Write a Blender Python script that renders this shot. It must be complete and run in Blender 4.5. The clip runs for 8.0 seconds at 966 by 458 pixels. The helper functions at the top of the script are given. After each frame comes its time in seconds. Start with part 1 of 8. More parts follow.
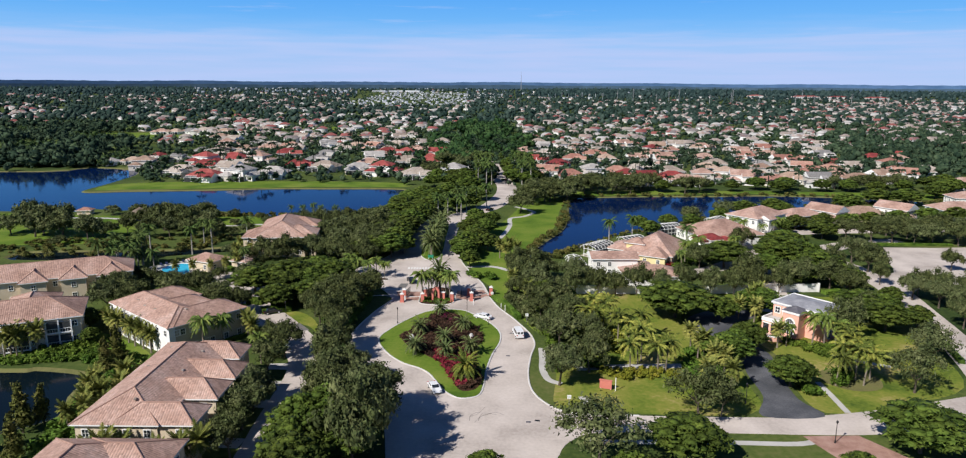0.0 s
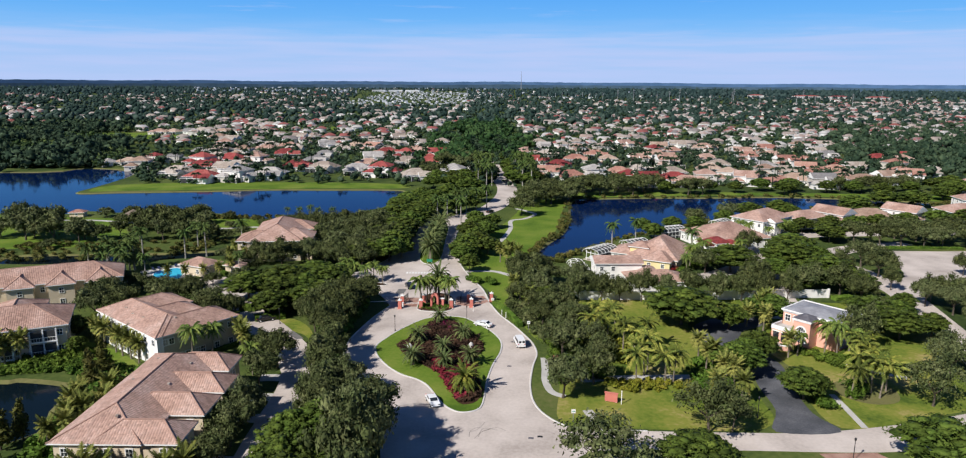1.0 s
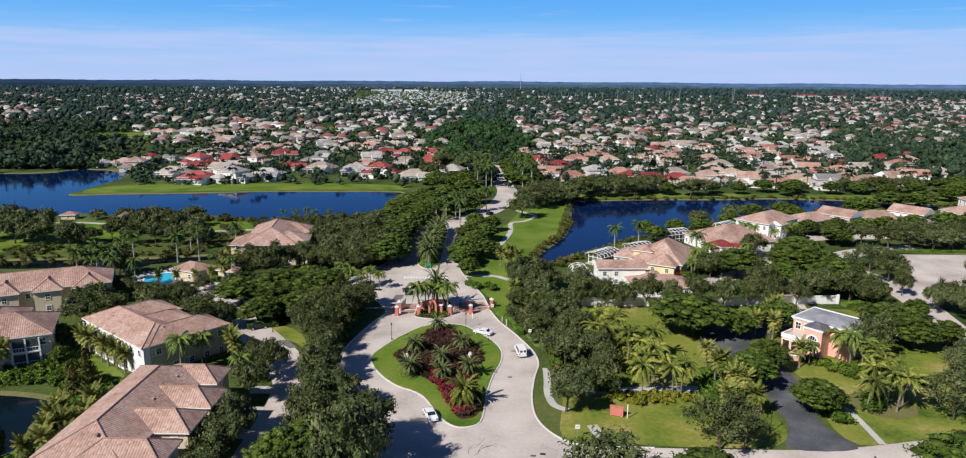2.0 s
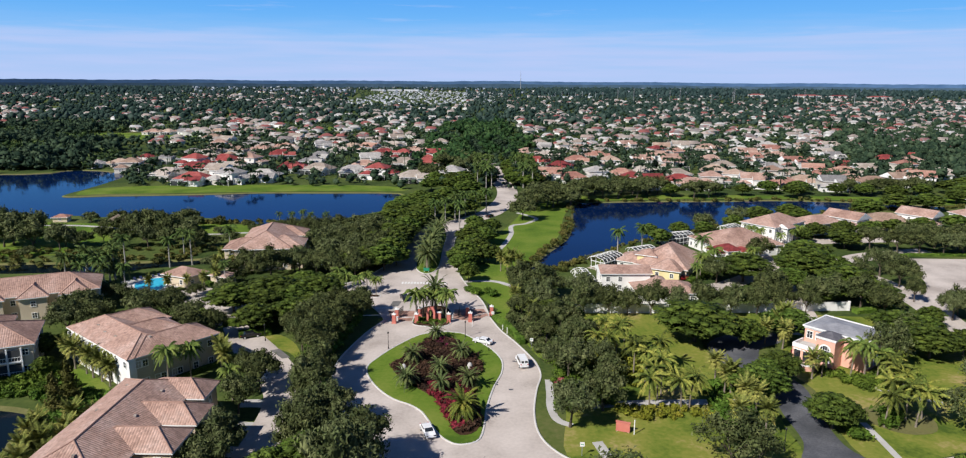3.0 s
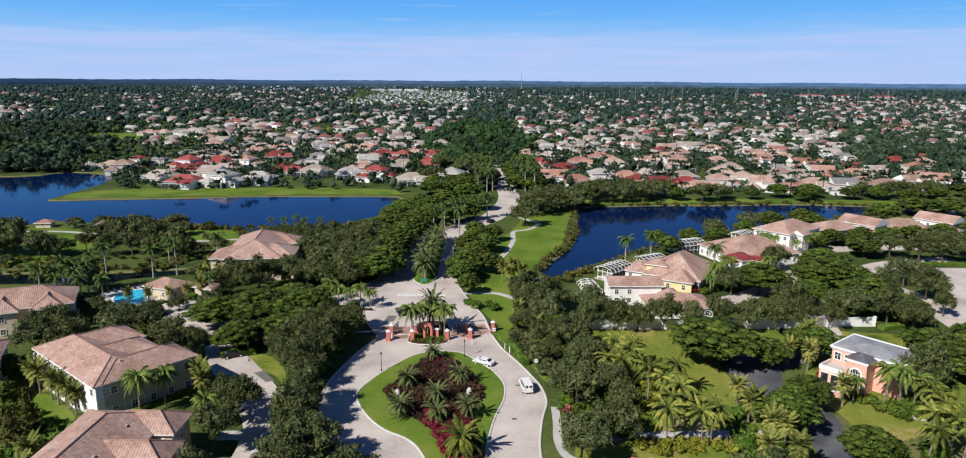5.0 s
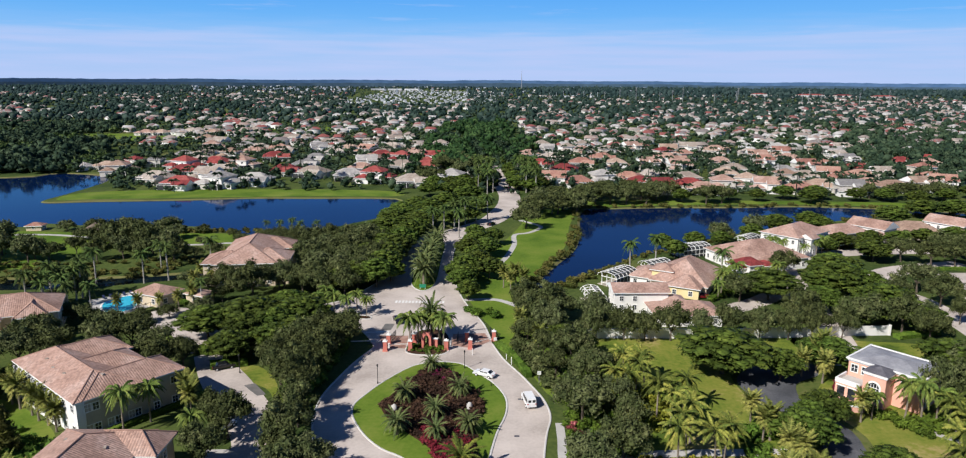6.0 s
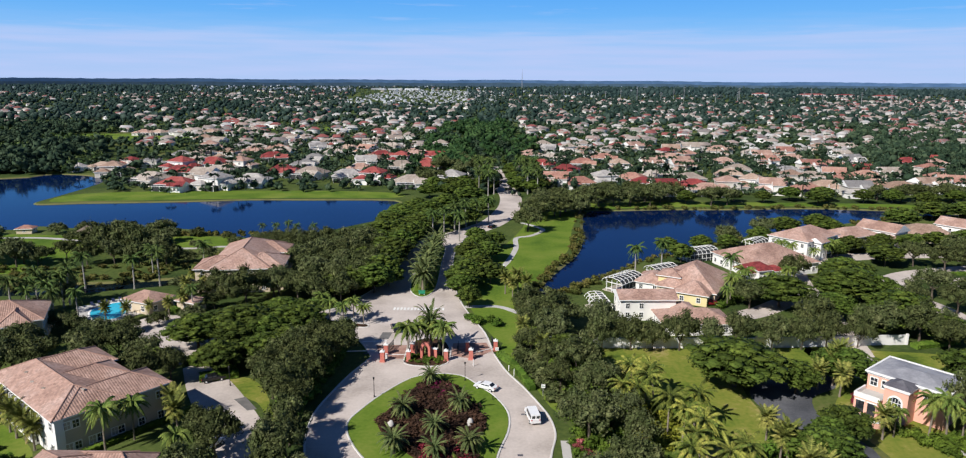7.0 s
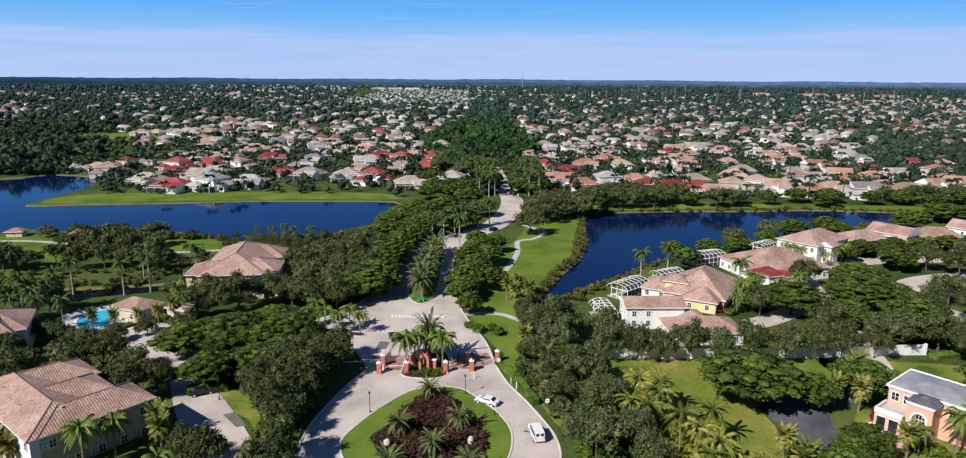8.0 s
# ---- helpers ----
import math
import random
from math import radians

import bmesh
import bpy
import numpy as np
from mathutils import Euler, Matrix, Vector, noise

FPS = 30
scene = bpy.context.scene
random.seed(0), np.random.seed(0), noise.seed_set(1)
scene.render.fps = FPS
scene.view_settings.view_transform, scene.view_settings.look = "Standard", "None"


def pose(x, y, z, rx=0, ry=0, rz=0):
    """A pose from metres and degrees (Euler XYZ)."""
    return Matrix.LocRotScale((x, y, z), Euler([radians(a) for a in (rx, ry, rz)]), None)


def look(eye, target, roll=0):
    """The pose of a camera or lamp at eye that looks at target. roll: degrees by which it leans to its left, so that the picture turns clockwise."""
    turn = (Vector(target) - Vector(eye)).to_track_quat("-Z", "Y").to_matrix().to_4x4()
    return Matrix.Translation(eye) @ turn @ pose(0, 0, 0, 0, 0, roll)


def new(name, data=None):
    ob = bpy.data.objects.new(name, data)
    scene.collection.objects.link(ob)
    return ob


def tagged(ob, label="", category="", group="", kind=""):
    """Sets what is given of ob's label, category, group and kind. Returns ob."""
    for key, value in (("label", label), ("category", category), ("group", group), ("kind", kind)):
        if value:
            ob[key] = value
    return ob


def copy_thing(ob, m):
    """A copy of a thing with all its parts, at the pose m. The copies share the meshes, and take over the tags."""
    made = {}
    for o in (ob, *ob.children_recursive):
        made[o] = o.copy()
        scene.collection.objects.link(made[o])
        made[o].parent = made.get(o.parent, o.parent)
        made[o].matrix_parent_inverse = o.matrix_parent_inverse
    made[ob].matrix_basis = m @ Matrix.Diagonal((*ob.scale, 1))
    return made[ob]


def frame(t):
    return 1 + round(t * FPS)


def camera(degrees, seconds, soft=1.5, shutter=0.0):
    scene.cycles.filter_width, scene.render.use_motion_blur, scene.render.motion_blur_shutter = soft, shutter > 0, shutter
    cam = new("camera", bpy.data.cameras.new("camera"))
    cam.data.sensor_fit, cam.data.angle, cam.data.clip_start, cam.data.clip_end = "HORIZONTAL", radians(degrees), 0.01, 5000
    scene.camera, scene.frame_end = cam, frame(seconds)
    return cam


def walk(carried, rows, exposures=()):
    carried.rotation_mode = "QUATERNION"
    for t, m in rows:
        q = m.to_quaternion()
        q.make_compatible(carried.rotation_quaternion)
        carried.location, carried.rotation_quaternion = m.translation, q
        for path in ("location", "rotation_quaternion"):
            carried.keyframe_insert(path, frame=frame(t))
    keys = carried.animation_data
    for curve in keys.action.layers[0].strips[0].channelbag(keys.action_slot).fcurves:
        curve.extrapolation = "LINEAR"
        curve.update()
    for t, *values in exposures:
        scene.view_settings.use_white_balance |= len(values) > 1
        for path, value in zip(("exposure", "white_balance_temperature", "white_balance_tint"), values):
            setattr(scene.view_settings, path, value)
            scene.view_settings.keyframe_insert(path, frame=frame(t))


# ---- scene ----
cam = camera(70.0, 8.0, soft=1.15)
PATH = [
    (0, (1.059, 1.152, 60.019), (1.043, 3.107, 59.596), 0.33),
    (0.5, (0.996, 4.014, 60.04), (0.98, 5.968, 59.617), 0.33),
    (1, (0.954, 6.911, 60.073), (0.938, 8.865, 59.649), 0.33),
    (1.5, (0.893, 9.784, 60.101), (0.878, 11.738, 59.676), 0.33),
    (3, (0.771, 18.479, 60.142), (0.757, 20.434, 59.716), 0.33),
    (3.5, (0.815, 21.44, 60.165), (0.8, 23.394, 59.738), 0.33),
    (4, (0.782, 24.384, 60.183), (0.767, 26.338, 59.756), 0.33),
    (4.5, (0.736, 27.427, 60.202), (0.72, 29.381, 59.775), 0.33),
    (6, (0.453, 36.767, 60.266), (0.437, 38.72, 59.838), 0.33),
    (6.5, (0.311, 39.949, 60.223), (0.295, 41.903, 59.794), 0.33),
    (7, (0.189, 43.166, 60.186), (0.172, 45.119, 59.757), 0.33),
    (7.5, (0.128, 46.405, 60.168), (0.11, 48.358, 59.739), 0.33),
    (8, (-0.027, 49.622, 60.172), (-0.045, 51.575, 59.741), 0.33),
]
walk(cam, [(t, look(eye, target, roll)) for t, eye, target, roll in PATH])

# world, sun
scene.view_settings.exposure = 0.24
SUN_EL, SUN_AZ = radians(40), radians(226)
world = bpy.data.worlds.new("sky")
scene.world = world
world.use_nodes = True
wn, wl = world.node_tree.nodes, world.node_tree.links
wn.clear()
w_out = wn.new("ShaderNodeOutputWorld")
w_bg = wn.new("ShaderNodeBackground")
w_bg.inputs["Strength"].default_value = 0.0759
sky = wn.new("ShaderNodeTexSky")
sky.sky_type = "NISHITA"
sky.sun_disc = False
sky.sun_elevation, sky.sun_rotation = SUN_EL, SUN_AZ
sky.altitude, sky.air_density, sky.dust_density, sky.ozone_density = 60, 1.0, 0.3, 2.0
w_tc = wn.new("ShaderNodeTexCoord")
w_sep = wn.new("ShaderNodeSeparateXYZ")
wl.new(w_tc.outputs["Generated"], w_sep.inputs[0])
# thin cirrus: long streaks, thicker in a low band
w_map = wn.new("ShaderNodeMapping")
w_map.inputs["Scale"].default_value = (3.4, 3.4, 50.0)
wl.new(w_tc.outputs["Generated"], w_map.inputs[0])
w_noise = wn.new("ShaderNodeTexNoise")
w_noise.inputs["Scale"].default_value = 1.6
w_noise.inputs["Detail"].default_value = 7
w_noise.inputs["Roughness"].default_value = 0.6
wl.new(w_map.outputs[0], w_noise.inputs["Vector"])
w_add = wn.new("ShaderNodeMath")
w_add.operation = "MULTIPLY_ADD"
w_add.inputs[1].default_value = 0.035
wl.new(w_noise.outputs[0], w_add.inputs[0])
wl.new(w_sep.outputs["Z"], w_add.inputs[2])
w_band = wn.new("ShaderNodeValToRGB")
w_band.color_ramp.elements[0].position = 0.045
w_band.color_ramp.elements[0].color = (1, 1, 1, 1)
w_band.color_ramp.elements[1].position = 0.1
w_band.color_ramp.elements[1].color = (0, 0, 0, 1)
e = w_band.color_ramp.elements.new(0.073)
e.color = (0.8, 0.8, 0.8, 1)
e = w_band.color_ramp.elements.new(0.081)
e.color = (0.25, 0.25, 0.25, 1)
wl.new(w_add.outputs[0], w_band.inputs[0])
w_mix = wn.new("ShaderNodeMix")
w_mix.data_type = "RGBA"
w_mix.inputs[7].default_value = (5.3, 6.7, 10.4, 1)
# thin streaks and gaps in the veil
w_map2 = wn.new("ShaderNodeMapping")
w_map2.inputs["Scale"].default_value = (5.0, 5.0, 95.0)
w_map2.inputs["Rotation"].default_value = (0.02, 0.05, 0.0)
wl.new(w_tc.outputs["Generated"], w_map2.inputs[0])
w_streak = wn.new("ShaderNodeTexNoise")
w_streak.inputs["Scale"].default_value = 1.0
w_streak.inputs["Detail"].default_value = 6
wl.new(w_map2.outputs[0], w_streak.inputs["Vector"])
w_thin = wn.new("ShaderNodeMapRange")
w_thin.inputs[1].default_value, w_thin.inputs[2].default_value = 0.35, 0.62
w_thin.inputs[3].default_value, w_thin.inputs[4].default_value = 0.55, 1.0
wl.new(w_streak.outputs[0], w_thin.inputs[0])
w_veil = wn.new("ShaderNodeMath")
w_veil.operation = "MULTIPLY"
wl.new(w_band.outputs[0], w_veil.inputs[0])
wl.new(w_thin.outputs[0], w_veil.inputs[1])
w_cir = wn.new("ShaderNodeMapRange")
w_cir.inputs[1].default_value, w_cir.inputs[2].default_value = 0.57, 0.72
w_cir.inputs[3].default_value, w_cir.inputs[4].default_value = 0.0, 0.5
w_low = wn.new("ShaderNodeMapRange")
w_low.inputs[1].default_value, w_low.inputs[2].default_value = 0.12, 0.3
w_low.inputs[3].default_value, w_low.inputs[4].default_value = 0.0, 0.25
wl.new(w_sep.outputs["Z"], w_low.inputs[0])
w_less = wn.new("ShaderNodeMath")
w_less.operation = "SUBTRACT"
wl.new(w_noise.outputs[0], w_less.inputs[0])
wl.new(w_low.outputs[0], w_less.inputs[1])
wl.new(w_less.outputs[0], w_cir.inputs[0])
w_max = wn.new("ShaderNodeMath")
w_max.operation = "MAXIMUM"
wl.new(w_veil.outputs[0], w_max.inputs[0])
wl.new(w_cir.outputs[0], w_max.inputs[1])
wl.new(w_max.outputs[0], w_mix.inputs[0])
w_ramp = wn.new("ShaderNodeValToRGB")
for i, (at, c) in enumerate(((0.0, (0.36, 0.56, 0.9)), (0.05, (0.19, 0.51, 0.95)), (0.11, (0.09, 0.39, 0.93)), (0.18, (0.045, 0.19, 0.6)), (0.3, (0.03, 0.085, 0.24)), (1.0, (0.013, 0.042, 0.14)))):
    e = w_ramp.color_ramp.elements[i] if i < 2 else w_ramp.color_ramp.elements.new(at)
    e.position, e.color = at, (*c, 1)
wl.new(w_sep.outputs["Z"], w_ramp.inputs[0])
w_gain = wn.new("ShaderNodeVectorMath")
w_gain.operation = "SCALE"
w_gain.inputs["Scale"].default_value = 11.5
wl.new(w_ramp.outputs[0], w_gain.inputs[0])
w_blue = wn.new("ShaderNodeMix")
w_blue.data_type = "RGBA"
w_blue.inputs[0].default_value = 0.93
wl.new(sky.outputs[0], w_blue.inputs[6])
wl.new(w_gain.outputs[0], w_blue.inputs[7])
wl.new(w_blue.outputs[2], w_mix.inputs[6])
wl.new(w_mix.outputs[2], w_bg.inputs["Color"])
wl.new(w_bg.outputs[0], w_out.inputs[0])

sun = new("sun", bpy.data.lights.new("sun", "SUN"))
sun.data.energy, sun.data.angle, sun.data.color = 5.0, radians(0.5), (1.0, 0.965, 0.92)
sun_way = Vector((math.sin(SUN_AZ) * math.cos(SUN_EL), math.cos(SUN_AZ) * math.cos(SUN_EL), math.sin(SUN_EL)))
sun.matrix_world = look(sun_way * 300, (0, 0, 0))

# ---------------------------------------------------------------- materials
def material(name, colours, rough=0.8, scale=1.0, fine=12.0, bump=0.0, bump_scale=20.0, metal=0.0, per="", vary=0.25, tile=None, coords="Object", spec=0.3):
    """A surface: a ramp of colours by coarse noise, grain by fine noise, relief, and variation piece by piece."""
    m = bpy.data.materials.new(name)
    m.use_nodes = True
    n, l = m.node_tree.nodes, m.node_tree.links
    b = n["Principled BSDF"]
    b.inputs["Roughness"].default_value, b.inputs["Metallic"].default_value = rough, metal
    b.inputs["Specular IOR Level"].default_value = spec
    tc = n.new("ShaderNodeTexCoord")
    where = n.new("ShaderNodeNewGeometry").outputs["Position"] if coords == "World" else tc.outputs[coords]
    coarse, grain = n.new("ShaderNodeTexNoise"), n.new("ShaderNodeTexNoise")
    coarse.inputs["Scale"].default_value, coarse.inputs["Detail"].default_value = scale, 6
    grain.inputs["Scale"].default_value, grain.inputs["Detail"].default_value = fine, 3
    l.new(where, coarse.inputs["Vector"]), l.new(where, grain.inputs["Vector"])
    mix = n.new("ShaderNodeMath")
    mix.operation = "MULTIPLY_ADD"
    mix.inputs[1].default_value = 0.35
    l.new(grain.outputs[0], mix.inputs[0])
    off = n.new("ShaderNodeMath")
    off.operation = "SUBTRACT"
    off.inputs[1].default_value = 0.175
    l.new(coarse.outputs[0], off.inputs[0]), l.new(off.outputs[0], mix.inputs[2])
    driver = mix.outputs[0]
    if per:
        src = n.new("ShaderNodeObjectInfo").outputs["Random"] if per == "object" else n.new("ShaderNodeNewGeometry").outputs["Random Per Island"]
        add = n.new("ShaderNodeMath")
        add.operation = "MULTIPLY_ADD"
        add.inputs[1].default_value = vary
        sub = n.new("ShaderNodeMath")
        sub.operation = "SUBTRACT"
        sub.inputs[1].default_value = vary / 2
        l.new(driver, sub.inputs[0]), l.new(src, add.inputs[0]), l.new(sub.outputs[0], add.inputs[2])
        driver = add.outputs[0]
    ramp = n.new("ShaderNodeValToRGB")
    el = ramp.color_ramp.elements
    while len(el) < len(colours):
        el.new(0.5)
    for i, c in enumerate(colours):
        el[i].position = 0.3 + 0.4 * i / max(1, len(colours) - 1)
        el[i].color = (*c, 1)
    l.new(driver, ramp.inputs[0])
    colour = ramp.outputs[0]
    height = grain.outputs[0]
    if tile:
        # roof tiles: u runs along the eave, v up the slope, in metres
        du, dv, depth = tile
        sp = n.new("ShaderNodeSeparateXYZ")
        l.new(tc.outputs["UV"], sp.inputs[0])
        waves = []
        for axis, size in (("X", du), ("Y", dv)):
            k = n.new("ShaderNodeMath")
            k.operation = "DIVIDE"
            k.inputs[1].default_value = size
            fr = n.new("ShaderNodeMath")
            fr.operation = "FRACT" if axis == "Y" else "PINGPONG"
            if axis == "X":
                fr.inputs[1].default_value = 0.5
            l.new(sp.outputs[axis], k.inputs[0]), l.new(k.outputs[0], fr.inputs[0])
            waves.append(fr.outputs[0])
        hsum = n.new("ShaderNodeMath")
        hsum.operation = "MULTIPLY_ADD"
        hsum.inputs[1].default_value = 2.0
        neg = n.new("ShaderNodeMath")
        neg.operation = "MULTIPLY"
        neg.inputs[1].default_value = -0.5
        l.new(waves[1], neg.inputs[0])
        l.new(waves[0], hsum.inputs[0]), l.new(neg.outputs[0], hsum.inputs[2])
        height = hsum.outputs[0]
        bump, bump_dist = 1.0, depth
        # each tile a little lighter or darker than its neighbours
        snap = n.new("ShaderNodeVectorMath")
        snap.operation = "SNAP"
        snap.inputs[1].default_value = (du, dv, 1)
        white = n.new("ShaderNodeTexWhiteNoise")
        white.noise_dimensions = "2D"
        l.new(tc.outputs["UV"], snap.inputs[0]), l.new(snap.outputs[0], white.inputs["Vector"])
        gain = n.new("ShaderNodeMapRange")
        gain.inputs[3].default_value, gain.inputs[4].default_value = 0.78, 1.18
        l.new(white.outputs["Value"], gain.inputs[0])
        shade = n.new("ShaderNodeVectorMath")
        shade.operation = "SCALE"
        l.new(colour, shade.inputs[0]), l.new(gain.outputs[0], shade.inputs["Scale"])
        colour = shade.outputs[0]
    else:
        bump_dist = 0.05
    l.new(colour, b.inputs["Base Color"])
    if bump:
        bp = n.new("ShaderNodeBump")
        bp.inputs["Strength"].default_value, bp.inputs["Distance"].default_value = bump, bump_dist
        if not tile:
            bn = n.new("ShaderNodeTexNoise")
            bn.inputs["Scale"].default_value, bn.inputs["Detail"].default_value = bump_scale, 4
            l.new(where, bn.inputs["Vector"])
            height = bn.outputs[0]
        l.new(height, bp.inputs["Height"]), l.new(bp.outputs[0], b.inputs["Normal"])
    return m


def leafy(name, dark, mid, light, vary=0.35):
    m = material(name, [dark, mid, light], rough=0.75, scale=0.35, fine=2.5, per="object", vary=vary, coords="Object", spec=0.1)
    # tree by tree a shift of hue and tone, spray by spray a shift of tone
    n, l = m.node_tree.nodes, m.node_tree.links
    target = n["Principled BSDF"].inputs["Base Color"]
    source = target.links[0].from_socket
    hsv, hue, tone, leaf, both = n.new("ShaderNodeHueSaturation"), n.new("ShaderNodeMapRange"), n.new("ShaderNodeMapRange"), n.new("ShaderNodeMapRange"), n.new("ShaderNodeMath")
    info, geo = n.new("ShaderNodeObjectInfo"), n.new("ShaderNodeNewGeometry")
    hue.inputs[3].default_value, hue.inputs[4].default_value = 0.468, 0.518
    tone.inputs[3].default_value, tone.inputs[4].default_value = 1.22, 0.78
    leaf.inputs[3].default_value, leaf.inputs[4].default_value = 0.6, 1.4
    both.operation = "MULTIPLY"
    l.new(info.outputs["Random"], hue.inputs[0]), l.new(info.outputs["Random"], tone.inputs[0]), l.new(geo.outputs["Random Per Island"], leaf.inputs[0])
    l.new(tone.outputs[0], both.inputs[0]), l.new(leaf.outputs[0], both.inputs[1])
    l.new(hue.outputs[0], hsv.inputs["Hue"]), l.new(both.outputs[0], hsv.inputs["Value"])
    l.new(source, hsv.inputs["Color"]), l.new(hsv.outputs[0], target)
    return m


M_LAWN = material("lawn", [(0.062, 0.1, 0.016), (0.135, 0.175, 0.026), (0.205, 0.212, 0.042), (0.35, 0.275, 0.115)], 0.95, 0.09, 1.1, 0.6, 6, coords="World", spec=0.1)
M_GROUND = material("ground_cover", [(0.024, 0.042, 0.013), (0.046, 0.072, 0.018), (0.085, 0.112, 0.028), (0.135, 0.135, 0.05)], 0.95, 0.022, 0.9, 0.6, 5, coords="World", spec=0.1)
M_TURF = material("clipped_turf", [(0.06, 0.115, 0.014), (0.115, 0.178, 0.022), (0.17, 0.21, 0.038)], 0.95, 0.07, 1.2, 0.5, 8, coords="World", spec=0.1)
M_MULCH = material("mulch", [(0.028, 0.016, 0.01), (0.055, 0.03, 0.018), (0.09, 0.05, 0.03)], 0.95, 0.4, 5, 0.8, 9, coords="World", spec=0.1)
M_ROAD = material("pale_road", [(0.37, 0.318, 0.282), (0.49, 0.427, 0.382), (0.575, 0.505, 0.455)], 0.9, 0.11, 1.6, 0.2, 30, coords="World", spec=0.2)
M_ASPHALT = material("dark_asphalt", [(0.05, 0.053, 0.06), (0.085, 0.088, 0.098), (0.14, 0.14, 0.15)], 0.9, 0.15, 3.0, 0.2, 30, coords="World", spec=0.2)
M_KERB = material("kerb_concrete", [(0.5, 0.48, 0.45), (0.6, 0.585, 0.55)], 0.9, 0.4, 6, 0.2, 20, coords="World")
M_PAVER_PALE = material("pale_pink_paver", [(0.42, 0.33, 0.29), (0.52, 0.42, 0.37)], 0.9, 0.3, 5, 0.2, 20, coords="World")
M_WALK = material("pavement_concrete", [(0.4, 0.38, 0.35), (0.5, 0.48, 0.45)], 0.9, 0.3, 6, 0.2, 20, coords="World")
M_PAVER = material("brick_paver", [(0.25, 0.14, 0.105), (0.35, 0.205, 0.16), (0.42, 0.27, 0.215)], 0.9, 0.5, 7, 0.4, 25, coords="World")
M_PAINT = material("road_paint", [(0.62, 0.61, 0.58), (0.75, 0.74, 0.71)], 0.8, 1.0, 8, coords="World")
M_PATCH = material("tar_patch", [(0.12, 0.115, 0.11), (0.17, 0.16, 0.15)], 0.9, 0.6, 5, coords="World")
M_TYREMARK = material("faint_rubber_mark", [(0.3, 0.265, 0.24), (0.38, 0.335, 0.3)], 0.9, 0.6, 5, coords="World")
M_SAND = material("sandy_bank", [(0.1, 0.1, 0.032), (0.15, 0.14, 0.05), (0.11, 0.135, 0.03)], 0.95, 0.12, 2, 0.5, 6, coords="World")
M_TILE = material("clay_tile", [(0.29, 0.175, 0.135), (0.41, 0.26, 0.205), (0.47, 0.325, 0.27)], 0.85, 0.18, 1.6, tile=(0.42, 0.42, 0.055), per="object", vary=0.12)
M_TILE_TAN = material("tan_tile", [(0.26, 0.17, 0.125), (0.35, 0.24, 0.18), (0.42, 0.31, 0.24)], 0.85, 0.18, 1.6, tile=(0.42, 0.42, 0.055), per="object", vary=0.5)
M_TILE_RED = material("red_tile", [(0.17, 0.03, 0.03), (0.26, 0.045, 0.042), (0.33, 0.085, 0.072)], 0.8, 0.2, 1.6, tile=(0.42, 0.42, 0.055), per="object", vary=0.45)
M_TILE_GREY = material("grey_tile", [(0.2, 0.19, 0.185), (0.31, 0.29, 0.28), (0.42, 0.39, 0.36)], 0.85, 0.2, 1.6, tile=(0.42, 0.42, 0.055), per="object", vary=0.6)
M_TILE_PALE = material("pale_tile", [(0.28, 0.225, 0.185), (0.36, 0.3, 0.25), (0.43, 0.37, 0.32)], 0.85, 0.2, 1.6, tile=(0.42, 0.42, 0.055), per="object", vary=0.5)
M_TILE_CORAL = material("coral_tile", [(0.28, 0.13, 0.1), (0.36, 0.185, 0.14), (0.42, 0.25, 0.19)], 0.85, 0.2, 1.6, tile=(0.42, 0.42, 0.055), per="object", vary=0.5)
M_CAP = material("ridge_tile", [(0.27, 0.16, 0.12), (0.38, 0.24, 0.19)], 0.85, 0.6, 5)
M_SLATE = material("grey_membrane", [(0.2, 0.2, 0.22), (0.28, 0.28, 0.3), (0.37, 0.37, 0.385)], 0.7, 0.35, 3, 0.3, 6)
M_CREAM = material("cream_stucco", [(0.55, 0.45, 0.32), (0.64, 0.54, 0.4)], 0.9, 0.3, 8, 0.2, 30)
M_WHITE = material("white_stucco", [(0.7, 0.68, 0.64), (0.8, 0.78, 0.74)], 0.9, 0.3, 8, 0.2, 30)
M_TAUPE = material("taupe_stucco", [(0.4, 0.35, 0.28), (0.5, 0.44, 0.36)], 0.9, 0.3, 8, 0.2, 30)
M_YELLOW = material("yellow_stucco", [(0.66, 0.54, 0.26), (0.74, 0.62, 0.34)], 0.9, 0.3, 8, 0.2, 30)
M_PINK = material("salmon_stucco", [(0.68, 0.36, 0.27), (0.75, 0.43, 0.33)], 0.9, 0.3, 8, 0.2, 30)
M_CORAL = material("coral_stucco", [(0.5, 0.15, 0.115), (0.58, 0.2, 0.155)], 0.9, 0.5, 8, 0.2, 30)
M_TRIM = material("white_trim", [(0.74, 0.73, 0.7), (0.82, 0.81, 0.78)], 0.7, 1.0, 8)
M_GLASS = material("dark_window_glass", [(0.012, 0.016, 0.02), (0.03, 0.036, 0.042)], 0.08, 0.5, 2, spec=0.8)
M_DARK = material("dark_metal", [(0.012, 0.013, 0.014), (0.03, 0.031, 0.032)], 0.5, 2, 8)
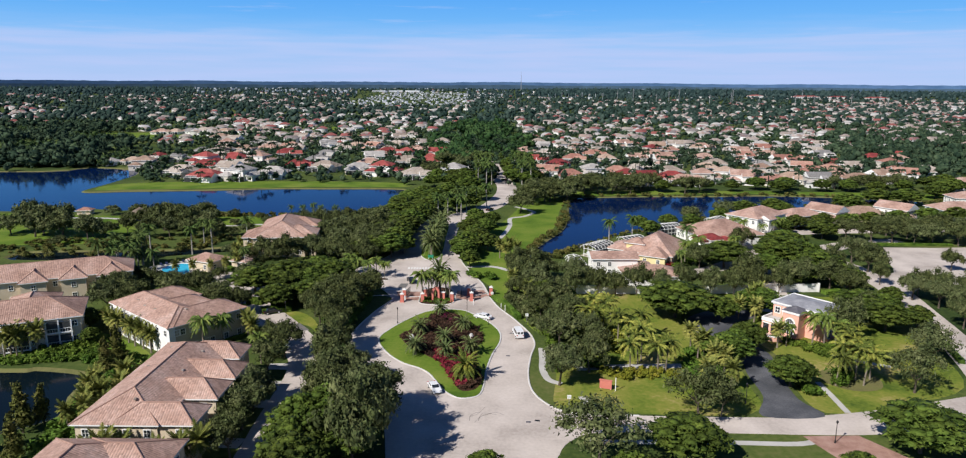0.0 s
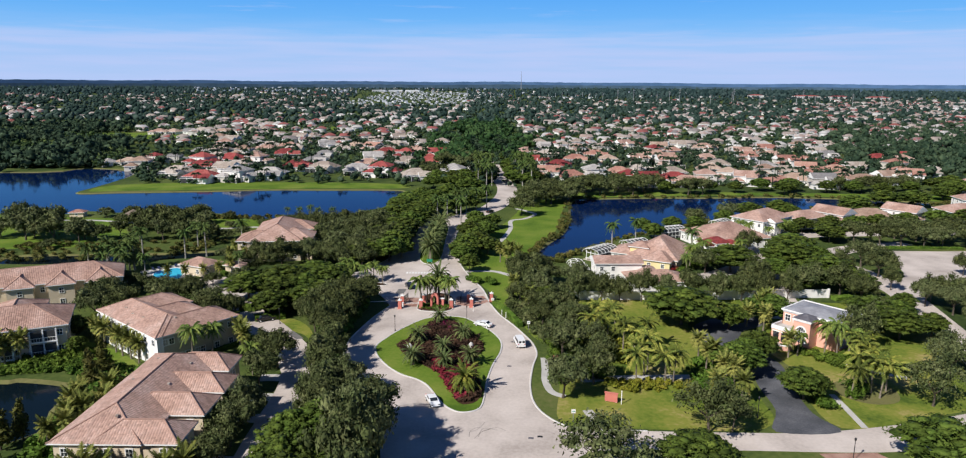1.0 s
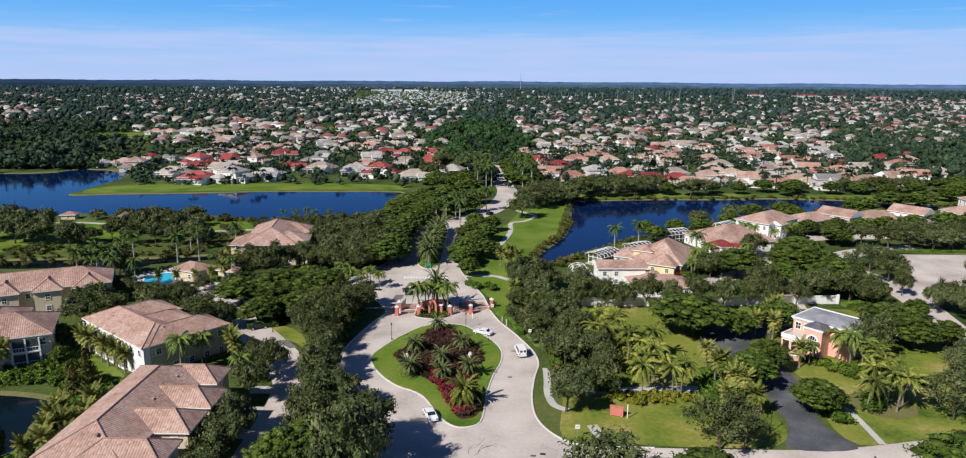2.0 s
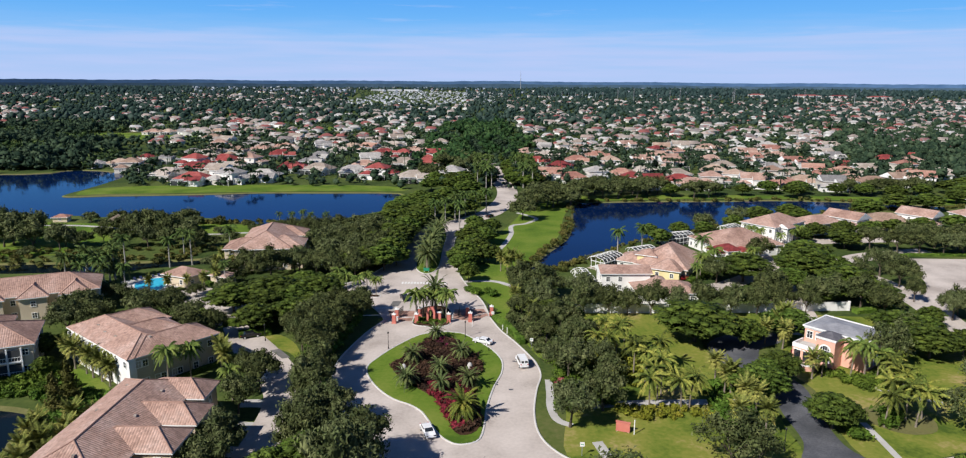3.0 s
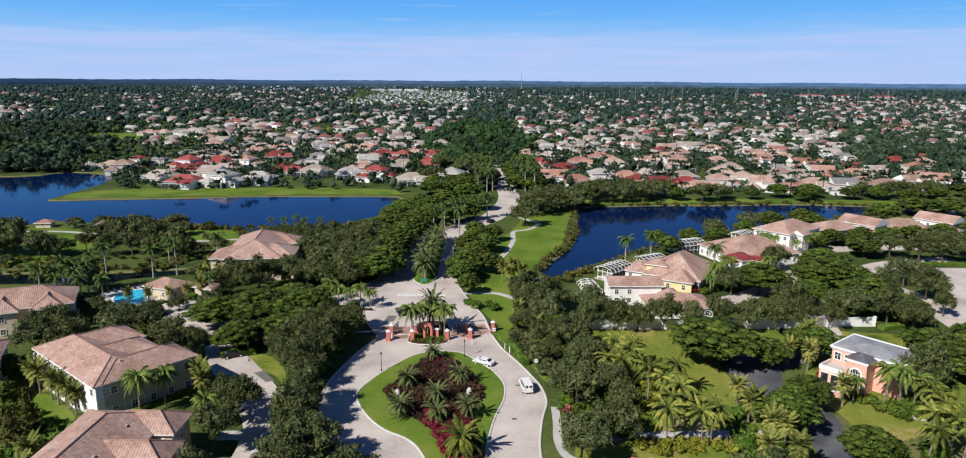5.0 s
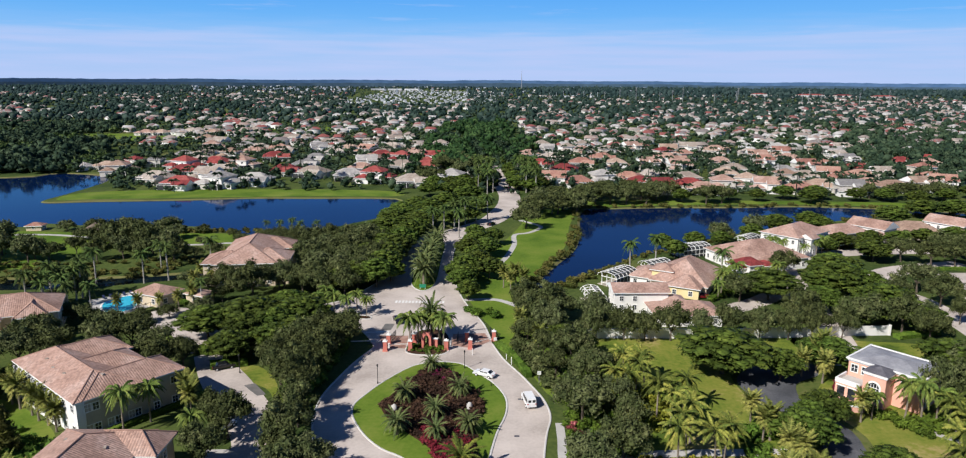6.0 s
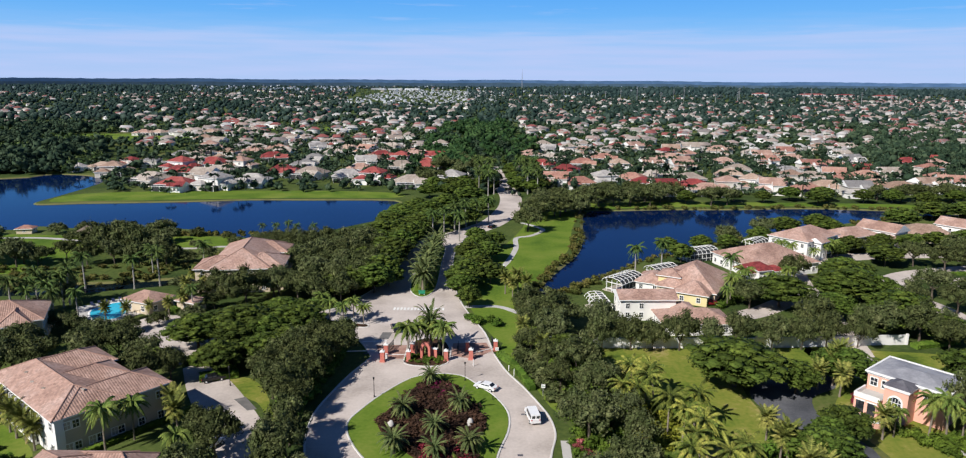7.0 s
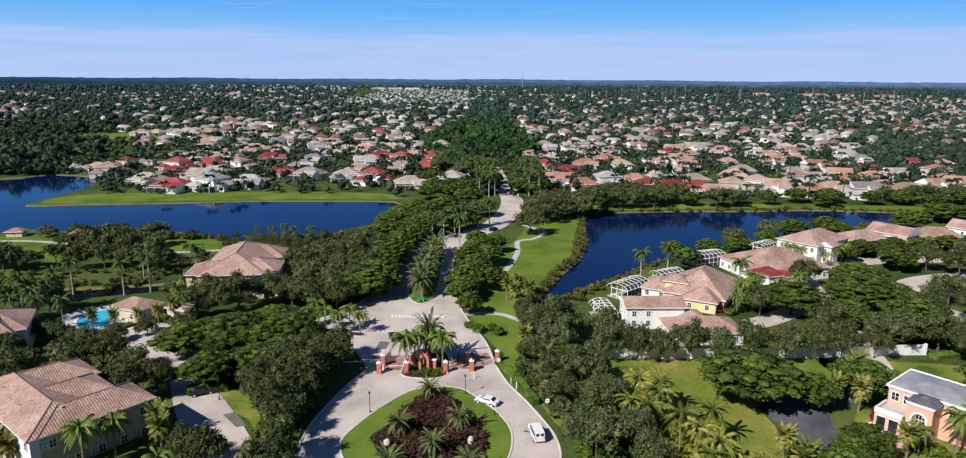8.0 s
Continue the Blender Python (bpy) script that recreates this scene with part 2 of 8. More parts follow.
M_SCREEN = material("screen_mesh", [(0.025, 0.028, 0.03), (0.05, 0.054, 0.056)], 0.8, 0.5, 6)
M_BARK = material("grey_bark", [(0.07, 0.055, 0.04), (0.13, 0.105, 0.08)], 0.95, 1.5, 9, 0.8, 12)
M_PALMBARK = material("palm_bark", [(0.16, 0.13, 0.1), (0.27, 0.23, 0.18)], 0.95, 1.0, 9, 0.8, 9)
M_ROYALBARK = material("royal_palm_bark", [(0.27, 0.25, 0.22), (0.38, 0.355, 0.32)], 0.9, 0.7, 6, 0.3, 9)
M_SHAFT = material("green_crownshaft", [(0.1, 0.16, 0.03), (0.15, 0.21, 0.05)], 0.6, 1.0, 6)
M_HOME = material("warm_home_stucco", [(0.5, 0.46, 0.4), (0.66, 0.63, 0.58), (0.78, 0.76, 0.73)], 0.9, 0.05, 6, per="object", vary=0.6)
M_OAK = leafy("oak_leaves", (0.032, 0.046, 0.015), (0.069, 0.088, 0.03), (0.143, 0.155, 0.064))
M_OLIVE = leafy("olive_leaves", (0.025, 0.045, 0.008), (0.051, 0.081, 0.013), (0.1, 0.136, 0.022))
M_PALM = leafy("palm_fronds", (0.05, 0.09, 0.018), (0.105, 0.155, 0.032), (0.2, 0.235, 0.055), 0.25)
M_PALMGOLD = leafy("golden_palm_fronds", (0.04, 0.066, 0.013), (0.105, 0.132, 0.022), (0.26, 0.245, 0.045), 0.3)
M_COCO = leafy("coconut_fronds", (0.04, 0.062, 0.012), (0.108, 0.14, 0.026), (0.31, 0.29, 0.06), 0.3)
M_SABAL = leafy("fan_leaves", (0.056, 0.08, 0.017), (0.132, 0.155, 0.034), (0.31, 0.28, 0.075), 0.3)
M_ROYAL = leafy("royal_palm_fronds", (0.028, 0.055, 0.014), (0.058, 0.096, 0.024), (0.11, 0.15, 0.036), 0.25)
M_DATE = leafy("date_palm_fronds", (0.042, 0.066, 0.022), (0.088, 0.118, 0.04), (0.17, 0.19, 0.066), 0.25)
M_HEDGE = leafy("hedge_leaves", (0.035, 0.07, 0.01), (0.065, 0.12, 0.015), (0.11, 0.17, 0.025))
M_GOLD = leafy("yellow_shrub_leaves", (0.08, 0.105, 0.012), (0.155, 0.165, 0.018), (0.25, 0.235, 0.03))
M_REEDS = leafy("bank_shrubs", (0.038, 0.05, 0.012), (0.075, 0.084, 0.02), (0.145, 0.128, 0.036))
M_CYPRESS = leafy("cypress_leaves", (0.045, 0.056, 0.012), (0.085, 0.094, 0.022), (0.15, 0.125, 0.038))
M_FLOWER = leafy("crimson_bedding", (0.08, 0.008, 0.018), (0.15, 0.014, 0.034), (0.22, 0.03, 0.056))
M_CORALBLOOM = leafy("coral_blossom", (0.1, 0.05, 0.03), (0.28, 0.09, 0.07), (0.42, 0.2, 0.17))
M_BEDDING = leafy("bronze_bedding", (0.03, 0.02, 0.012), (0.06, 0.038, 0.02), (0.09, 0.06, 0.028))
M_CARWHITE = material("white_car_paint", [(0.72, 0.72, 0.72), (0.78, 0.78, 0.78)], 0.25, 1, 4, spec=0.5)
M_CARBLACK = material("black_car_paint", [(0.008, 0.009, 0.01), (0.014, 0.015, 0.016)], 0.25, 1, 4, spec=0.5)
M_CARRED = material("dark_red_car_paint", [(0.2, 0.012, 0.018), (0.25, 0.016, 0.022)], 0.25, 1, 4, spec=0.5)
M_TYRE = material("tyre_rubber", [(0.01, 0.01, 0.01), (0.018, 0.018, 0.018)], 0.9, 2, 8)
M_REDLENS = material("red_lens", [(0.4, 0.01, 0.01), (0.45, 0.015, 0.015)], 0.3, 2, 8)
M_POOL = material("pool_water", [(0.03, 0.42, 0.58), (0.06, 0.52, 0.68)], 0.06, 0.4, 3, 0.15, 3, spec=0.6)
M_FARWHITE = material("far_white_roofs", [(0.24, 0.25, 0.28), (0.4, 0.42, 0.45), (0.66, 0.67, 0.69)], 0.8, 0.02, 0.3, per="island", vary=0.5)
# bluish cast of the distance is mixed into the town wall colour
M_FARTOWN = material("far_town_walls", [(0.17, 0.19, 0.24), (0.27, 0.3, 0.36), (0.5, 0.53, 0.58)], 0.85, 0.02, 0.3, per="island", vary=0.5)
# distance haze painted into the blue-green of the back trees
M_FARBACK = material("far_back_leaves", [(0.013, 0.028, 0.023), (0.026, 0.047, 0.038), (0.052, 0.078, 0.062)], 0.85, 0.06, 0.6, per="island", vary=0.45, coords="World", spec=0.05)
# greens pushed slightly to blue for the haze of distance
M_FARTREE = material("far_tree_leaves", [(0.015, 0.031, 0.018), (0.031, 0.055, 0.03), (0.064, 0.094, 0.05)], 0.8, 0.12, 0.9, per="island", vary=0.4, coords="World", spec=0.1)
# horizon woods: blue haze is put into the leaf colour
M_FARWOOD = material("far_hazed_wood_leaves", [(0.013, 0.028, 0.028), (0.024, 0.044, 0.042), (0.044, 0.07, 0.064)], 0.85, 0.02, 0.3, per="island", vary=0.5, coords="World", spec=0.05)
M_FARGREEN = material("avenue_tree_leaves", [(0.013, 0.036, 0.012), (0.028, 0.064, 0.02), (0.06, 0.108, 0.034)], 0.8, 0.1, 0.9, per="island", vary=0.4, coords="World", spec=0.1)
M_FARSCRUB = material("far_scrub_leaves", [(0.026, 0.05, 0.014), (0.055, 0.09, 0.026), (0.11, 0.145, 0.044)], 0.8, 0.03, 0.5, per="island", vary=0.45, coords="World", spec=0.1)
M_FARROOF = material("far_roof_tiles", [(0.26, 0.085, 0.075), (0.2, 0.185, 0.18), (0.26, 0.22, 0.2), (0.33, 0.27, 0.23), (0.37, 0.315, 0.28), (0.33, 0.23, 0.19), (0.46, 0.44, 0.42)], 0.85, 0.01, 0.3, per="island", vary=0.6, coords="World")
M_FARWALL = material("far_stucco", [(0.44, 0.42, 0.39), (0.6, 0.585, 0.56), (0.76, 0.755, 0.74)], 0.9, 0.01, 0.3, per="island", vary=0.6, coords="World")


def water_material(name, low, high, gloss):
    """Still lake water: dark blue depth under a rippled, sky-reflecting skin."""
    m = bpy.data.materials.new(name)
    m.use_nodes = True
    n, l = m.node_tree.nodes, m.node_tree.links
    n.remove(n["Principled BSDF"])
    deep, skin, mix, fres = n.new("ShaderNodeBsdfDiffuse"), n.new("ShaderNodeBsdfGlossy"), n.new("ShaderNodeMixShader"), n.new("ShaderNodeFresnel")
    skin.inputs["Roughness"].default_value = 0.07
    fres.inputs["IOR"].default_value = 1.33
    g = n.new("ShaderNodeNewGeometry")
    coarse, ripple = n.new("ShaderNodeTexNoise"), n.new("ShaderNodeTexNoise")
    coarse.inputs["Scale"].default_value, ripple.inputs["Scale"].default_value = 0.02, 1.4
    ripple.inputs["Detail"].default_value = 4
    l.new(g.outputs["Position"], coarse.inputs["Vector"]), l.new(g.outputs["Position"], ripple.inputs["Vector"])
    ramp = n.new("ShaderNodeValToRGB")
    ramp.color_ramp.elements[0].position, ramp.color_ramp.elements[0].color = 0.35, (*low, 1)
    ramp.color_ramp.elements[1].position, ramp.color_ramp.elements[1].color = 0.65, (*high, 1)
    l.new(coarse.outputs[0], ramp.inputs[0]), l.new(ramp.outputs[0], deep.inputs["Color"])
    bp = n.new("ShaderNodeBump")
    bp.inputs["Strength"].default_value, bp.inputs["Distance"].default_value = 0.13, 0.035
    l.new(ripple.outputs[0], bp.inputs["Height"]), l.new(bp.outputs[0], skin.inputs["Normal"])
    part_of = n.new("ShaderNodeMath")
    part_of.operation = "MULTIPLY"
    part_of.inputs[1].default_value = gloss
    l.new(fres.outputs[0], part_of.inputs[0]), l.new(part_of.outputs[0], mix.inputs[0])
    l.new(deep.outputs[0], mix.inputs[1]), l.new(skin.outputs[0], mix.inputs[2])
    l.new(mix.outputs[0], n["Material Output"].inputs[0])
    return m


M_WATER = water_material("lake_water", (0.0015, 0.01, 0.05), (0.002, 0.014, 0.066), 1.0)
# pond copy of the water, darkened to stand in for reflected trees
M_POND = water_material("pond_water", (0.003, 0.007, 0.01), (0.005, 0.012, 0.018), 0.7)


# ---------------------------------------------------------------- mesh helpers
from mathutils.geometry import delaunay_2d_cdt


class Build:
    """Collects faces, with a material slot and tile coordinates each, for one mesh."""

    def __init__(self):
        self.v, self.f, self.m, self.uv = [], [], [], []

    def face(self, pts, slot=0, uv=None):
        k = len(self.v)
        self.v += [tuple(p) for p in pts]
        self.f.append(tuple(range(k, k + len(pts))))
        self.m.append(slot)
        self.uv += uv if uv else [(p[0], p[1]) for p in pts]

    def box(self, c, s, rz=0.0, slot=0, taper=1.0):
        co, si = math.cos(rz), math.sin(rz)
        p = []
        for z, q in ((-0.5, 1.0), (0.5, taper)):
            for x, y in ((-0.5, -0.5), (0.5, -0.5), (0.5, 0.5), (-0.5, 0.5)):
                X, Y = x * s[0] * q, y * s[1] * q
                p.append((c[0] + X * co - Y * si, c[1] + X * si + Y * co, c[2] + z * s[2]))
        for a in ((3, 2, 1, 0), (4, 5, 6, 7), (0, 1, 5, 4), (1, 2, 6, 5), (2, 3, 7, 6), (3, 0, 4, 7)):
            self.face([p[i] for i in a], slot)
        return self

    def tube(self, pts, radii, sides=8, slot=0, cap=True):
        rings = []
        for i, p in enumerate(pts):
            a, b = Vector(pts[max(0, i - 1)]), Vector(pts[min(len(pts) - 1, i + 1)])
            d = (b - a).normalized()
            u = d.cross(Vector((0.31, 0.95, 0.05))).normalized()
            w = d.cross(u)
            rings.append([Vector(p) + (u * math.cos(2 * math.pi * k / sides) + w * math.sin(2 * math.pi * k / sides)) * radii[i] for k in range(sides)])
        for r, q in zip(rings, rings[1:]):
            for k in range(sides):
                j = (k + 1) % sides
                self.face([r[k], q[k], q[j], r[j]], slot)
        if cap:
            self.face(rings[-1][::-1], slot)
        return self

    def mesh(self, name, mats, smooth=False):
        me = bpy.data.meshes.new(name)
        me.from_pydata(self.v, [], self.f)
        for m in mats if isinstance(mats, (list, tuple)) else [mats]:
            me.materials.append(m)
        me.polygons.foreach_set("material_index", self.m)
        layer = me.uv_layers.new(name="UVMap")
        layer.data.foreach_set("uv", np.array(self.uv, dtype=np.float32).ravel())
        if smooth:
            me.polygons.foreach_set("use_smooth", [True] * len(self.f))
        me.update()
        return me


def array_mesh(name, v, f, mats, slots=None):
    """A mesh from arrays: v (n, 3), f (m, 3 or 4)."""
    me = bpy.data.meshes.new(name)
    k = f.shape[1]
    me.vertices.add(len(v))
    me.vertices.foreach_set("co", v.astype(np.float32).ravel())
    me.loops.add(len(f) * k)
    me.loops.foreach_set("vertex_index", f.astype(np.int32).ravel())
    me.polygons.add(len(f))
    me.polygons.foreach_set("loop_start", np.arange(0, len(f) * k, k, dtype=np.int32))
    for m in mats if isinstance(mats, (list, tuple)) else [mats]:
        me.materials.append(m)
    if slots is not None:
        me.polygons.foreach_set("material_index", slots.astype(np.int32))
    me.update(calc_edges=True)
    me.validate()
    return me


def part(name, data, parent, label=""):
    ob = new(name, data)
    ob.parent = parent
    if label:
        tagged(ob, label)
    return ob


def thing(name, label, category, group="", kind="", data=None):
    return tagged(new(name, data), label, category, group, kind)


def smooth_line(pts, closed=False, steps=4):
    """A rounded line through the points (Catmull-Rom)."""
    n, out = len(pts), []
    for i in range(n if closed else n - 1):
        p = [Vector(pts[(i + k) % n] if closed else pts[min(n - 1, max(0, i + k))]) for k in (-1, 0, 1, 2)]
        for s in range(steps):
            t = s / steps
            out.append(0.5 * (2 * p[1] + (p[2] - p[0]) * t + (2 * p[0] - 5 * p[1] + 4 * p[2] - p[3]) * t * t + (3 * p[1] - p[0] - 3 * p[2] + p[3]) * t ** 3))
    if not closed:
        out.append(Vector(pts[-1]))
    return [(q.x, q.y) for q in out]


def inside(x, y, poly):
    hit, j = False, len(poly) - 1
    for i in range(len(poly)):
        (xi, yi), (xj, yj) = poly[i], poly[j]
        if (yi > y) != (yj > y) and x < (xj - xi) * (y - yi) / (yj - yi) + xi:
            hit = not hit
        j = i
    return hit


def offset(poly, d):
    """The closed line moved d metres to its inside."""
    n = len(poly)
    area = sum(poly[i][0] * poly[(i + 1) % n][1] - poly[(i + 1) % n][0] * poly[i][1] for i in range(n))
    sgn = 1 if area > 0 else -1
    out = []
    for i in range(n):
        a, b = Vector(poly[i - 1]), Vector(poly[(i + 1) % n])
        t = (b - a).normalized()
        out.append((poly[i][0] - t.y * d * sgn, poly[i][1] + t.x * d * sgn))
    return out


def slab(name, poly, top, mat, thick=0.3, label="", category="", kind="structure"):
    """A flat sheet with sides, cut along the closed line."""
    n = len(poly)
    vs, _, fs, _, _, _ = delaunay_2d_cdt([Vector(p) for p in poly], [(i, (i + 1) % n) for i in range(n)], [], 1, 1e-4)
    k = len(vs)
    faces = [tuple(f) for f in fs if inside(sum(vs[i].x for i in f) / len(f), sum(vs[i].y for i in f) / len(f), poly)]
    verts = [(v.x, v.y, top) for v in vs] + [(x, y, top) for x, y in poly] + [(x, y, top - thick) for x, y in poly]
    turn = sum(poly[i][0] * poly[(i + 1) % n][1] - poly[(i + 1) % n][0] * poly[i][1] for i in range(n)) > 0
    for i in range(n):
        j = (i + 1) % n
        q = (k + i, k + n + i, k + n + j, k + j)
        faces.append(q if turn else q[::-1])
    me = bpy.data.meshes.new(name)
    me.from_pydata(verts, [], faces)
    me.materials.append(mat)
    return thing(name, label, category, kind=kind, data=me)


def sides_of(line, w):
    left, right = [], []
    for i, p in enumerate(line):
        a, b = Vector(line[max(0, i - 1)]), Vector(line[min(len(line) - 1, i + 1)])
        t = (b - a).normalized()
        h = (w[i] if isinstance(w, list) else w) / 2
        left.append((p[0] - t.y * h, p[1] + t.x * h))
        right.append((p[0] + t.y * h, p[1] - t.x * h))
    return left, right


def ribbon(name, pts, width, top, mat, label="", category="road", thick=0.25, steps=4):
    line = smooth_line(pts, steps=steps)
    left, right = sides_of(line, width)
    b = Build()
    for i in range(len(line) - 1):
        a, c, d, e = left[i], right[i], right[i + 1], left[i + 1]
        b.face([(*a, top), (*c, top), (*d, top), (*e, top)])
        b.face([(*c, top), (*c, top - thick), (*d, top - thick), (*d, top)])
        b.face([(*e, top), (*e, top - thick), (*a, top - thick), (*a, top)])
    return thing(name, label, category, kind="structure", data=b.mesh(name, mat))


def kerb(name, line, closed, width=0.35, low=-0.1, top=0.17, mat=None, label="pale concrete kerb along the road edge"):
    """A raised concrete edge with a rounded top along a line."""
    line = list(line) + ([line[0], line[1]] if closed else [])
    left, right = sides_of(line, width)
    l2, r2 = sides_of(line, width * 0.55)
    b = Build()
    for i in range(len(line) - 1):
        prof = [(left, low), (left, top - 0.05), (l2, top), (r2, top), (right, top - 0.05), (right, low)]
        for (p, z), (q, y) in zip(prof, prof[1:]):
            b.face([(*p[i], z), (*p[i + 1], z), (*q[i + 1], y), (*q[i], y)])
    return thing(name, label, "kerb", kind="structure", data=b.mesh(name, mat or M_KERB, True))


# ---------------------------------------------------------------- ground, lakes, roads
LAKE_WEST = smooth_line([(-400, 318), (-300, 312), (-190, 309), (-183, 316), (-168, 313), (-146, 317), (-119, 312), (-101, 302), (-85, 295), (-69, 305), (-58, 320), (-48, 333), (-42, 346), (-43, 363), (-47, 384), (-90, 384), (-120, 383), (-148, 377), (-175, 373), (-197, 370), (-214, 366), (-219, 371), (-219, 388), (-220, 413), (-223, 437), (-233, 456), (-260, 468), (-276, 465), (-290, 448), (-400, 430)], True, 3)
LAKE_EAST = smooth_line([(13, 233), (15.5, 241), (22, 258), (30, 277), (34, 294), (37, 315), (44, 357), (58, 361), (87, 365), (116, 366), (147, 370), (175, 368), (200, 363), (235, 352), (200, 346), (174, 342), (141, 328), (107, 311), (87, 296), (70, 282), (52, 269), (41, 254), (34, 246), (26, 237), (18, 231)], True, 3)
POND_NEAR = smooth_line([(-150, 139), (-101, 136), (-94, 137), (-83, 135), (-80, 131), (-79, 124), (-76, 117), (-80, 111), (-90, 106), (-120, 103), (-150, 104)], True, 3)
CANAL = smooth_line([(-160, 236), (-120, 239), (-98, 244), (-84, 248), (-77, 245), (-90, 238), (-106, 232), (-122, 227), (-160, 224)], True, 3)
LAKES = [LAKE_WEST, LAKE_EAST, POND_NEAR, CANAL]


def make_ground():
    pts, edges = [], []
    for poly in [[(-6000, -1500), (6000, -1500), (6000, 6500), (-6000, 6500)]] + LAKES:
        k = len(pts)
        pts += [Vector(p) for p in poly]
        edges += [(k + i, k + (i + 1) % len(poly)) for i in range(len(poly))]
    for i in range(-8, 9):
        for j in range(0, 16):
            pts.append(Vector((i * 60 + 7.3, j * 60 + 3.1)))
    pts = [p for i, p in enumerate(pts) if i < len(edges) or not any(inside(p.x, p.y, l) for l in LAKES)]
    vs, _, fs, _, _, _ = delaunay_2d_cdt(pts, edges, [], 0, 1e-5)
    fs = [f for f in fs if not any(inside(sum(vs[i].x for i in f) / 3, sum(vs[i].y for i in f) / 3, l) for l in LAKES)]
    me = bpy.data.meshes.new("ground")
    me.from_pydata([(v.x, v.y, 0) for v in vs], [], fs)
    me.materials.append(M_GROUND)
    thing("ground", "patchy green lawn and scrub on flat land", "ground", kind="structure", data=me)
    for k, poly in enumerate(LAKES):
        inner = offset(poly, 3.0)
        b = Build()
        n = len(poly)
        for i in range(n):
            j = (i + 1) % n
            b.face([(*poly[i], 0), (*inner[i], -1.2), (*inner[j], -1.2), (*poly[j], 0)])
        thing("lake_bank", "sloping grassy and sandy lake bank", "bank", kind="structure", data=b.mesh("lake_bank", M_SAND))
        slab("water", offset(poly, 0.6), -0.45, M_WATER if k < 2 else M_POND, 0.9, "still dark blue lake water" if k < 2 else "pond water with dark tree reflection painted in", "water")


make_ground()

ENTRY = smooth_line([(-15, 100), (-17, 112), (-20, 124), (-25, 134), (-29, 143), (-31, 151), (-31.5, 159), (-30.3, 167), (-28.3, 176), (-25.5, 184.5)]) \
    + smooth_line([(1.6, 187), (4, 178.3), (7.1, 171), (9.7, 164), (11.5, 158), (12, 152), (10.9, 146.4), (10.1, 141), (9.6, 136), (9.6, 130.4), (10.4, 126), (12.2, 122.3), (14.6, 119.6), (18, 118.2), (25, 117.8), (44, 117.5), (58, 117.8), (75, 121), (95, 127)]) \
    + smooth_line([(98, 118), (85, 114), (66, 111.4), (42, 111.6), (22, 111.4), (16, 109), (13, 104), (12.5, 96), (12, 40)]) + [(12, -500), (-14, -500)]
slab("road", ENTRY, 0.04, M_ROAD, 0.25, "pale worn concrete entrance road round the planted island", "road")
PLAZA = smooth_line([(-25.5, 184.4), (-27.5, 190), (-31, 196), (-38, 203), (-47, 206), (-56, 207)]) + smooth_line([(-56, 214), (-46, 214), (-40, 218), (-36, 226), (-32, 240), (-31, 262), (-29, 285), (-22, 306)]) \
    + smooth_line([(-8, 306), (-11, 285), (-11.8, 270), (-11, 253), (-10, 241), (-7.6, 225), (-4.3, 212), (-0.5, 200), (1.6, 187)])
slab("road", PLAZA, 0.034, M_ROAD, 0.25, "pale concrete road behind the gates splitting round a median", "road")
ribbon("road", [(-15, 302), (-6, 315), (2, 330), (7, 350), (10.5, 372), (11, 400), (7, 440), (3, 500), (0, 580), (0, 760)], 11, 0.028, M_ROAD, "pale concrete road curving between trees")
slab("road", smooth_line([(-64, 178), (-57.8, 166), (-49.5, 153), (-43, 143), (-41, 135), (-40.6, 126), (-40.4, 113), (-40, 102), (-40, 60), (-40, -60)]) + smooth_line([(-32.5, -60), (-32.5, 60), (-33, 102), (-33.4, 111), (-34.4, 132), (-35.2, 143.6), (-38.5, 153), (-47.8, 167), (-56.7, 178.3), (-60, 182.5)]), 0.03, M_ROAD, 0.25, "pale concrete street beside the apartment houses", "road")
slab("parking_lot", smooth_line([(-66, 180), (-58, 184), (-62, 196), (-72, 201), (-80, 211), (-88, 206), (-80, 193), (-72, 186)], True), 0.036, M_ROAD, 0.25, "pale parking court in front of the clubhouse", "parking")
ribbon("road", [(78, 176), (83, 192), (87, 210), (92, 236), (97, 256), (108, 270), (130, 277), (165, 281), (220, 283)], 8.5, 0.03, M_ROAD, "pale residential street between villas")
ribbon("road", [(92, 238), (84, 228), (74, 219), (66, 214)], 6.5, 0.036, M_ROAD, "pale driveway to the villas")
ribbon("road", [(96, 119), (103, 130), (110, 150), (116, 175), (121, 200), (121, 222), (118, 236), (124, 247), (136, 255), (160, 262)], 8.5, 0.03, M_ROAD, "pale road leading to the parking lot")
slab("parking_lot", smooth_line([(121, 193), (119, 208), (132, 217), (139, 236), (142, 250), (165, 251), (210, 250), (215, 205), (160, 202), (136, 203), (126, 196)], True, 3), 0.036, M_ROAD, 0.25, "large pale empty parking lot", "parking")
slab("driveway", smooth_line([(51.6, 118), (54.8, 126), (55.5, 136), (56.5, 146), (52, 160), (52, 170), (60, 177), (70, 178), (70, 172), (63, 167), (61, 158), (64.5, 148), (62.3, 136), (61.2, 125), (63, 118)], True), 0.05, M_ASPHALT, 0.25, "dark asphalt driveway to the salmon house", "driveway")

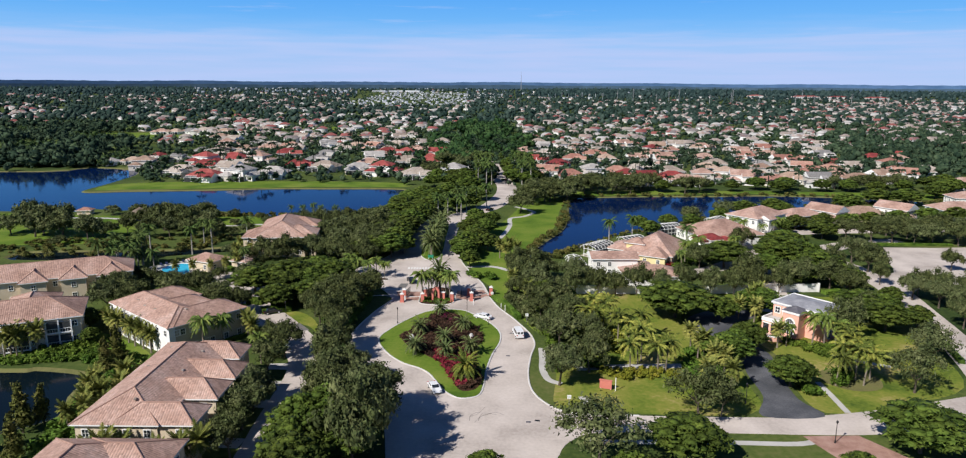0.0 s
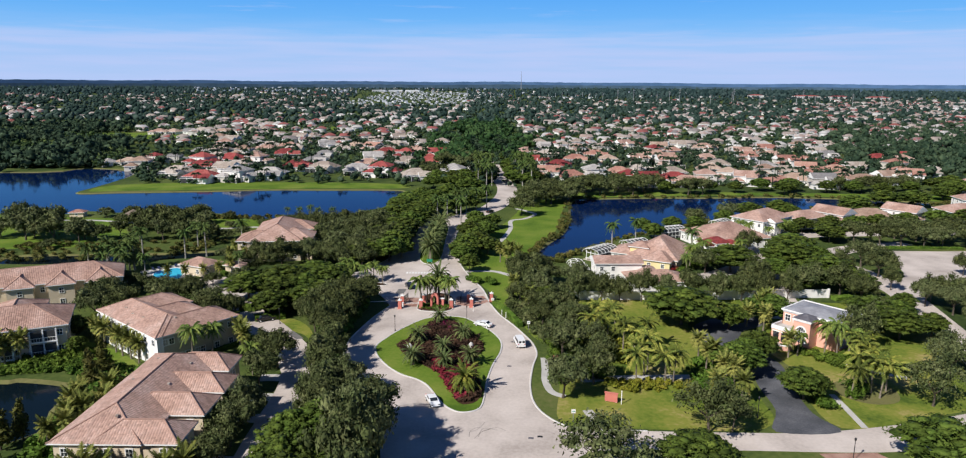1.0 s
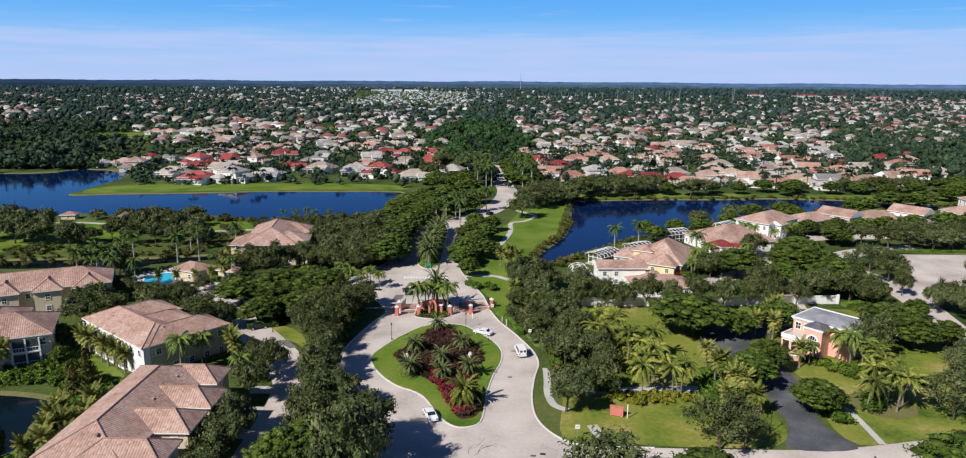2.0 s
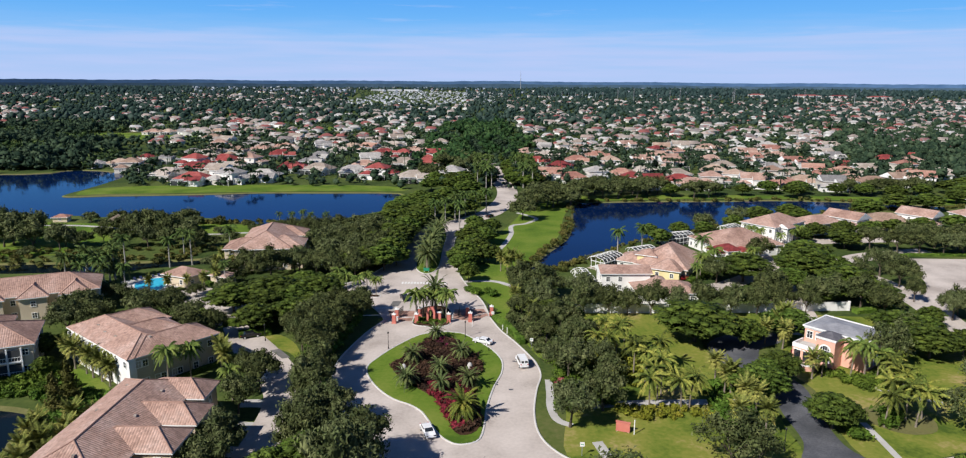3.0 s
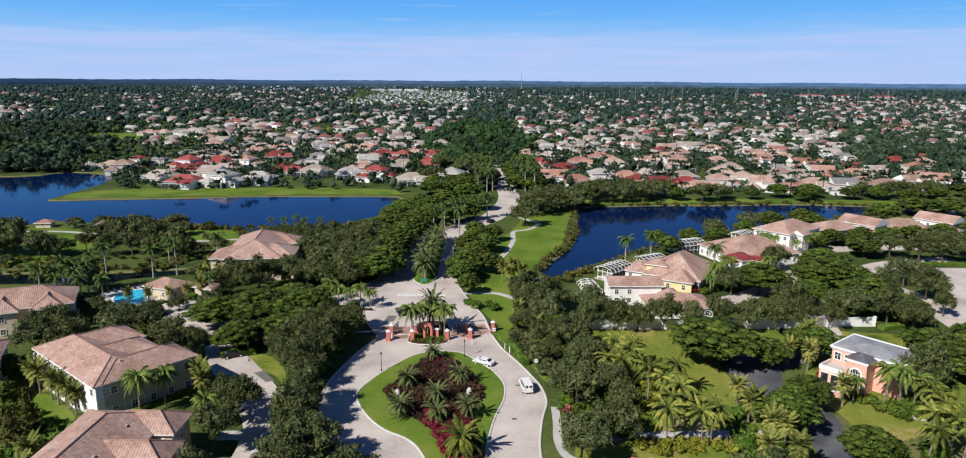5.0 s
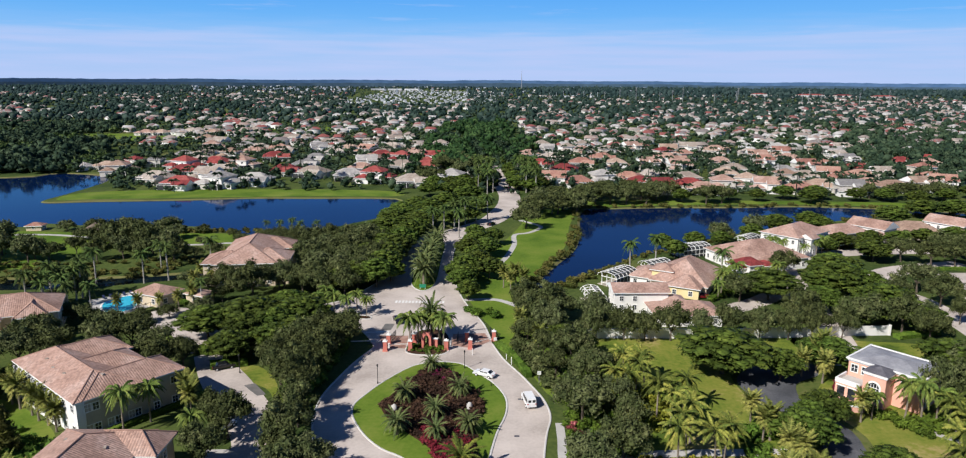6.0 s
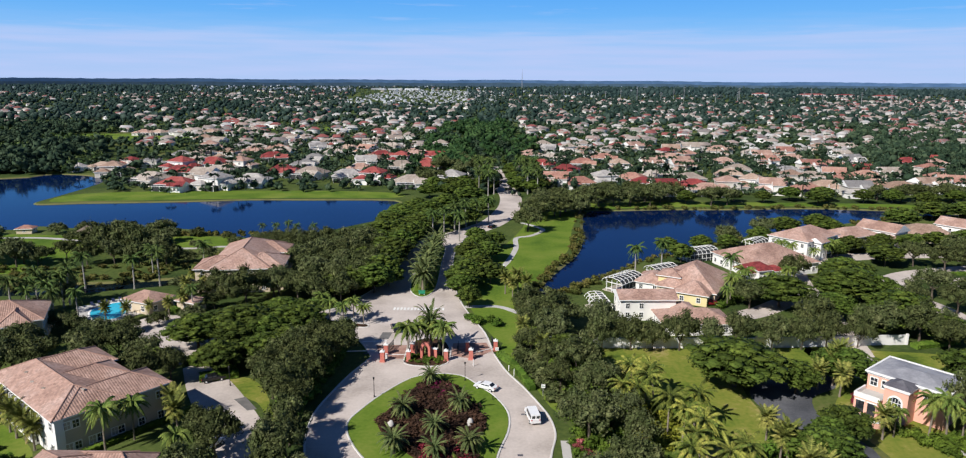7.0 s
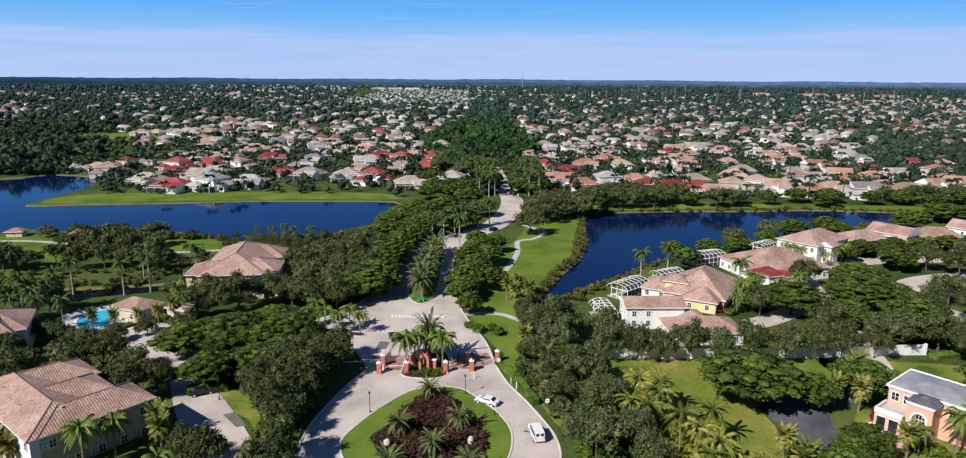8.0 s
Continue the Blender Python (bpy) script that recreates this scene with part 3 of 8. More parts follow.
ROAD_LINES = [
    ([(-60, 181), (-52, 173), (-45.5, 160), (-41, 148), (-38.5, 136), (-37.5, 120), (-36.5, 105), (-36, 60)], 4.0),
    ([(83, 192), (87, 210), (92, 236), (97, 256), (108, 270), (130, 277), (165, 281)], 4.0),
    ([(92, 238), (84, 228), (74, 219), (66, 214)], 4.0),
    ([(96, 119), (103, 130), (110, 150), (116, 175), (121, 200), (121, 222), (118, 236), (124, 247), (136, 255)], 4.2),
    ([(-19.5, 225), (-19, 260), (-16, 290), (-6, 315), (2, 330), (7, 350), (10.5, 372), (11, 400)], 7.0),
    ([(-96, 205), (-99, 214), (-94, 222)], 6.0),
    ([(-66, 192), (-76, 198), (-82, 206)], 3.0),
]


def on_road(x, y, r):
    """Whether a crown of radius r here would hang far over a street."""
    for line, half in ROAD_LINES:
        for (ax, ay), (bx, by) in zip(line, line[1:]):
            t = max(0.0, min(1.0, ((x - ax) * (bx - ax) + (y - ay) * (by - ay)) / ((bx - ax) ** 2 + (by - ay) ** 2)))
            if math.hypot(x - ax - t * (bx - ax), y - ay - t * (by - ay)) < half + 0.3 * r:
                return True
    return False


# islands
SIDE_ISLAND = smooth_line([(-49, 209.4), (-44, 206.6), (-37, 204.4), (-30.4, 203.2), (-29.4, 204.4), (-30.6, 205.6), (-37, 207), (-43, 209.4), (-48, 211)], True, 3)
ISLAND = smooth_line([(-10.8, 176.4), (-15.5, 174.3), (-20.3, 167), (-23.3, 160.4), (-24.7, 155.8), (-23.8, 151.1), (-20.7, 145), (-17.1, 140.6), (-13.5, 138.1), (-11.1, 135.3), (-9.1, 130.9), (-7.3, 127), (-4.8, 124.3), (-2.4, 124.2), (-0.3, 126), (0.5, 131.7), (0.9, 137.8), (2.2, 146.2), (3.8, 152.5), (4.2, 157.7), (3.5, 161.8), (1.5, 166.6), (-0.7, 169.8), (-4.4, 175), (-7.5, 176.4)], True, 3)
BED = smooth_line([(-17.7, 161.3), (-19.4, 155.9), (-17.3, 150.5), (-12.9, 145.2), (-9.1, 140.8), (-6.9, 136), (-5.6, 130.1), (-3.7, 127), (-1, 128.4), (-0.3, 133.1), (-1.1, 141), (-1.7, 147.9), (0.1, 156.4), (-2.2, 161.7), (-4.7, 167.4), (-8.1, 172), (-11.9, 173.6), (-15, 168.1)], True, 3)
GATE_ISLAND = smooth_line([(-18, 183.1), (-16.7, 180.9), (-12.9, 180.2), (-9.8, 180.7), (-8.2, 183.4), (-8.4, 190), (-10, 195), (-13, 196.5), (-16.5, 195), (-17.8, 190)], True, 3)
MEDIAN = smooth_line([(-18.4, 227.5), (-21.5, 231), (-23, 240), (-22.5, 262), (-20, 285), (-15.5, 285), (-15.3, 262), (-15, 240), (-16, 231)], True, 3)
for name, poly, mat, label in (("traffic_island", SIDE_ISLAND, M_MULCH, "narrow mulched island with queen palms"), ("traffic_island", ISLAND, M_TURF, "clipped bright green turf island"), ("traffic_island", GATE_ISLAND, M_MULCH, "mulched planting island at the gates"), ("road_median", MEDIAN, M_TURF, "grassed road median under date palms")):
    slab(name, offset(poly, 0.25), 0.15, mat, 0.2, label, "traffic island")
    kerb("kerb", poly, True)
slab("flower_bed", BED, 0.2, M_MULCH, 0.15, "dark brown mulched bed with crimson bedding", "flower bed")
for line in (ENTRY[4:37], ENTRY[37:95]):
    kerb("kerb", line, False)
for line in (PLAZA[2:21], PLAZA[21:45], PLAZA[-33:-1]):
    kerb("kerb", line, False)


# ---------------------------------------------------------------- plants
def ico(sub):
    bm = bmesh.new()
    bmesh.ops.create_icosphere(bm, subdivisions=sub, radius=1)
    v = np.array([p.co[:] for p in bm.verts])
    f = np.array([[q.index for q in p.verts] for p in bm.faces])
    bm.free()
    return v, f


ICO = {k: ico(k) for k in (1, 2)}


def rhombs(rng, at, normal, size, long=1.7):
    """Leaf sprays: one pointed four-cornered leaf cluster at each place, facing its normal."""
    n = len(at)
    normal = normal / np.linalg.norm(normal, axis=1, keepdims=True)
    side = np.cross(normal, rng.normal(size=(n, 3)))
    side /= np.linalg.norm(side, axis=1, keepdims=True) + 1e-9
    up = np.cross(normal, side)
    s = (size * rng.uniform(0.6, 1.4, n))[:, None]
    bend = normal * s * 0.25
    v = np.stack([at - up * s * 0.55 - side * s * 0.42 - bend, at - up * s * 0.45 + side * s * 0.42, at + up * s * long * 0.6 - bend], 1).reshape(-1, 3)
    return v, np.arange(n * 3).reshape(-1, 3)


def crown(rng, lumps, count, size, flat=0.0, core=0.68, scatter=0.2, jitter=0.55):
    """A crown: many leaf sprays on the skins of the lumps, round dark hearts that close it."""
    weight = np.array([l[3] * l[4] + l[3] * l[5] for l in lumps])
    pick = rng.choice(len(lumps), count, p=weight / weight.sum())
    L = np.array(lumps)[pick]
    d = rng.normal(size=(count, 3))
    d[:, 2] += 0.35
    d /= np.linalg.norm(d, axis=1, keepdims=True)
    r = 1 + rng.normal(0, scatter, count)
    at = L[:, :3] + d * L[:, 3:6] * r[:, None]
    normal = d / L[:, 3:6] * L[:, 3:4] + rng.normal(0, jitter, (count, 3))
    normal[:, 2] += flat
    v, f = rhombs(rng, at, normal, size)
    vs, fs, k = [v], [f], len(v)
    iv, itri = ICO[1]
    for l in lumps:
        w = iv * np.array(l[3:6]) * core * (1 + rng.normal(0, 0.1, (len(iv), 1))) + np.array(l[:3])
        vs.append(w)
        fs.append(itri + k)
        k += len(iv)
    return np.concatenate(vs), np.concatenate(fs)


def crown_mesh(name, v, f, mat):
    return array_mesh(name, v, f, mat)


def trunk_mesh(name, rng, height, r, spread, limbs, mat):
    b = Build()
    lean = rng.uniform(-0.25, 0.25, 2)
    b.tube([(0, 0, -0.3), (0, 0, 0.2), (lean[0] * 0.5, lean[1] * 0.5, height * 0.5), (lean[0], lean[1], height)], [r * 1.5, r * 1.15, r * 0.9, r * 0.7], 8)
    for k in range(limbs):
        a = 2 * math.pi * (k + rng.uniform(-0.2, 0.2)) / limbs
        q = rng.uniform(0.6, 1.0) * spread
        b.tube([(lean[0], lean[1], height * 0.9), (lean[0] + math.cos(a) * q * 0.5, lean[1] + math.sin(a) * q * 0.5, height * 1.35), (math.cos(a) * q, math.sin(a) * q, height * 1.75)], [r * 0.6, r * 0.4, r * 0.15], 5)
    return b.mesh(name, mat, True)


def oak_lumps(rng, R=5.0):
    out = [(0, 0, 5.2, R * 0.55, R * 0.55, R * 0.42)]
    for k in range(30):
        a, q = rng.uniform(0, 2 * math.pi), R * math.sqrt(rng.uniform(0.04, 0.84))
        s = R * rng.uniform(0.13, 0.3)
        z = 5.0 + (1 - (q / R) ** 2) * rng.uniform(0.4, 3.2) - rng.uniform(0, 1.4)
        out.append((math.cos(a) * q, math.sin(a) * q, z, s, s, s * 0.78))
    return out


def layered_lumps(rng, R=6.0):
    """Flat plates of foliage in tiers that step in towards the top."""
    out = [(0, 0, 4.0, R * 0.66, R * 0.66, 1.7)]
    for z, k, n in ((2.6, 0.8, 10), (3.2, 0.94, 14), (3.8, 1.02, 15), (4.35, 1.0, 15), (4.85, 0.9, 13), (5.3, 0.76, 11), (5.75, 0.56, 8), (6.15, 0.3, 5)):
        a0 = rng.uniform(0, 6.28)
        for j in range(n):
            a, s = a0 + 2 * math.pi * j / n + rng.uniform(-0.25, 0.25), R * rng.uniform(0.15, 0.29)
            q = max(0.0, R * k - s) * rng.uniform(0.7, 1.14)
            out.append((math.cos(a) * q, math.sin(a) * q, z + rng.uniform(-0.2, 0.2), s, s * rng.uniform(0.7, 1.0), 0.26))
    return out


def frond(b, base, way, length, droop, width, pairs, slot=0, hang=0.35, rise=0.5):
    """A feather leaf: a curved rib with pointed leaflets on both sides."""
    way = Vector((way[0], way[1], 0)).normalized()
    side = Vector((-way.y, way.x, 0))
    pts = []
    for k in range(7):
        t = k / 6
        pts.append(Vector(base) + way * length * (t - 0.18 * droop * t * t) + Vector((0, 0, length * (rise * t - droop * t * t))))
    b.tube(pts, [0.05 * (1 - 0.8 * k / 6) + 0.012 for k in range(7)], 3, slot, False)
    for i in range(pairs):
        t = 0.12 + 0.88 * i / (pairs - 1)
        k = min(5, int(t * 6))
        u = t * 6 - k
        p = pts[k].lerp(pts[k + 1], u)
        d = (pts[k + 1] - pts[k]).normalized()
        l = width * math.sin(math.pi * (0.16 + 0.8 * t)) ** 0.7
        h = length / pairs * 1.55
        for sgn in (-1, 1):
            tip = p + side * sgn * l + d * l * 0.55 - Vector((0, 0, l * hang * (1 + 0.5 * t)))
            b.face([p - d * h * 0.5, p + d * h * 0.5, tip], slot)


def palm_crown(name, rng, count, length, width, pairs, mat, spread=(-0.3, 1.1), droop=(0.5, 0.95), hang=0.35):
    b = Build()
    for k in range(count):
        a = 2.399963 * k + rng.uniform(-0.2, 0.2)
        t = k / (count - 1)
        rise = spread[1] + (spread[0] - spread[1]) * t
        frond(b, (0.1 * math.cos(a), 0.1 * math.sin(a), 0.2 * (1 - t)), (math.cos(a), math.sin(a)), length * rng.uniform(0.85, 1.1) * (0.8 + 0.2 * math.sin(math.pi * min(1, t + 0.2))), rng.uniform(*droop), width, pairs, 0, hang, rise)
    return b.mesh(name, mat)


PROTO = {}


def plant(kind, variant, x, y, s, turn, z=0.0, sz=None):
    """Sets one plant: the first of its kind and variant is built, the rest are copies of it."""
    m = Matrix.LocRotScale((x, y, z), Euler((0, 0, turn)), (s, s, sz or s))
    key = (kind, variant)
    if key not in PROTO:
        ob = PLANTS[kind](np.random.default_rng(sum(map(ord, kind)) * 31 + variant))
        PROTO[key] = (ob, s, sz or s)
        ob.matrix_basis = m
        return ob
    ob, s0, z0 = PROTO[key]
    return copy_thing(ob, m @ Matrix.Diagonal((1 / s0, 1 / s0, 1 / z0, 1)))


def make_oak(rng):
    ob = thing("oak_tree", "broad dark grey-green oak with a dense crown", "tree", "shade trees")
    part("trunk", trunk_mesh("trunk", rng, 2.6, 0.26, 2.6, 5, M_BARK), ob)
    part("crown", crown_mesh("crown", *crown(rng, oak_lumps(rng), 3800, 0.3, scatter=0.2, jitter=0.6), M_OAK), ob)
    return ob


def make_layered(rng):
    ob = thing("olive_tree", "bright green tree with flat layered branches", "tree", "layered shade trees")
    part("trunk", trunk_mesh("trunk", rng, 2.3, 0.24, 3.2, 6, M_BARK), ob)
    part("crown", crown_mesh("crown", *crown(rng, layered_lumps(rng), 3900, 0.32, flat=2.0, core=0.8, scatter=0.1), M_OLIVE), ob)
    return ob


def make_oak_back(rng):
    ob = thing("oak_tree", "broad dark green oak with a dense crown", "tree", "shade trees")
    part("trunk", trunk_mesh("trunk", rng, 2.6, 0.26, 2.6, 4, M_BARK), ob)
    part("crown", crown_mesh("crown", *crown(rng, oak_lumps(rng), 2200, 0.38, scatter=0.2, jitter=0.6), M_OAK), ob)
    return ob


def make_layered_back(rng):
    ob = thing("olive_tree", "bright green tree with flat layered branches", "tree", "layered shade trees")
    part("trunk", trunk_mesh("trunk", rng, 2.3, 0.24, 3.2, 5, M_BARK), ob)
    part("crown", crown_mesh("crown", *crown(rng, layered_lumps(rng), 1800, 0.44, flat=2.2, core=0.9, scatter=0.1), M_OLIVE), ob)
    return ob


def make_sparse(rng):
    ob = thing("small_oak_tree", "grey-green open-crowned small oak", "tree", "shade trees")
    part("trunk", trunk_mesh("trunk", rng, 2.4, 0.2, 2.8, 6, M_BARK), ob)
    part("crown", crown_mesh("crown", *crown(rng, oak_lumps(rng), 2400, 0.3, core=0.4, scatter=0.3), M_OAK), ob)
    return ob


def palm(name, label, rng, height, r, curve, bark, crown_data, shaft=0.0, group="palms"):
    ob = thing(name, label, "palm tree", group)
    b = Build()
    a = rng.uniform(0, 6.28)
    pts = [(math.cos(a) * curve * (k / 6) ** 2, math.sin(a) * curve * (k / 6) ** 2, -0.3 + (height - shaft + 0.3) * k / 6) for k in range(7)]
    b.tube(pts, [r * (1.35 if k == 0 else 1.0 - 0.04 * k) for k in range(7)], 8)
    part("trunk", b.mesh("trunk", bark, True), ob)
    top = Vector(pts[-1])
    if shaft:
        c = Build().tube([top - Vector((0, 0, 0.05)), top + Vector((0, 0, shaft * 0.3)), top + Vector((0, 0, shaft))], [r * 0.85, r * 0.95, r * 0.4], 8)
        part("crownshaft", c.mesh("crownshaft", M_SHAFT, True), ob, "smooth green crownshaft")
        top += Vector((0, 0, shaft))
    part("crown", crown_data, ob).location = top
    return ob


def make_coco(rng):
    return palm("coconut_palm", "tall coconut palm with yellowing arching fronds", rng, 8.0, 0.17, 0.9, M_PALMBARK, palm_crown("crown", rng, 24, 3.7, 0.52, 24, M_COCO if rng.random() < 0.7 else M_PALMGOLD, (-0.5, 1.3), (0.55, 1.05), 0.7))


def make_royal(rng):
    return palm("royal_palm", "royal palm with a smooth pale grey trunk", rng, 10.0, 0.26, 0.1, M_ROYALBARK, palm_crown("crown", rng, 20, 3.6, 0.6, 18, M_ROYAL, (-0.3, 1.2), (0.6, 1.1), 0.6), 1.6)


def make_queen(rng):
    return palm("queen_palm", "slim queen palm with drooping feather fronds", rng, 5.0, 0.15, 0.15, M_PALMBARK, palm_crown("crown", rng, 26, 2.8, 0.42, 18, M_PALM, (0.0, 1.1), (0.7, 1.1), 0.6))


def make_sabal(rng):
    return palm("sabal_palm", "cabbage palm with a round head of fan leaves", rng, 4.8, 0.2, 0.2, M_PALMBARK, palm_crown("crown", rng, 44, 1.9, 0.62, 10, M_SABAL, (-1.3, 1.6), (0.15, 0.45), 0.25))


def make_date(rng):
    return palm("date_palm", "stout date palm with a wide grey-green crown", rng, 2.9, 0.34, 0.05, M_PALMBARK, palm_crown("crown", rng, 44, 3.3, 0.36, 18, M_DATE, (-0.35, 1.3), (0.5, 0.85), 0.15))


def make_golden_date(rng):
    return palm("date_palm", "large date palm with yellow-brown hanging fronds", rng, 2.9, 0.36, 0.05, M_PALMBARK, palm_crown("crown", rng, 56, 3.5, 0.42, 18, M_PALMGOLD, (-0.7, 1.3), (0.5, 0.9), 0.2))


def make_shrub(rng, mat, name, label):
    lumps = [(rng.uniform(-0.5, 0.5), rng.uniform(-0.5, 0.5), rng.uniform(0.45, 0.75), 0.6, 0.6, 0.5) for _ in range(5)]
    return thing(name, label, "shrub", "shrubs", data=crown_mesh(name, *crown(rng, lumps, 300, 0.24), mat))


def shrub_arrays(seed, count=130, size=0.34):
    rng = np.random.default_rng(seed)
    lumps = [(rng.uniform(-0.5, 0.5), rng.uniform(-0.5, 0.5), rng.uniform(0.45, 0.75), 0.6, 0.6, 0.5) for _ in range(4)]
    return crown(rng, lumps, count, size)


def make_cypress(rng):
    ob = thing("cypress_tree", "slender olive-brown cypress by the pond", "tree", "pond cypresses")
    part("trunk", trunk_mesh("trunk", rng, 3.0, 0.16, 0.8, 4, M_BARK), ob)
    lumps = [(rng.uniform(-0.7, 0.7) * (1 - k / 12), rng.uniform(-0.7, 0.7) * (1 - k / 12), 1.6 + k * 0.62, 1.45 - k * 0.09, 1.45 - k * 0.09, 0.7) for k in range(11)]
    part("crown", crown_mesh("crown", *crown(rng, lumps, 1000, 0.4, core=0.6, scatter=0.22), M_CYPRESS), ob)
    return ob


PLANTS = {
    "oak": make_oak, "oak_back": make_oak_back, "layered_back": make_layered_back, "layered": make_layered, "sparse": make_sparse, "coco": make_coco, "royal": make_royal, "queen": make_queen, "sabal": make_sabal, "date": make_date, "golden_date": make_golden_date, "cypress": make_cypress,
    "shrub": lambda r: make_shrub(r, M_HEDGE, "shrub", "rounded clipped green shrub"),
    "gold": lambda r: make_shrub(r, M_GOLD, "yellow_shrub", "leafy yellow-green shrub under the palms"),
    "reed": lambda r: make_shrub(r, M_REEDS, "bank_shrub", "olive-yellow shrub on the lake bank"),
    "flower": lambda r: make_shrub(r, M_FLOWER, "flowering_shrub", "low crimson bedding shrub"),
    "bronze": lambda r: make_shrub(r, M_BEDDING, "bedding_shrub", "low bronze-brown bedding shrub"),
}
pick = random.Random(4)


def grow(kind, rows, base=5.0, variants=4, z=0.0, tall=0.0):
    """Plants of one kind from rows of x, y and crown radius (or height factor)."""
    for x, y, r in rows:
        s = r / base
        plant(kind + "_back" if y > 230 and kind in ("oak", "layered") else kind, pick.randrange(variants), x, y, s, pick.uniform(0, 6.28), z, (0.5 * s + 0.62) if tall == 0 else s * tall)


# ---------------------------------------------------------------- houses
def hip_roof(b, x, y, L, W, eave, pitch, over=0.6, gable=False, slot=0, fascia=1):
    """A hipped or gabled roof over a block; the ridge runs along its longer side."""
    turn = W > L
    l, w = (W, L) if turn else (L, W)
    hl, hw = l / 2 + over, w / 2 + over
    z0, z1 = eave - 0.05, eave + 0.17
    top = z1 + hw * pitch
    inset = 0.0 if gable else hw
    def at(u, v, z):
        return (x - v, y + u, z) if turn else (x + u, y + v, z)
    c = [(-hl, -hw), (hl, -hw), (hl, hw), (-hl, hw)]
    r = [(-hl + inset, 0), (hl - inset, 0)]
    sl = math.hypot(hw, hw * pitch)
    b.face([at(*c[0], z1), at(*c[1], z1), at(*r[1], top), at(*r[0], top)], slot, [(-hl, 0), (hl, 0), (hl - inset, sl), (-hl + inset, sl)])
    b.face([at(*c[2], z1), at(*c[3], z1), at(*r[0], top), at(*r[1], top)], slot, [(-hl, 0), (hl, 0), (hl - inset, sl), (-hl + inset, sl)])
    for i, j, k in ((1, 2, 1), (3, 0, 0)):
        b.face([at(*c[i], z1), at(*c[j], z1), at(*r[k], top)], fascia if gable else slot, [(-hw, 0), (hw, 0), (0, sl)])
    for i in range(4):
        p, q = c[i], c[(i + 1) % 4]
        b.face([at(*p, z0), at(*q, z0), at(*q, z1), at(*p, z1)], fascia)
    b.face([at(*c[3], z0), at(*c[2], z0), at(*c[1], z0), at(*c[0], z0)], fascia)
    # ridge and hip caps
    lines = [(at(*r[0], top), at(*r[1], top))]
    if not gable:
        lines += [(at(*c[0], z1), at(*r[0], top)), (at(*c[3], z1), at(*r[0], top)), (at(*c[1], z1), at(*r[1], top)), (at(*c[2], z1), at(*r[1], top))]
    return [line for line in lines if math.dist(*line) > 0.5]


WINDOWS = {}


def window_frame(w, h, mat, t=0.07, c=0.035):
    """One moulded frame with a crossbar and a glazing bar, its rim turned back to the wall."""
    a, e = w / 2 + t, h / 2 + t
    i, k, m = w / 2 - t, h / 2 - t, 0.05
    flat = [(-a, -e), (a, -e), (a, e), (-a, e), (-i, -k), (i, -k), (i, k), (-i, k), (-i, m - c), (-i, m + c), (i, m - c), (i, m + c),
            (-c, -k), (c, -k), (-c, k), (c, k), (-c, m - c), (c, m - c), (-c, m + c), (c, m + c)]
    v = [(x, -0.1, z) for x, z in flat] + [(x, 0.04, z) for x, z in flat[:8]]
    f = [[0, 1, 5, 13, 12, 4], [1, 2, 6, 11, 10, 5], [2, 3, 7, 14, 15, 6], [3, 0, 4, 8, 9, 7], [8, 16, 17, 10, 11, 19, 18, 9], [12, 13, 17, 16], [18, 19, 15, 14]]
    f += [[j, 20 + j, 20 + (j + 1) % 4, (j + 1) % 4] for j in range(4)] + [[4 + (j + 1) % 4, 24 + (j + 1) % 4, 24 + j, 4 + j] for j in range(4)]
    me = bpy.data.meshes.new("window")
    me.from_pydata(v, [], f)
    me.materials.append(mat)
    return me


def window(parent, x, y, z, rz, w=1.1, h=1.4, frame_mat=None):
    """A window of frame, crossbar and dark pane, set on a wall that faces -y before the turn rz."""
    key = (w, h, frame_mat)
    if key not in WINDOWS:
        g = Build().box((0, 0.0, 0), (w - 0.04, 0.06, h - 0.04))
        WINDOWS[key] = (window_frame(w, h, frame_mat or M_TRIM), g.mesh("pane", M_GLASS))
    me, pane = WINDOWS[key]
    ob = part("window", me, parent)
    ob.matrix_basis = Matrix.LocRotScale((x, y, z), Euler((0, 0, rz)), None)
    part("pane", pane, ob)
    return ob


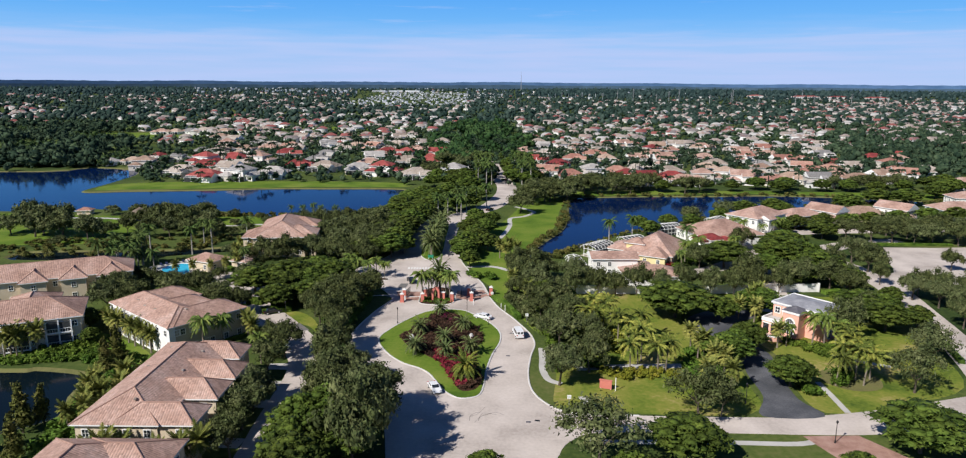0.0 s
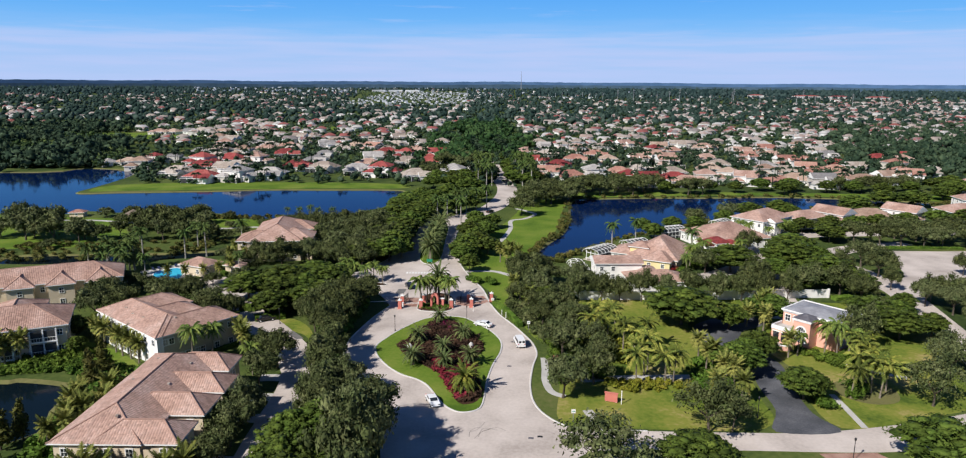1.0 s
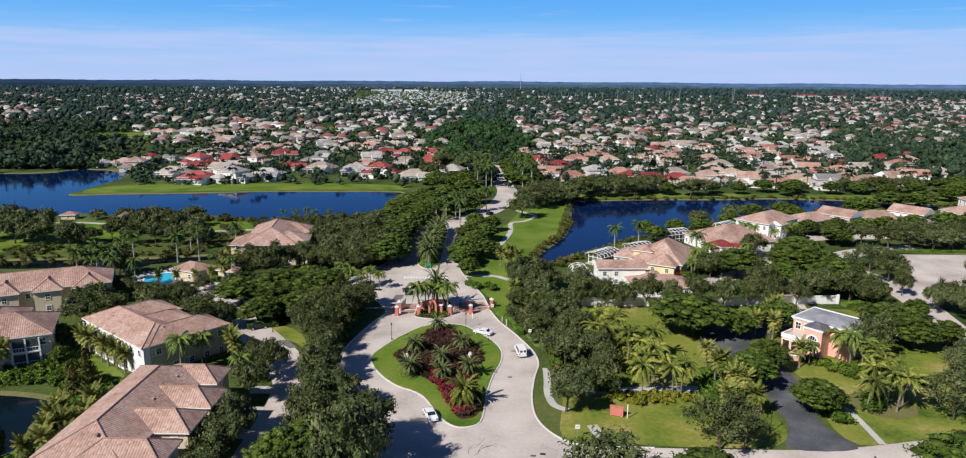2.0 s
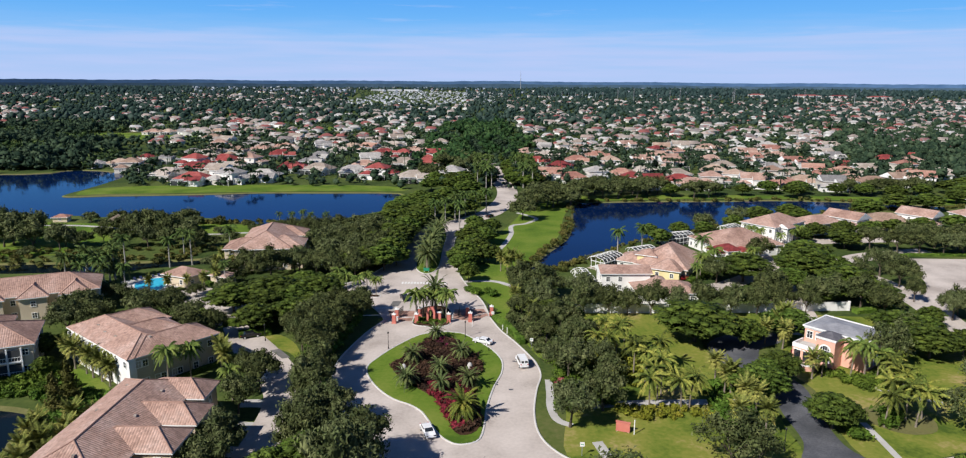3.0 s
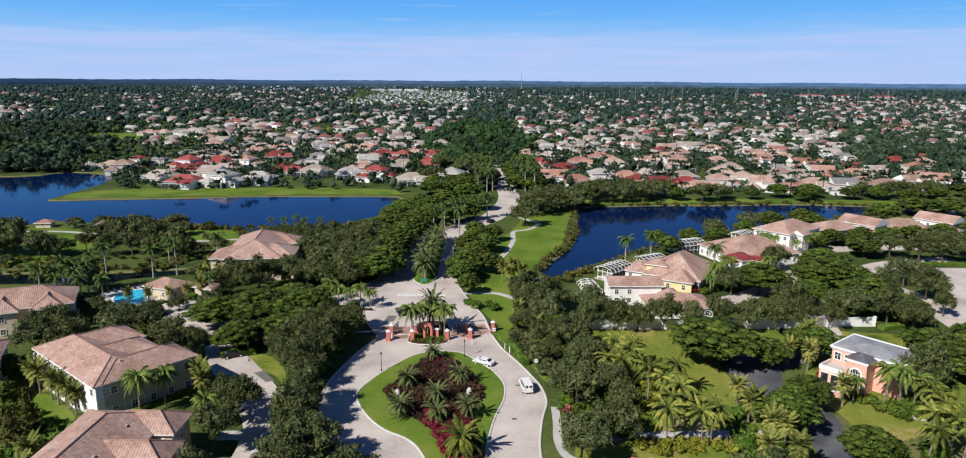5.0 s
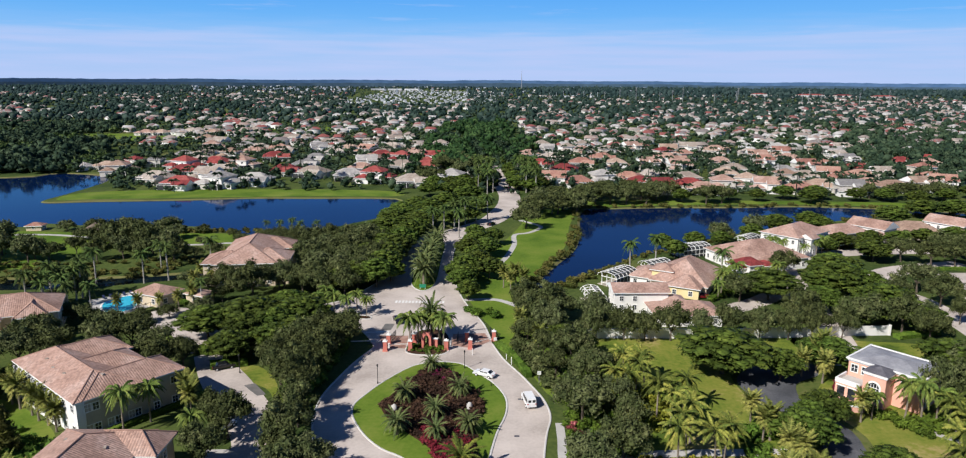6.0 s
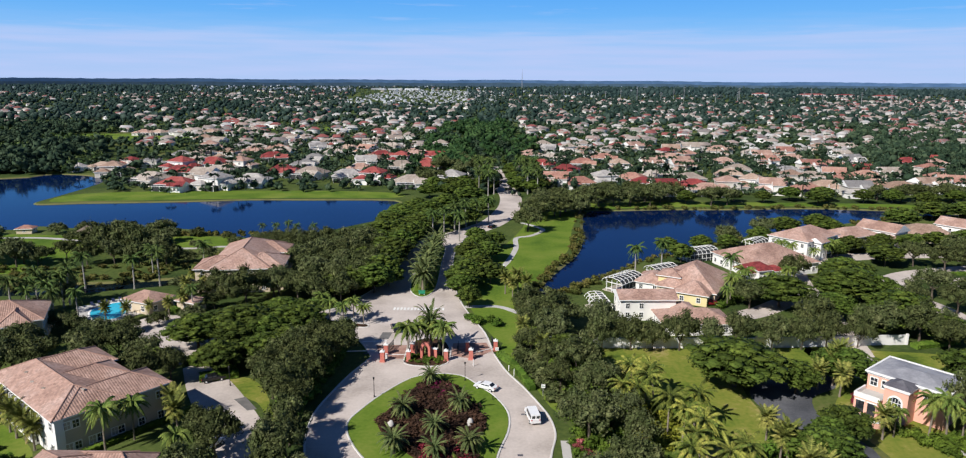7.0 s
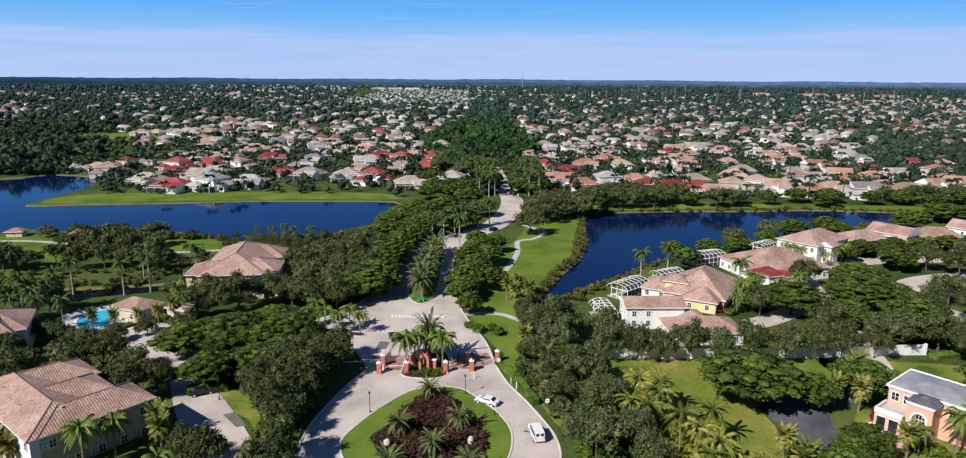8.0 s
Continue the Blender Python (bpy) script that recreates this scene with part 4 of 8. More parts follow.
def house(name, label, category, x, y, turn, blocks, wall, roof, group="", gap=3.2, size=(1.1, 1.4), fascia=None, sides=4):
    """blocks: x, y, length, width, eave height, pitch and whether gabled, round the house's own origin."""
    ob = thing(name, label, category, group)
    ob.matrix_basis = pose(x, y, 0, 0, 0, turn)
    for i, (bx, by, L, W, eave, pitch, gable) in enumerate(blocks):
        mat = wall[i % len(wall)] if isinstance(wall, (list, tuple)) else wall
        part("wall", Build().box((bx, by, eave / 2 - 0.2), (L, W, eave + 0.4)).mesh("wall", mat), ob)
        b = Build()
        lines = hip_roof(b, bx, by, L, W, eave, pitch, gable=gable)
        top = part("roof", b.mesh("roof", [roof[i % len(roof)] if isinstance(roof, (list, tuple)) else roof, fascia or M_TRIM]), ob)
        for line in lines if "apartment" in name else ():
            part("ridge_cap", Build().tube(line, [0.13, 0.13], 6, 0, True).mesh("ridge_cap", M_CAP), top)
        for rz, half, run in ((0, W / 2, L), (math.pi / 2, L / 2, W), (math.pi, W / 2, L), (-math.pi / 2, L / 2, W))[:sides]:
            n = int(run // gap)
            for k in range(n):
                u = (k + 0.5) * run / n - run / 2
                wx, wy = bx + u * math.cos(rz) + half * math.sin(rz), by + u * math.sin(rz) - half * math.cos(rz)
                ox, oy = wx + 0.6 * math.sin(rz), wy - 0.6 * math.cos(rz)
                if any(j != i and abs(ox - q[0]) < q[2] / 2 + 0.3 and abs(oy - q[1]) < q[3] / 2 + 0.3 for j, q in enumerate(blocks)):
                    continue
                for floor_z in ([1.5] if eave < 4.6 else [1.55, eave - 1.55]):
                    window(ob, wx, wy, floor_z, rz, *size)
    return ob


# apartment houses with clay tile roofs
EA, PT = 6.9, 0.44
HOUSE_A = house("apartment_house", "two-storey cream apartment house with clay tile roof", "apartment house", -57.2, 116.3, 90,
      [(0, 0, 33, 13, EA, PT, False), (13.1, -4.4, 6.0, 10.6, EA - 0.05, 0.6, False), (4.2, -5.9, 6.0, 12.4, EA - 0.1, 0.6, False), (-4.1, -5.9, 6.2, 12.4, EA - 0.05, 0.6, False), (-13.2, -5.8, 6.0, 12.2, EA - 0.1, 0.6, False)], M_CREAM, M_TILE, "apartment houses")
house("apartment_house", "two-storey cream apartment house with clay tile roof", "apartment house", -56.0, 77.0, 90,
      [(0, 0, 35, 14, EA, PT, False), (13, -5.0, 9.6, 13.4, EA - 0.05, PT, False), (4, -5.4, 9.2, 13.6, EA - 0.1, PT, False), (-6, -5, 9.2, 13.4, EA - 0.05, 0.6, False)], M_CREAM, M_TILE, "apartment houses")
HOUSE_B = house("apartment_house", "two-storey taupe and white apartment house with clay tile roof", "apartment house", -74.2, 156.5, -38.6,
      [(0, -2.2, 27.3, 10.5, EA, PT, False), (9.4, 2.4, 8.6, 17, EA, PT, False), (0.4, 1.4, 8.4, 14, EA - 0.1, PT, False), (-8.6, 1.8, 9.0, 15, EA - 0.05, PT, False)], [M_WHITE, M_TAUPE, M_TAUPE, M_TAUPE], M_TILE, "apartment houses")
HOUSE_C = house("apartment_house", "two-storey pinkish cream apartment house with hipped front wings", "apartment house", -122, 187, 26,
      [(0, 0, 41, 13.6, EA - 0.6, PT, False), (-3.2, -4.4, 6.0, 8.6, EA - 0.8, 0.66, False), (6.2, -4.4, 6.0, 8.6, EA - 0.8, 0.66, False), (15.4, -4.4, 6.0, 8.6, EA - 0.8, 0.66, False)], M_CREAM, M_TILE, "apartment houses")
HOUSE_D = house("apartment_house", "two-storey cream apartment house with screened porches", "apartment house", -108.8, 150.4, 25.5,
      [(0, 0, 30, 14, EA - 0.2, PT, False), (4, 5, 10, 16, EA, PT, False)], M_CREAM, M_TILE, "apartment houses", 2.6)
house("apartment_house", "two-storey cream apartment house among trees", "apartment house", -72.8, 245.5, 98,
      [(0, 0, 31, 17, EA, PT, False), (-8, -6, 12, 12, EA - 0.1, PT, False), (-9, 6, 10, 12, EA - 0.1, PT, False), (8, -5, 10, 12, EA - 0.05, PT, False)], M_CREAM, M_TILE, "apartment houses")
house("clubhouse", "low cream clubhouse with a clay tile hip roof", "clubhouse", -89.4, 215.8, -24, [(0, 0, 9.4, 7.4, 3.1, 0.45, False), (10.6, 4.4, 6, 4, 2.7, 0.45, False)], M_CREAM, M_TILE)

def porch(parent, x, y, w, rz=0.0, depth=0.5, h=6.2):
    """A two-storey screened porch before a wall: dark mesh between white columns, with rails."""
    m = Matrix.LocRotScale((x, y, 0), Euler((0, 0, rz)), None)
    def add(name, b, mat, label=""):
        part(name, b.mesh(name, mat), parent, label).matrix_basis = m
    for z in (0.35, 0.35 + h / 2):
        # solid dark box: screen and the shade of the recess in one colour
        add("porch_screen", Build().box((0, -depth / 2, z + 1.25), (w, depth, 2.3)), M_SCREEN, "porch screen with dark recess shade painted in")
        add("porch_slab", Build().box((0, -depth / 2 - 0.1, z), (w + 0.3, depth + 0.3, 0.28)), M_TRIM, "white porch slab")
        r = Build()
        r.box((0, -depth - 0.06, z + 0.95), (w, 0.08, 0.09))
        for k in range(int(w / 0.5)):
            r.box((-w / 2 + 0.25 + 0.5 * k, -depth - 0.06, z + 0.52), (0.05, 0.05, 0.8))
        add("railing", r, M_TRIM, "white porch railing")
    n = max(2, int(w / 2.2))
    for k in range(n + 1):
        add("column", Build().box((-w / 2 + w * k / n, -depth - 0.08, h / 2 + 0.1), (0.28, 0.28, h)), M_TRIM, "white porch column")


for u in (-11, -4.4, 2.2, 10.5):
    porch(HOUSE_D, u, -7.05, 5.0)
for u in (-11.6, -6.6, -1.6, 3.6):
    porch(HOUSE_B, u, -7.5, 3.8, 0.0, 0.4)


def roof_vents(parent, spots):
    for x, y, z in spots:
        part("roof_vent", Build().box((x, y, z), (0.7, 0.4, 0.22), 0.3).mesh("roof_vent", M_TILE_PALE), parent, "pale roof vent")


roof_vents(HOUSE_A, ((-12.6, -1.4, 9.35), (0.2, -3.4, 8.7), (9, -3.4, 8.7), (11, 3.4, 8.7), (2, 3.6, 8.6)))
roof_vents(HOUSE_B, ((-6, -4.6, 8.6), (3, -5.0, 8.4), (10, -1.4, 9.0), (-1.5, -5.2, 8.3)))

# villas along the lake
house("villa", "two-storey white villa with a low clay tile roof and garage wing", "villa", 40.6, 214, 2, [(0, 0, 14, 8, 5.5, 0.34, True), (9.4, -9.6, 16.5, 10, 2.9, 0.42, False), (8.6, -3.4, 5, 6, 3.4, 0.42, False)], M_WHITE, M_TILE, "villas")
house("villa", "yellow villa with a big clay tile roof", "villa", 60, 236.5, 61, [(0, 0, 21, 16, 2.9, 0.64, False), (-4.8, 5.4, 6.2, 6, 5.3, 0.45, False), (-3.4, 11, 11, 8, 2.7, 0.46, False), (-9.6, -2.2, 9, 9, 3.0, 0.52, False)], [M_CREAM, M_YELLOW, M_WHITE, M_YELLOW], M_TILE, "villas")
house("villa", "white villa with a wide brown roof and bright red tile porch", "villa", 90, 261.5, 17, [(0, 0, 25, 20, 3.6, 0.44, False), (-12.2, -11.6, 9.5, 7.4, 3.5, 0.55, False), (-13.2, -14.8, 4, 4.4, 4.6, 0.62, False), (-7.0, -13.6, 3.4, 5, 3.8, 0.45, False)], M_WHITE, [M_TILE, M_TILE_RED, M_TILE_RED, M_TILE_RED], "villas")
house("villa", "two-storey white villa with clay tile roof and tall porch", "villa", 112, 283, 38, [(0, 0, 21, 14, 6.3, 0.42, False), (-4.6, -7.8, 4.4, 4, 6.0, 0.55, True), (12.5, 2.5, 9, 10, 4.4, 0.42, False)], M_WHITE, M_TILE, "villas")
house("villa", "two-storey white villa with clay tile roof", "villa", 134, 294, 20, [(0, 0, 17, 11, 4.4, 0.42, False)], M_WHITE, M_TILE, "villas")
house("villa", "two-storey white villa with steep clay tile roof", "villa", 149, 299.5, -56, [(0, 0, 14, 9.5, 5.2, 0.48, True), (6.5, -7.4, 7.5, 7.4, 3.0, 0.45, False)], M_WHITE, M_TILE, "villas")
house("villa", "low villa with a brown tile roof", "villa", 167, 303.5, -14, [(0, 0, 18, 12.5, 3.1, 0.46, False)], M_CREAM, M_TILE_TAN, "villas")
house("villa", "two-storey white villa with steep clay tile roof", "villa", 183, 306, -56, [(0, 0, 14, 9.5, 5.2, 0.48, True), (6.5, -7.4, 7.5, 7.4, 3.0, 0.45, False)], M_WHITE, M_TILE, "villas")
for x, y, a in ((212, 310, 5), (240, 340, -8), (272, 392, 4)):
    house("villa", "white villa with clay tile roof", "villa", x, y, a, [(0, 0, 20, 12, 4.6, 0.44, False), (6, -8, 8, 8, 3.2, 0.44, False)], M_WHITE, M_TILE, "villas")

# homes of the suburb: three plans in six roof colours
PLANS = [
    [(0, 0, 16.5, 12, 2.9, 0.5, False), (-4.6, -7.2, 7.2, 6.6, 2.8, 0.5, False), (4.4, 6.4, 7, 6, 2.8, 0.5, False)],
    [(0, 0, 17, 11.5, 2.9, 0.52, False), (4.6, -7.2, 7.6, 7, 2.8, 0.52, True)],
    [(0, 0, 12.5, 11, 5.8, 0.46, False), (-3.8, -7, 7.4, 6.4, 3.0, 0.5, False), (8, 0.6, 6, 9, 3.0, 0.5, False)],
    [(0, 0, 13.5, 10.5, 5.5, 0.5, True), (3, -6.6, 6.4, 5.4, 5.2, 0.56, True), (-5.2, -6.4, 7, 6, 2.9, 0.5, False)],
]
TILES = {"red": M_TILE_RED, "tan": M_TILE_TAN, "grey": M_TILE_GREY, "pale": M_TILE_PALE, "coral": M_TILE_CORAL, "clay": M_TILE}
WORDS = {"red": "bright red", "tan": "brown", "grey": "grey", "pale": "pale beige", "coral": "coral", "clay": "clay"}
HOMES = {}
HOME_SPOTS = []


def home(x, y, colour, plan, turn, size=1.0):
    key = (colour, plan)
    m = pose(x, y, 0, 0, 0, turn) @ Matrix.Diagonal((size, size, size, 1))
    HOME_SPOTS.append((x, y))
    if key in HOMES:
        return copy_thing(HOMES[key], m @ Matrix.Diagonal((*(1 / v for v in HOMES[key].scale), 1)))
    HOMES[key] = house("home", f"{'two-storey' if plan > 1 else 'single-storey'} white home with {WORDS[colour]} tile roof", "house", x, y, turn, PLANS[plan], M_HOME, TILES[colour], "suburban homes", 5.0, (1.5, 1.4), None, 1)
    HOMES[key].matrix_basis = m
    # screened porch at the back, dark mesh between white bars
    ob, (px, pw) = HOMES[key], ((4, 7), (-4, 8), (4, 6), (8, 5))[plan]
    part("porch_screen", Build().box((px, -7.6, 1.25), (pw, 3.4, 2.5)).mesh("porch_screen", M_SCREEN), ob, "dark screened porch")
    for k in range(3):
        part("porch_post", Build().box((px - pw / 2 + pw * k / 2, -9.35, 1.3), (0.16, 0.16, 2.6)).mesh("porch_post", M_TRIM), ob)
    part("porch_beam", Build().box((px, -9.35, 2.6), (pw + 0.2, 0.18, 0.18)).mesh("porch_beam", M_TRIM), ob)
    return HOMES[key]


# homes nearest the lakes
hr = random.Random(8)
for x, y, c in [(-169.4, 413.2, "red"), (-192.3, 433, "pale"), (-199.4, 488.2, "red"), (-199.5, 515, "pale"), (-186.9, 508.7, "red"), (-149.2, 416.3, "grey"), (-133.4, 428.4, "grey"), (-127.9, 467.7, "red"), (-107.9, 460.3, "pale"), (-84.1, 450.6, "grey"), (-67, 441.2, "red"), (-57.2, 495.5, "pale"), (-43.2, 427.8, "pale"), (-21.2, 431.2, "grey"), (-41.2, 496.3, "red"), (-266.4, 484.8, "grey"), (-253, 491.8, "tan"), (-241.4, 505.8, "red"), (-228.1, 506.5, "grey"), (-217.2, 565.1, "pale"), (-233, 564.1, "grey"), (-157.2, 543.6, "red")]:
    home(x, y, c, hr.choice((0, 1, 0, 1, 1, 2)), hr.uniform(-25, 25), 1.08 if x > -225 else 0.8)
for x, y, c in [(-191.8, 614, "pale"), (-174.3, 609.9, "coral"), (-183.9, 683.9, "pale"), (-138.8, 602.1, "grey"), (-121.5, 588.8, "pale"), (-115.9, 613.6, "tan"), (-96.6, 590.3, "coral"), (-83.7, 591, "pale"), (-60.5, 583.2, "clay"), (-50.8, 607.5, "tan"), (-146.1, 667.6, "pale"), (-103.9, 646.7, "pale"), (-87.6, 684.1, "pale"), (-237.5, 649.5, "pale"), (-208.6, 628.8, "grey"), (-269, 697.9, "tan"), (-342, 760, "tan"), (-357.3, 758.9, "clay"), (-321.9, 787.3, "pale"), (-330.3, 769.3, "grey"), (-292.9, 772.2, "tan"), (-254.6, 792.6, "pale")]:
    home(x, y, c, hr.choice((0, 1, 0, 1, 3)), hr.uniform(-25, 25), 0.95)
for x, y, c in [(31.4, 575.2, "clay"), (46.5, 598.9, "grey"), (35.3, 513.5, "red"), (49.6, 485.3, "red"), (38.1, 433.8, "coral"), (51.4, 429.8, "coral"), (66.7, 440, "grey"), (84.1, 448.2, "coral"), (102.4, 464.8, "pale"), (82.9, 413.4, "red"), (92.6, 407.5, "red"), (113.3, 423.4, "red"), (116.4, 408.6, "clay"), (118.5, 449.8, "pale"), (130.8, 419.8, "clay"), (147.7, 429.4, "tan"), (153.1, 414.3, "clay"), (169.8, 410.8, "coral"), (186.3, 422.2, "tan"), (194.3, 405.8, "grey"), (216, 427.9, "clay"), (224.6, 419.5, "tan"), (239.1, 420.1, "tan"), (259, 429.8, "coral")]:
    home(x, y, c, hr.randrange(4), hr.uniform(-25, 25), 0.98)
for x, y, c in [(109.2, 510.6, "clay"), (131.1, 518.5, "clay"), (166.5, 534.6, "clay"), (194.4, 528.9, "coral"), (178.3, 450, "tan"), (195.2, 461.2, "pale"), (210.4, 464.5, "coral"), (213.6, 454.2, "coral"), (232, 468.3, "coral"), (244.5, 466.2, "pale"), (234.6, 523.9, "coral"), (303, 513.9, "clay"), (330.1, 558.8, "red"), (148, 560.7, "coral"), (137.3, 581.3, "red"), (126.9, 540, "clay"), (175.7, 583.6, "tan"), (120.9, 628.3, "clay"), (75.1, 586.6, "clay"), (80.8, 636.4, "pale"), (64.8, 609.7, "pale"), (95.2, 592.4, "pale"), (162.8, 494, "pale"), (245.3, 625.7, "grey")]:
    home(x, y, c, hr.randrange(4), hr.uniform(-25, 25), 0.95)


# further homes in the gaps along the curved streets
fr = random.Random(21)
for side, x0, x1, y0, y1, room in ((-1, 40, 250, 440, 640, 22), (1, 44, 300, 440, 640, 23)):
    y, count = y0, 0
    while y < y1 and count < 54:
        x = x0
        while x < min(x1, 0.7 * y):
            px, py = side * x + fr.uniform(-2, 2), y + 9 * math.sin(x * 0.02) + fr.uniform(-3, 3)
            if count < 54 and all((px - a) ** 2 + (py - b) ** 2 > room * room for a, b in HOME_SPOTS) and not any(inside(px, py, l) for l in LAKES):
                home(px, py, fr.choice(("clay", "tan", "pale", "coral", "pale", "grey", "clay", "red") if side > 0 else ("pale", "grey", "tan", "pale", "red", "clay")), fr.randrange(4), fr.uniform(-18, 18))
                count += 1
            x += 19 + fr.uniform(0, 4)
        y += fr.choice((24, 33))


# ---------------------------------------------------------------- gates, salmon house, pool, walls
def pillar(x, y, h=2.2, w=0.88):
    ob = thing("gate_pillar", "coral stucco gate pillar with a pale stone cap", "pillar", "gate pillars")
    ob.location = (x, y, 0)
    part("plinth", Build().box((0, 0, 0.15), (w + 0.25, w + 0.25, 0.5)).mesh("plinth", M_CORAL), ob)
    part("shaft", Build().box((0, 0, h / 2 + 0.1), (w, w, h)).mesh("shaft", M_CORAL), ob)
    c = Build().box((0, 0, h + 0.18), (w + 0.16, w + 0.16, 0.16))
    part("cap", c.mesh("cap", M_TRIM), ob, "pale stone cap")
    part("finial", Build().box((0, 0, h + 0.5), (w * 0.45, w * 0.45, 0.4), 0, 0, 0.35).mesh("finial", M_TRIM), ob, "pale stone finial")
    return ob


for x, y in ((-22.6, 182.6), (-22.4, 186.6), (-17.0, 183.0), (-16.6, 187.5), (-8.9, 183.4), (-3.5, 184.2), (1.9, 189.4), (-4.4, 188.8)):
    pillar(x, y)


def arch_wall():
    """The coral archway on the gate island: a wall of stacked voussoirs round a round-headed opening."""
    ob = thing("gate_archway", "tall coral stucco archway on the gate island", "archway")
    ob.matrix_basis = pose(-13.4, 184.6, 0, 0, 0, -12) @ Matrix.Diagonal((0.58, 0.8, 0.84, 1))
    for name, x in (("pier", -1.5), ("pier", 1.5)):
        part(name, Build().box((x, 0, 1.3), (0.9, 1.1, 2.8)).mesh("pier", M_CORAL), ob)
    b, n = Build(), 10
    for i in range(n):
        a0, a1 = math.pi * i / n, math.pi * (i + 1) / n
        q = [(math.cos(a) * r, 2.7 + math.sin(a) * r) for r, a in ((1.05, a0), (1.95, a0), (1.95, a1), (1.05, a1))]
        f, k = [(x, -0.55, z) for x, z in q], [(x, 0.55, z) for x, z in q]
        b.face(f), b.face(k[::-1])
        for j in (0, 1, 2, 3):
            b.face([f[j], k[j], k[(j + 1) % 4], f[(j + 1) % 4]])
    part("arch", b.mesh("arch", M_CORAL), ob)
    part("side_wall", Build().box((3.0, 0.9, 1.2), (2.2, 0.6, 2.6)).mesh("side_wall", M_CORAL), ob)
    part("cornice", Build().box((3.0, 0.9, 2.6), (2.5, 0.9, 0.2)).mesh("cornice", M_TRIM), ob)


arch_wall()


def iron_gate(x, y, turn, w):
    ob = thing("iron_gate", "dark wrought-iron gate leaf standing open", "gate", "gate leaves")
    ob.matrix_basis = pose(x, y, 0, 0, 0, turn)
    f = Build()
    for z in (0.2, 1.0, 1.75):
        f.box((w / 2, 0, z), (w, 0.08, 0.1))
    for u in (0.04, w - 0.04):
        f.box((u, 0, 1.0), (0.1, 0.1, 1.9))
    part("gate_frame", f.mesh("gate_frame", M_DARK), ob)
    bar = Build().box((0, 0, 0.98), (0.05, 0.05, 1.6)).mesh("gate_rod", M_DARK)
    for k in range(1, int(w / 0.28)):
        part("gate_rod", bar, ob).location = (k * 0.28, 0, 0)


iron_gate(-22.1, 187.2, 78, 3.8)
iron_gate(-17.0, 188.2, 102, 3.8)
iron_gate(-6.6, 187.0, 88, 3.2)
iron_gate(1.6, 190.0, 100, 3.4)


def barrier(x, y, turn, length):
    ob = thing("barrier_arm", "white lowered barrier arm on a pale post", "barrier", "barriers")
    ob.matrix_basis = pose(x, y, 0, 0, 0, turn)
    part("post", Build().box((0, 0, 0.55), (0.45, 0.45, 1.15)).mesh("post", M_TRIM), ob)
    part("arm", Build().box((length / 2, -0.28, 1.0), (length, 0.08, 0.14)).mesh("arm", M_PAINT), ob)


barrier(-3.4, 185.6, 34, 5.4)
barrier(-22.0, 184.4, 4, 4.6)


def post(x, y, h, mat, label, name="marker_post"):
    ob = thing(name, label, "post", "posts")
    ob.location = (x, y, 0)
    part("shaft", Build().tube([(0, 0, -0.2), (0, 0, h)], [0.09, 0.09], 8).mesh("shaft", mat), ob)
    part("cap", Build().tube([(0, 0, h), (0, 0, h + 0.12)], [0.12, 0.05], 8).mesh("cap", mat), ob)


for x, y, h in ((-2.9, 180.5, 1.5), (4.6, 178.4, 1.2), (5.6, 175.6, 1.6)):
    post(x, y, h, M_TRIM, "white marker post at the gate")
post(1.2, 164.8, 0.9, M_DARK, "short dark bollard on the kerb", "bollard")


def lamp(x, y, h=3.6):
    ob = thing("lamp_post", "dark slim lamp post with a small lantern", "street lamp", "lamp posts")
    ob.location = (x, y, 0)
    part("base", Build().tube([(0, 0, -0.1), (0, 0, 0.5)], [0.16, 0.12], 8).mesh("base", M_DARK), ob)
    part("pole", Build().tube([(0, 0, 0.4), (0, 0, h)], [0.07, 0.055], 8).mesh("pole", M_DARK), ob)
    part("lantern", Build().tube([(0, 0, h), (0, 0, h + 0.15), (0, 0, h + 0.45), (0, 0, h + 0.62)], [0.07, 0.15, 0.19, 0.04], 8).mesh("lantern", M_DARK), ob)


for x, y in ((-21.6, 165.6), (-4.4, 173.2), (15.6, 112.6), (50.3, 123.1), (60.2, 108.6), (-57, 160.5), (-51, 170)):
    lamp(x, y)


def stone(x, y):
    v, f = ICO[2]
    r = np.random.default_rng(int(abs(x) * 10))
    w = v * np.array((0.55, 0.5, 1.0)) * (1 + r.normal(0, 0.09, (len(v), 1))) + np.array((0, 0, 0.85))
    ob = thing("boulder", "pale upright boulder in the flower bed", "boulder", "boulders", data=array_mesh("boulder", w, f, M_WALK))
    ob.location = (x, y, 0.15)


stone(-16.6, 152.8)
stone(-2.8, 154.0)


def sign_board(name, label, x, y, turn, w, h, mat, z=0.0):
    ob = thing(name, label, "sign", "signs")
    ob.matrix_basis = pose(x, y, 0, 0, 0, turn)
    part("panel", Build().box((0, 0, z + h / 2), (w, 0.3, h)).mesh("panel", mat), ob)
    part("cap", Build().box((0, 0, z + h + 0.06), (w + 0.2, 0.45, 0.14)).mesh("cap", mat), ob)
    for u in (-w * 0.4, w * 0.4):
        part("leg", Build().box((u, 0, (z + 0.1) / 2 - 0.1), (0.16, 0.2, z + 0.3)).mesh("leg", M_TRIM), ob)


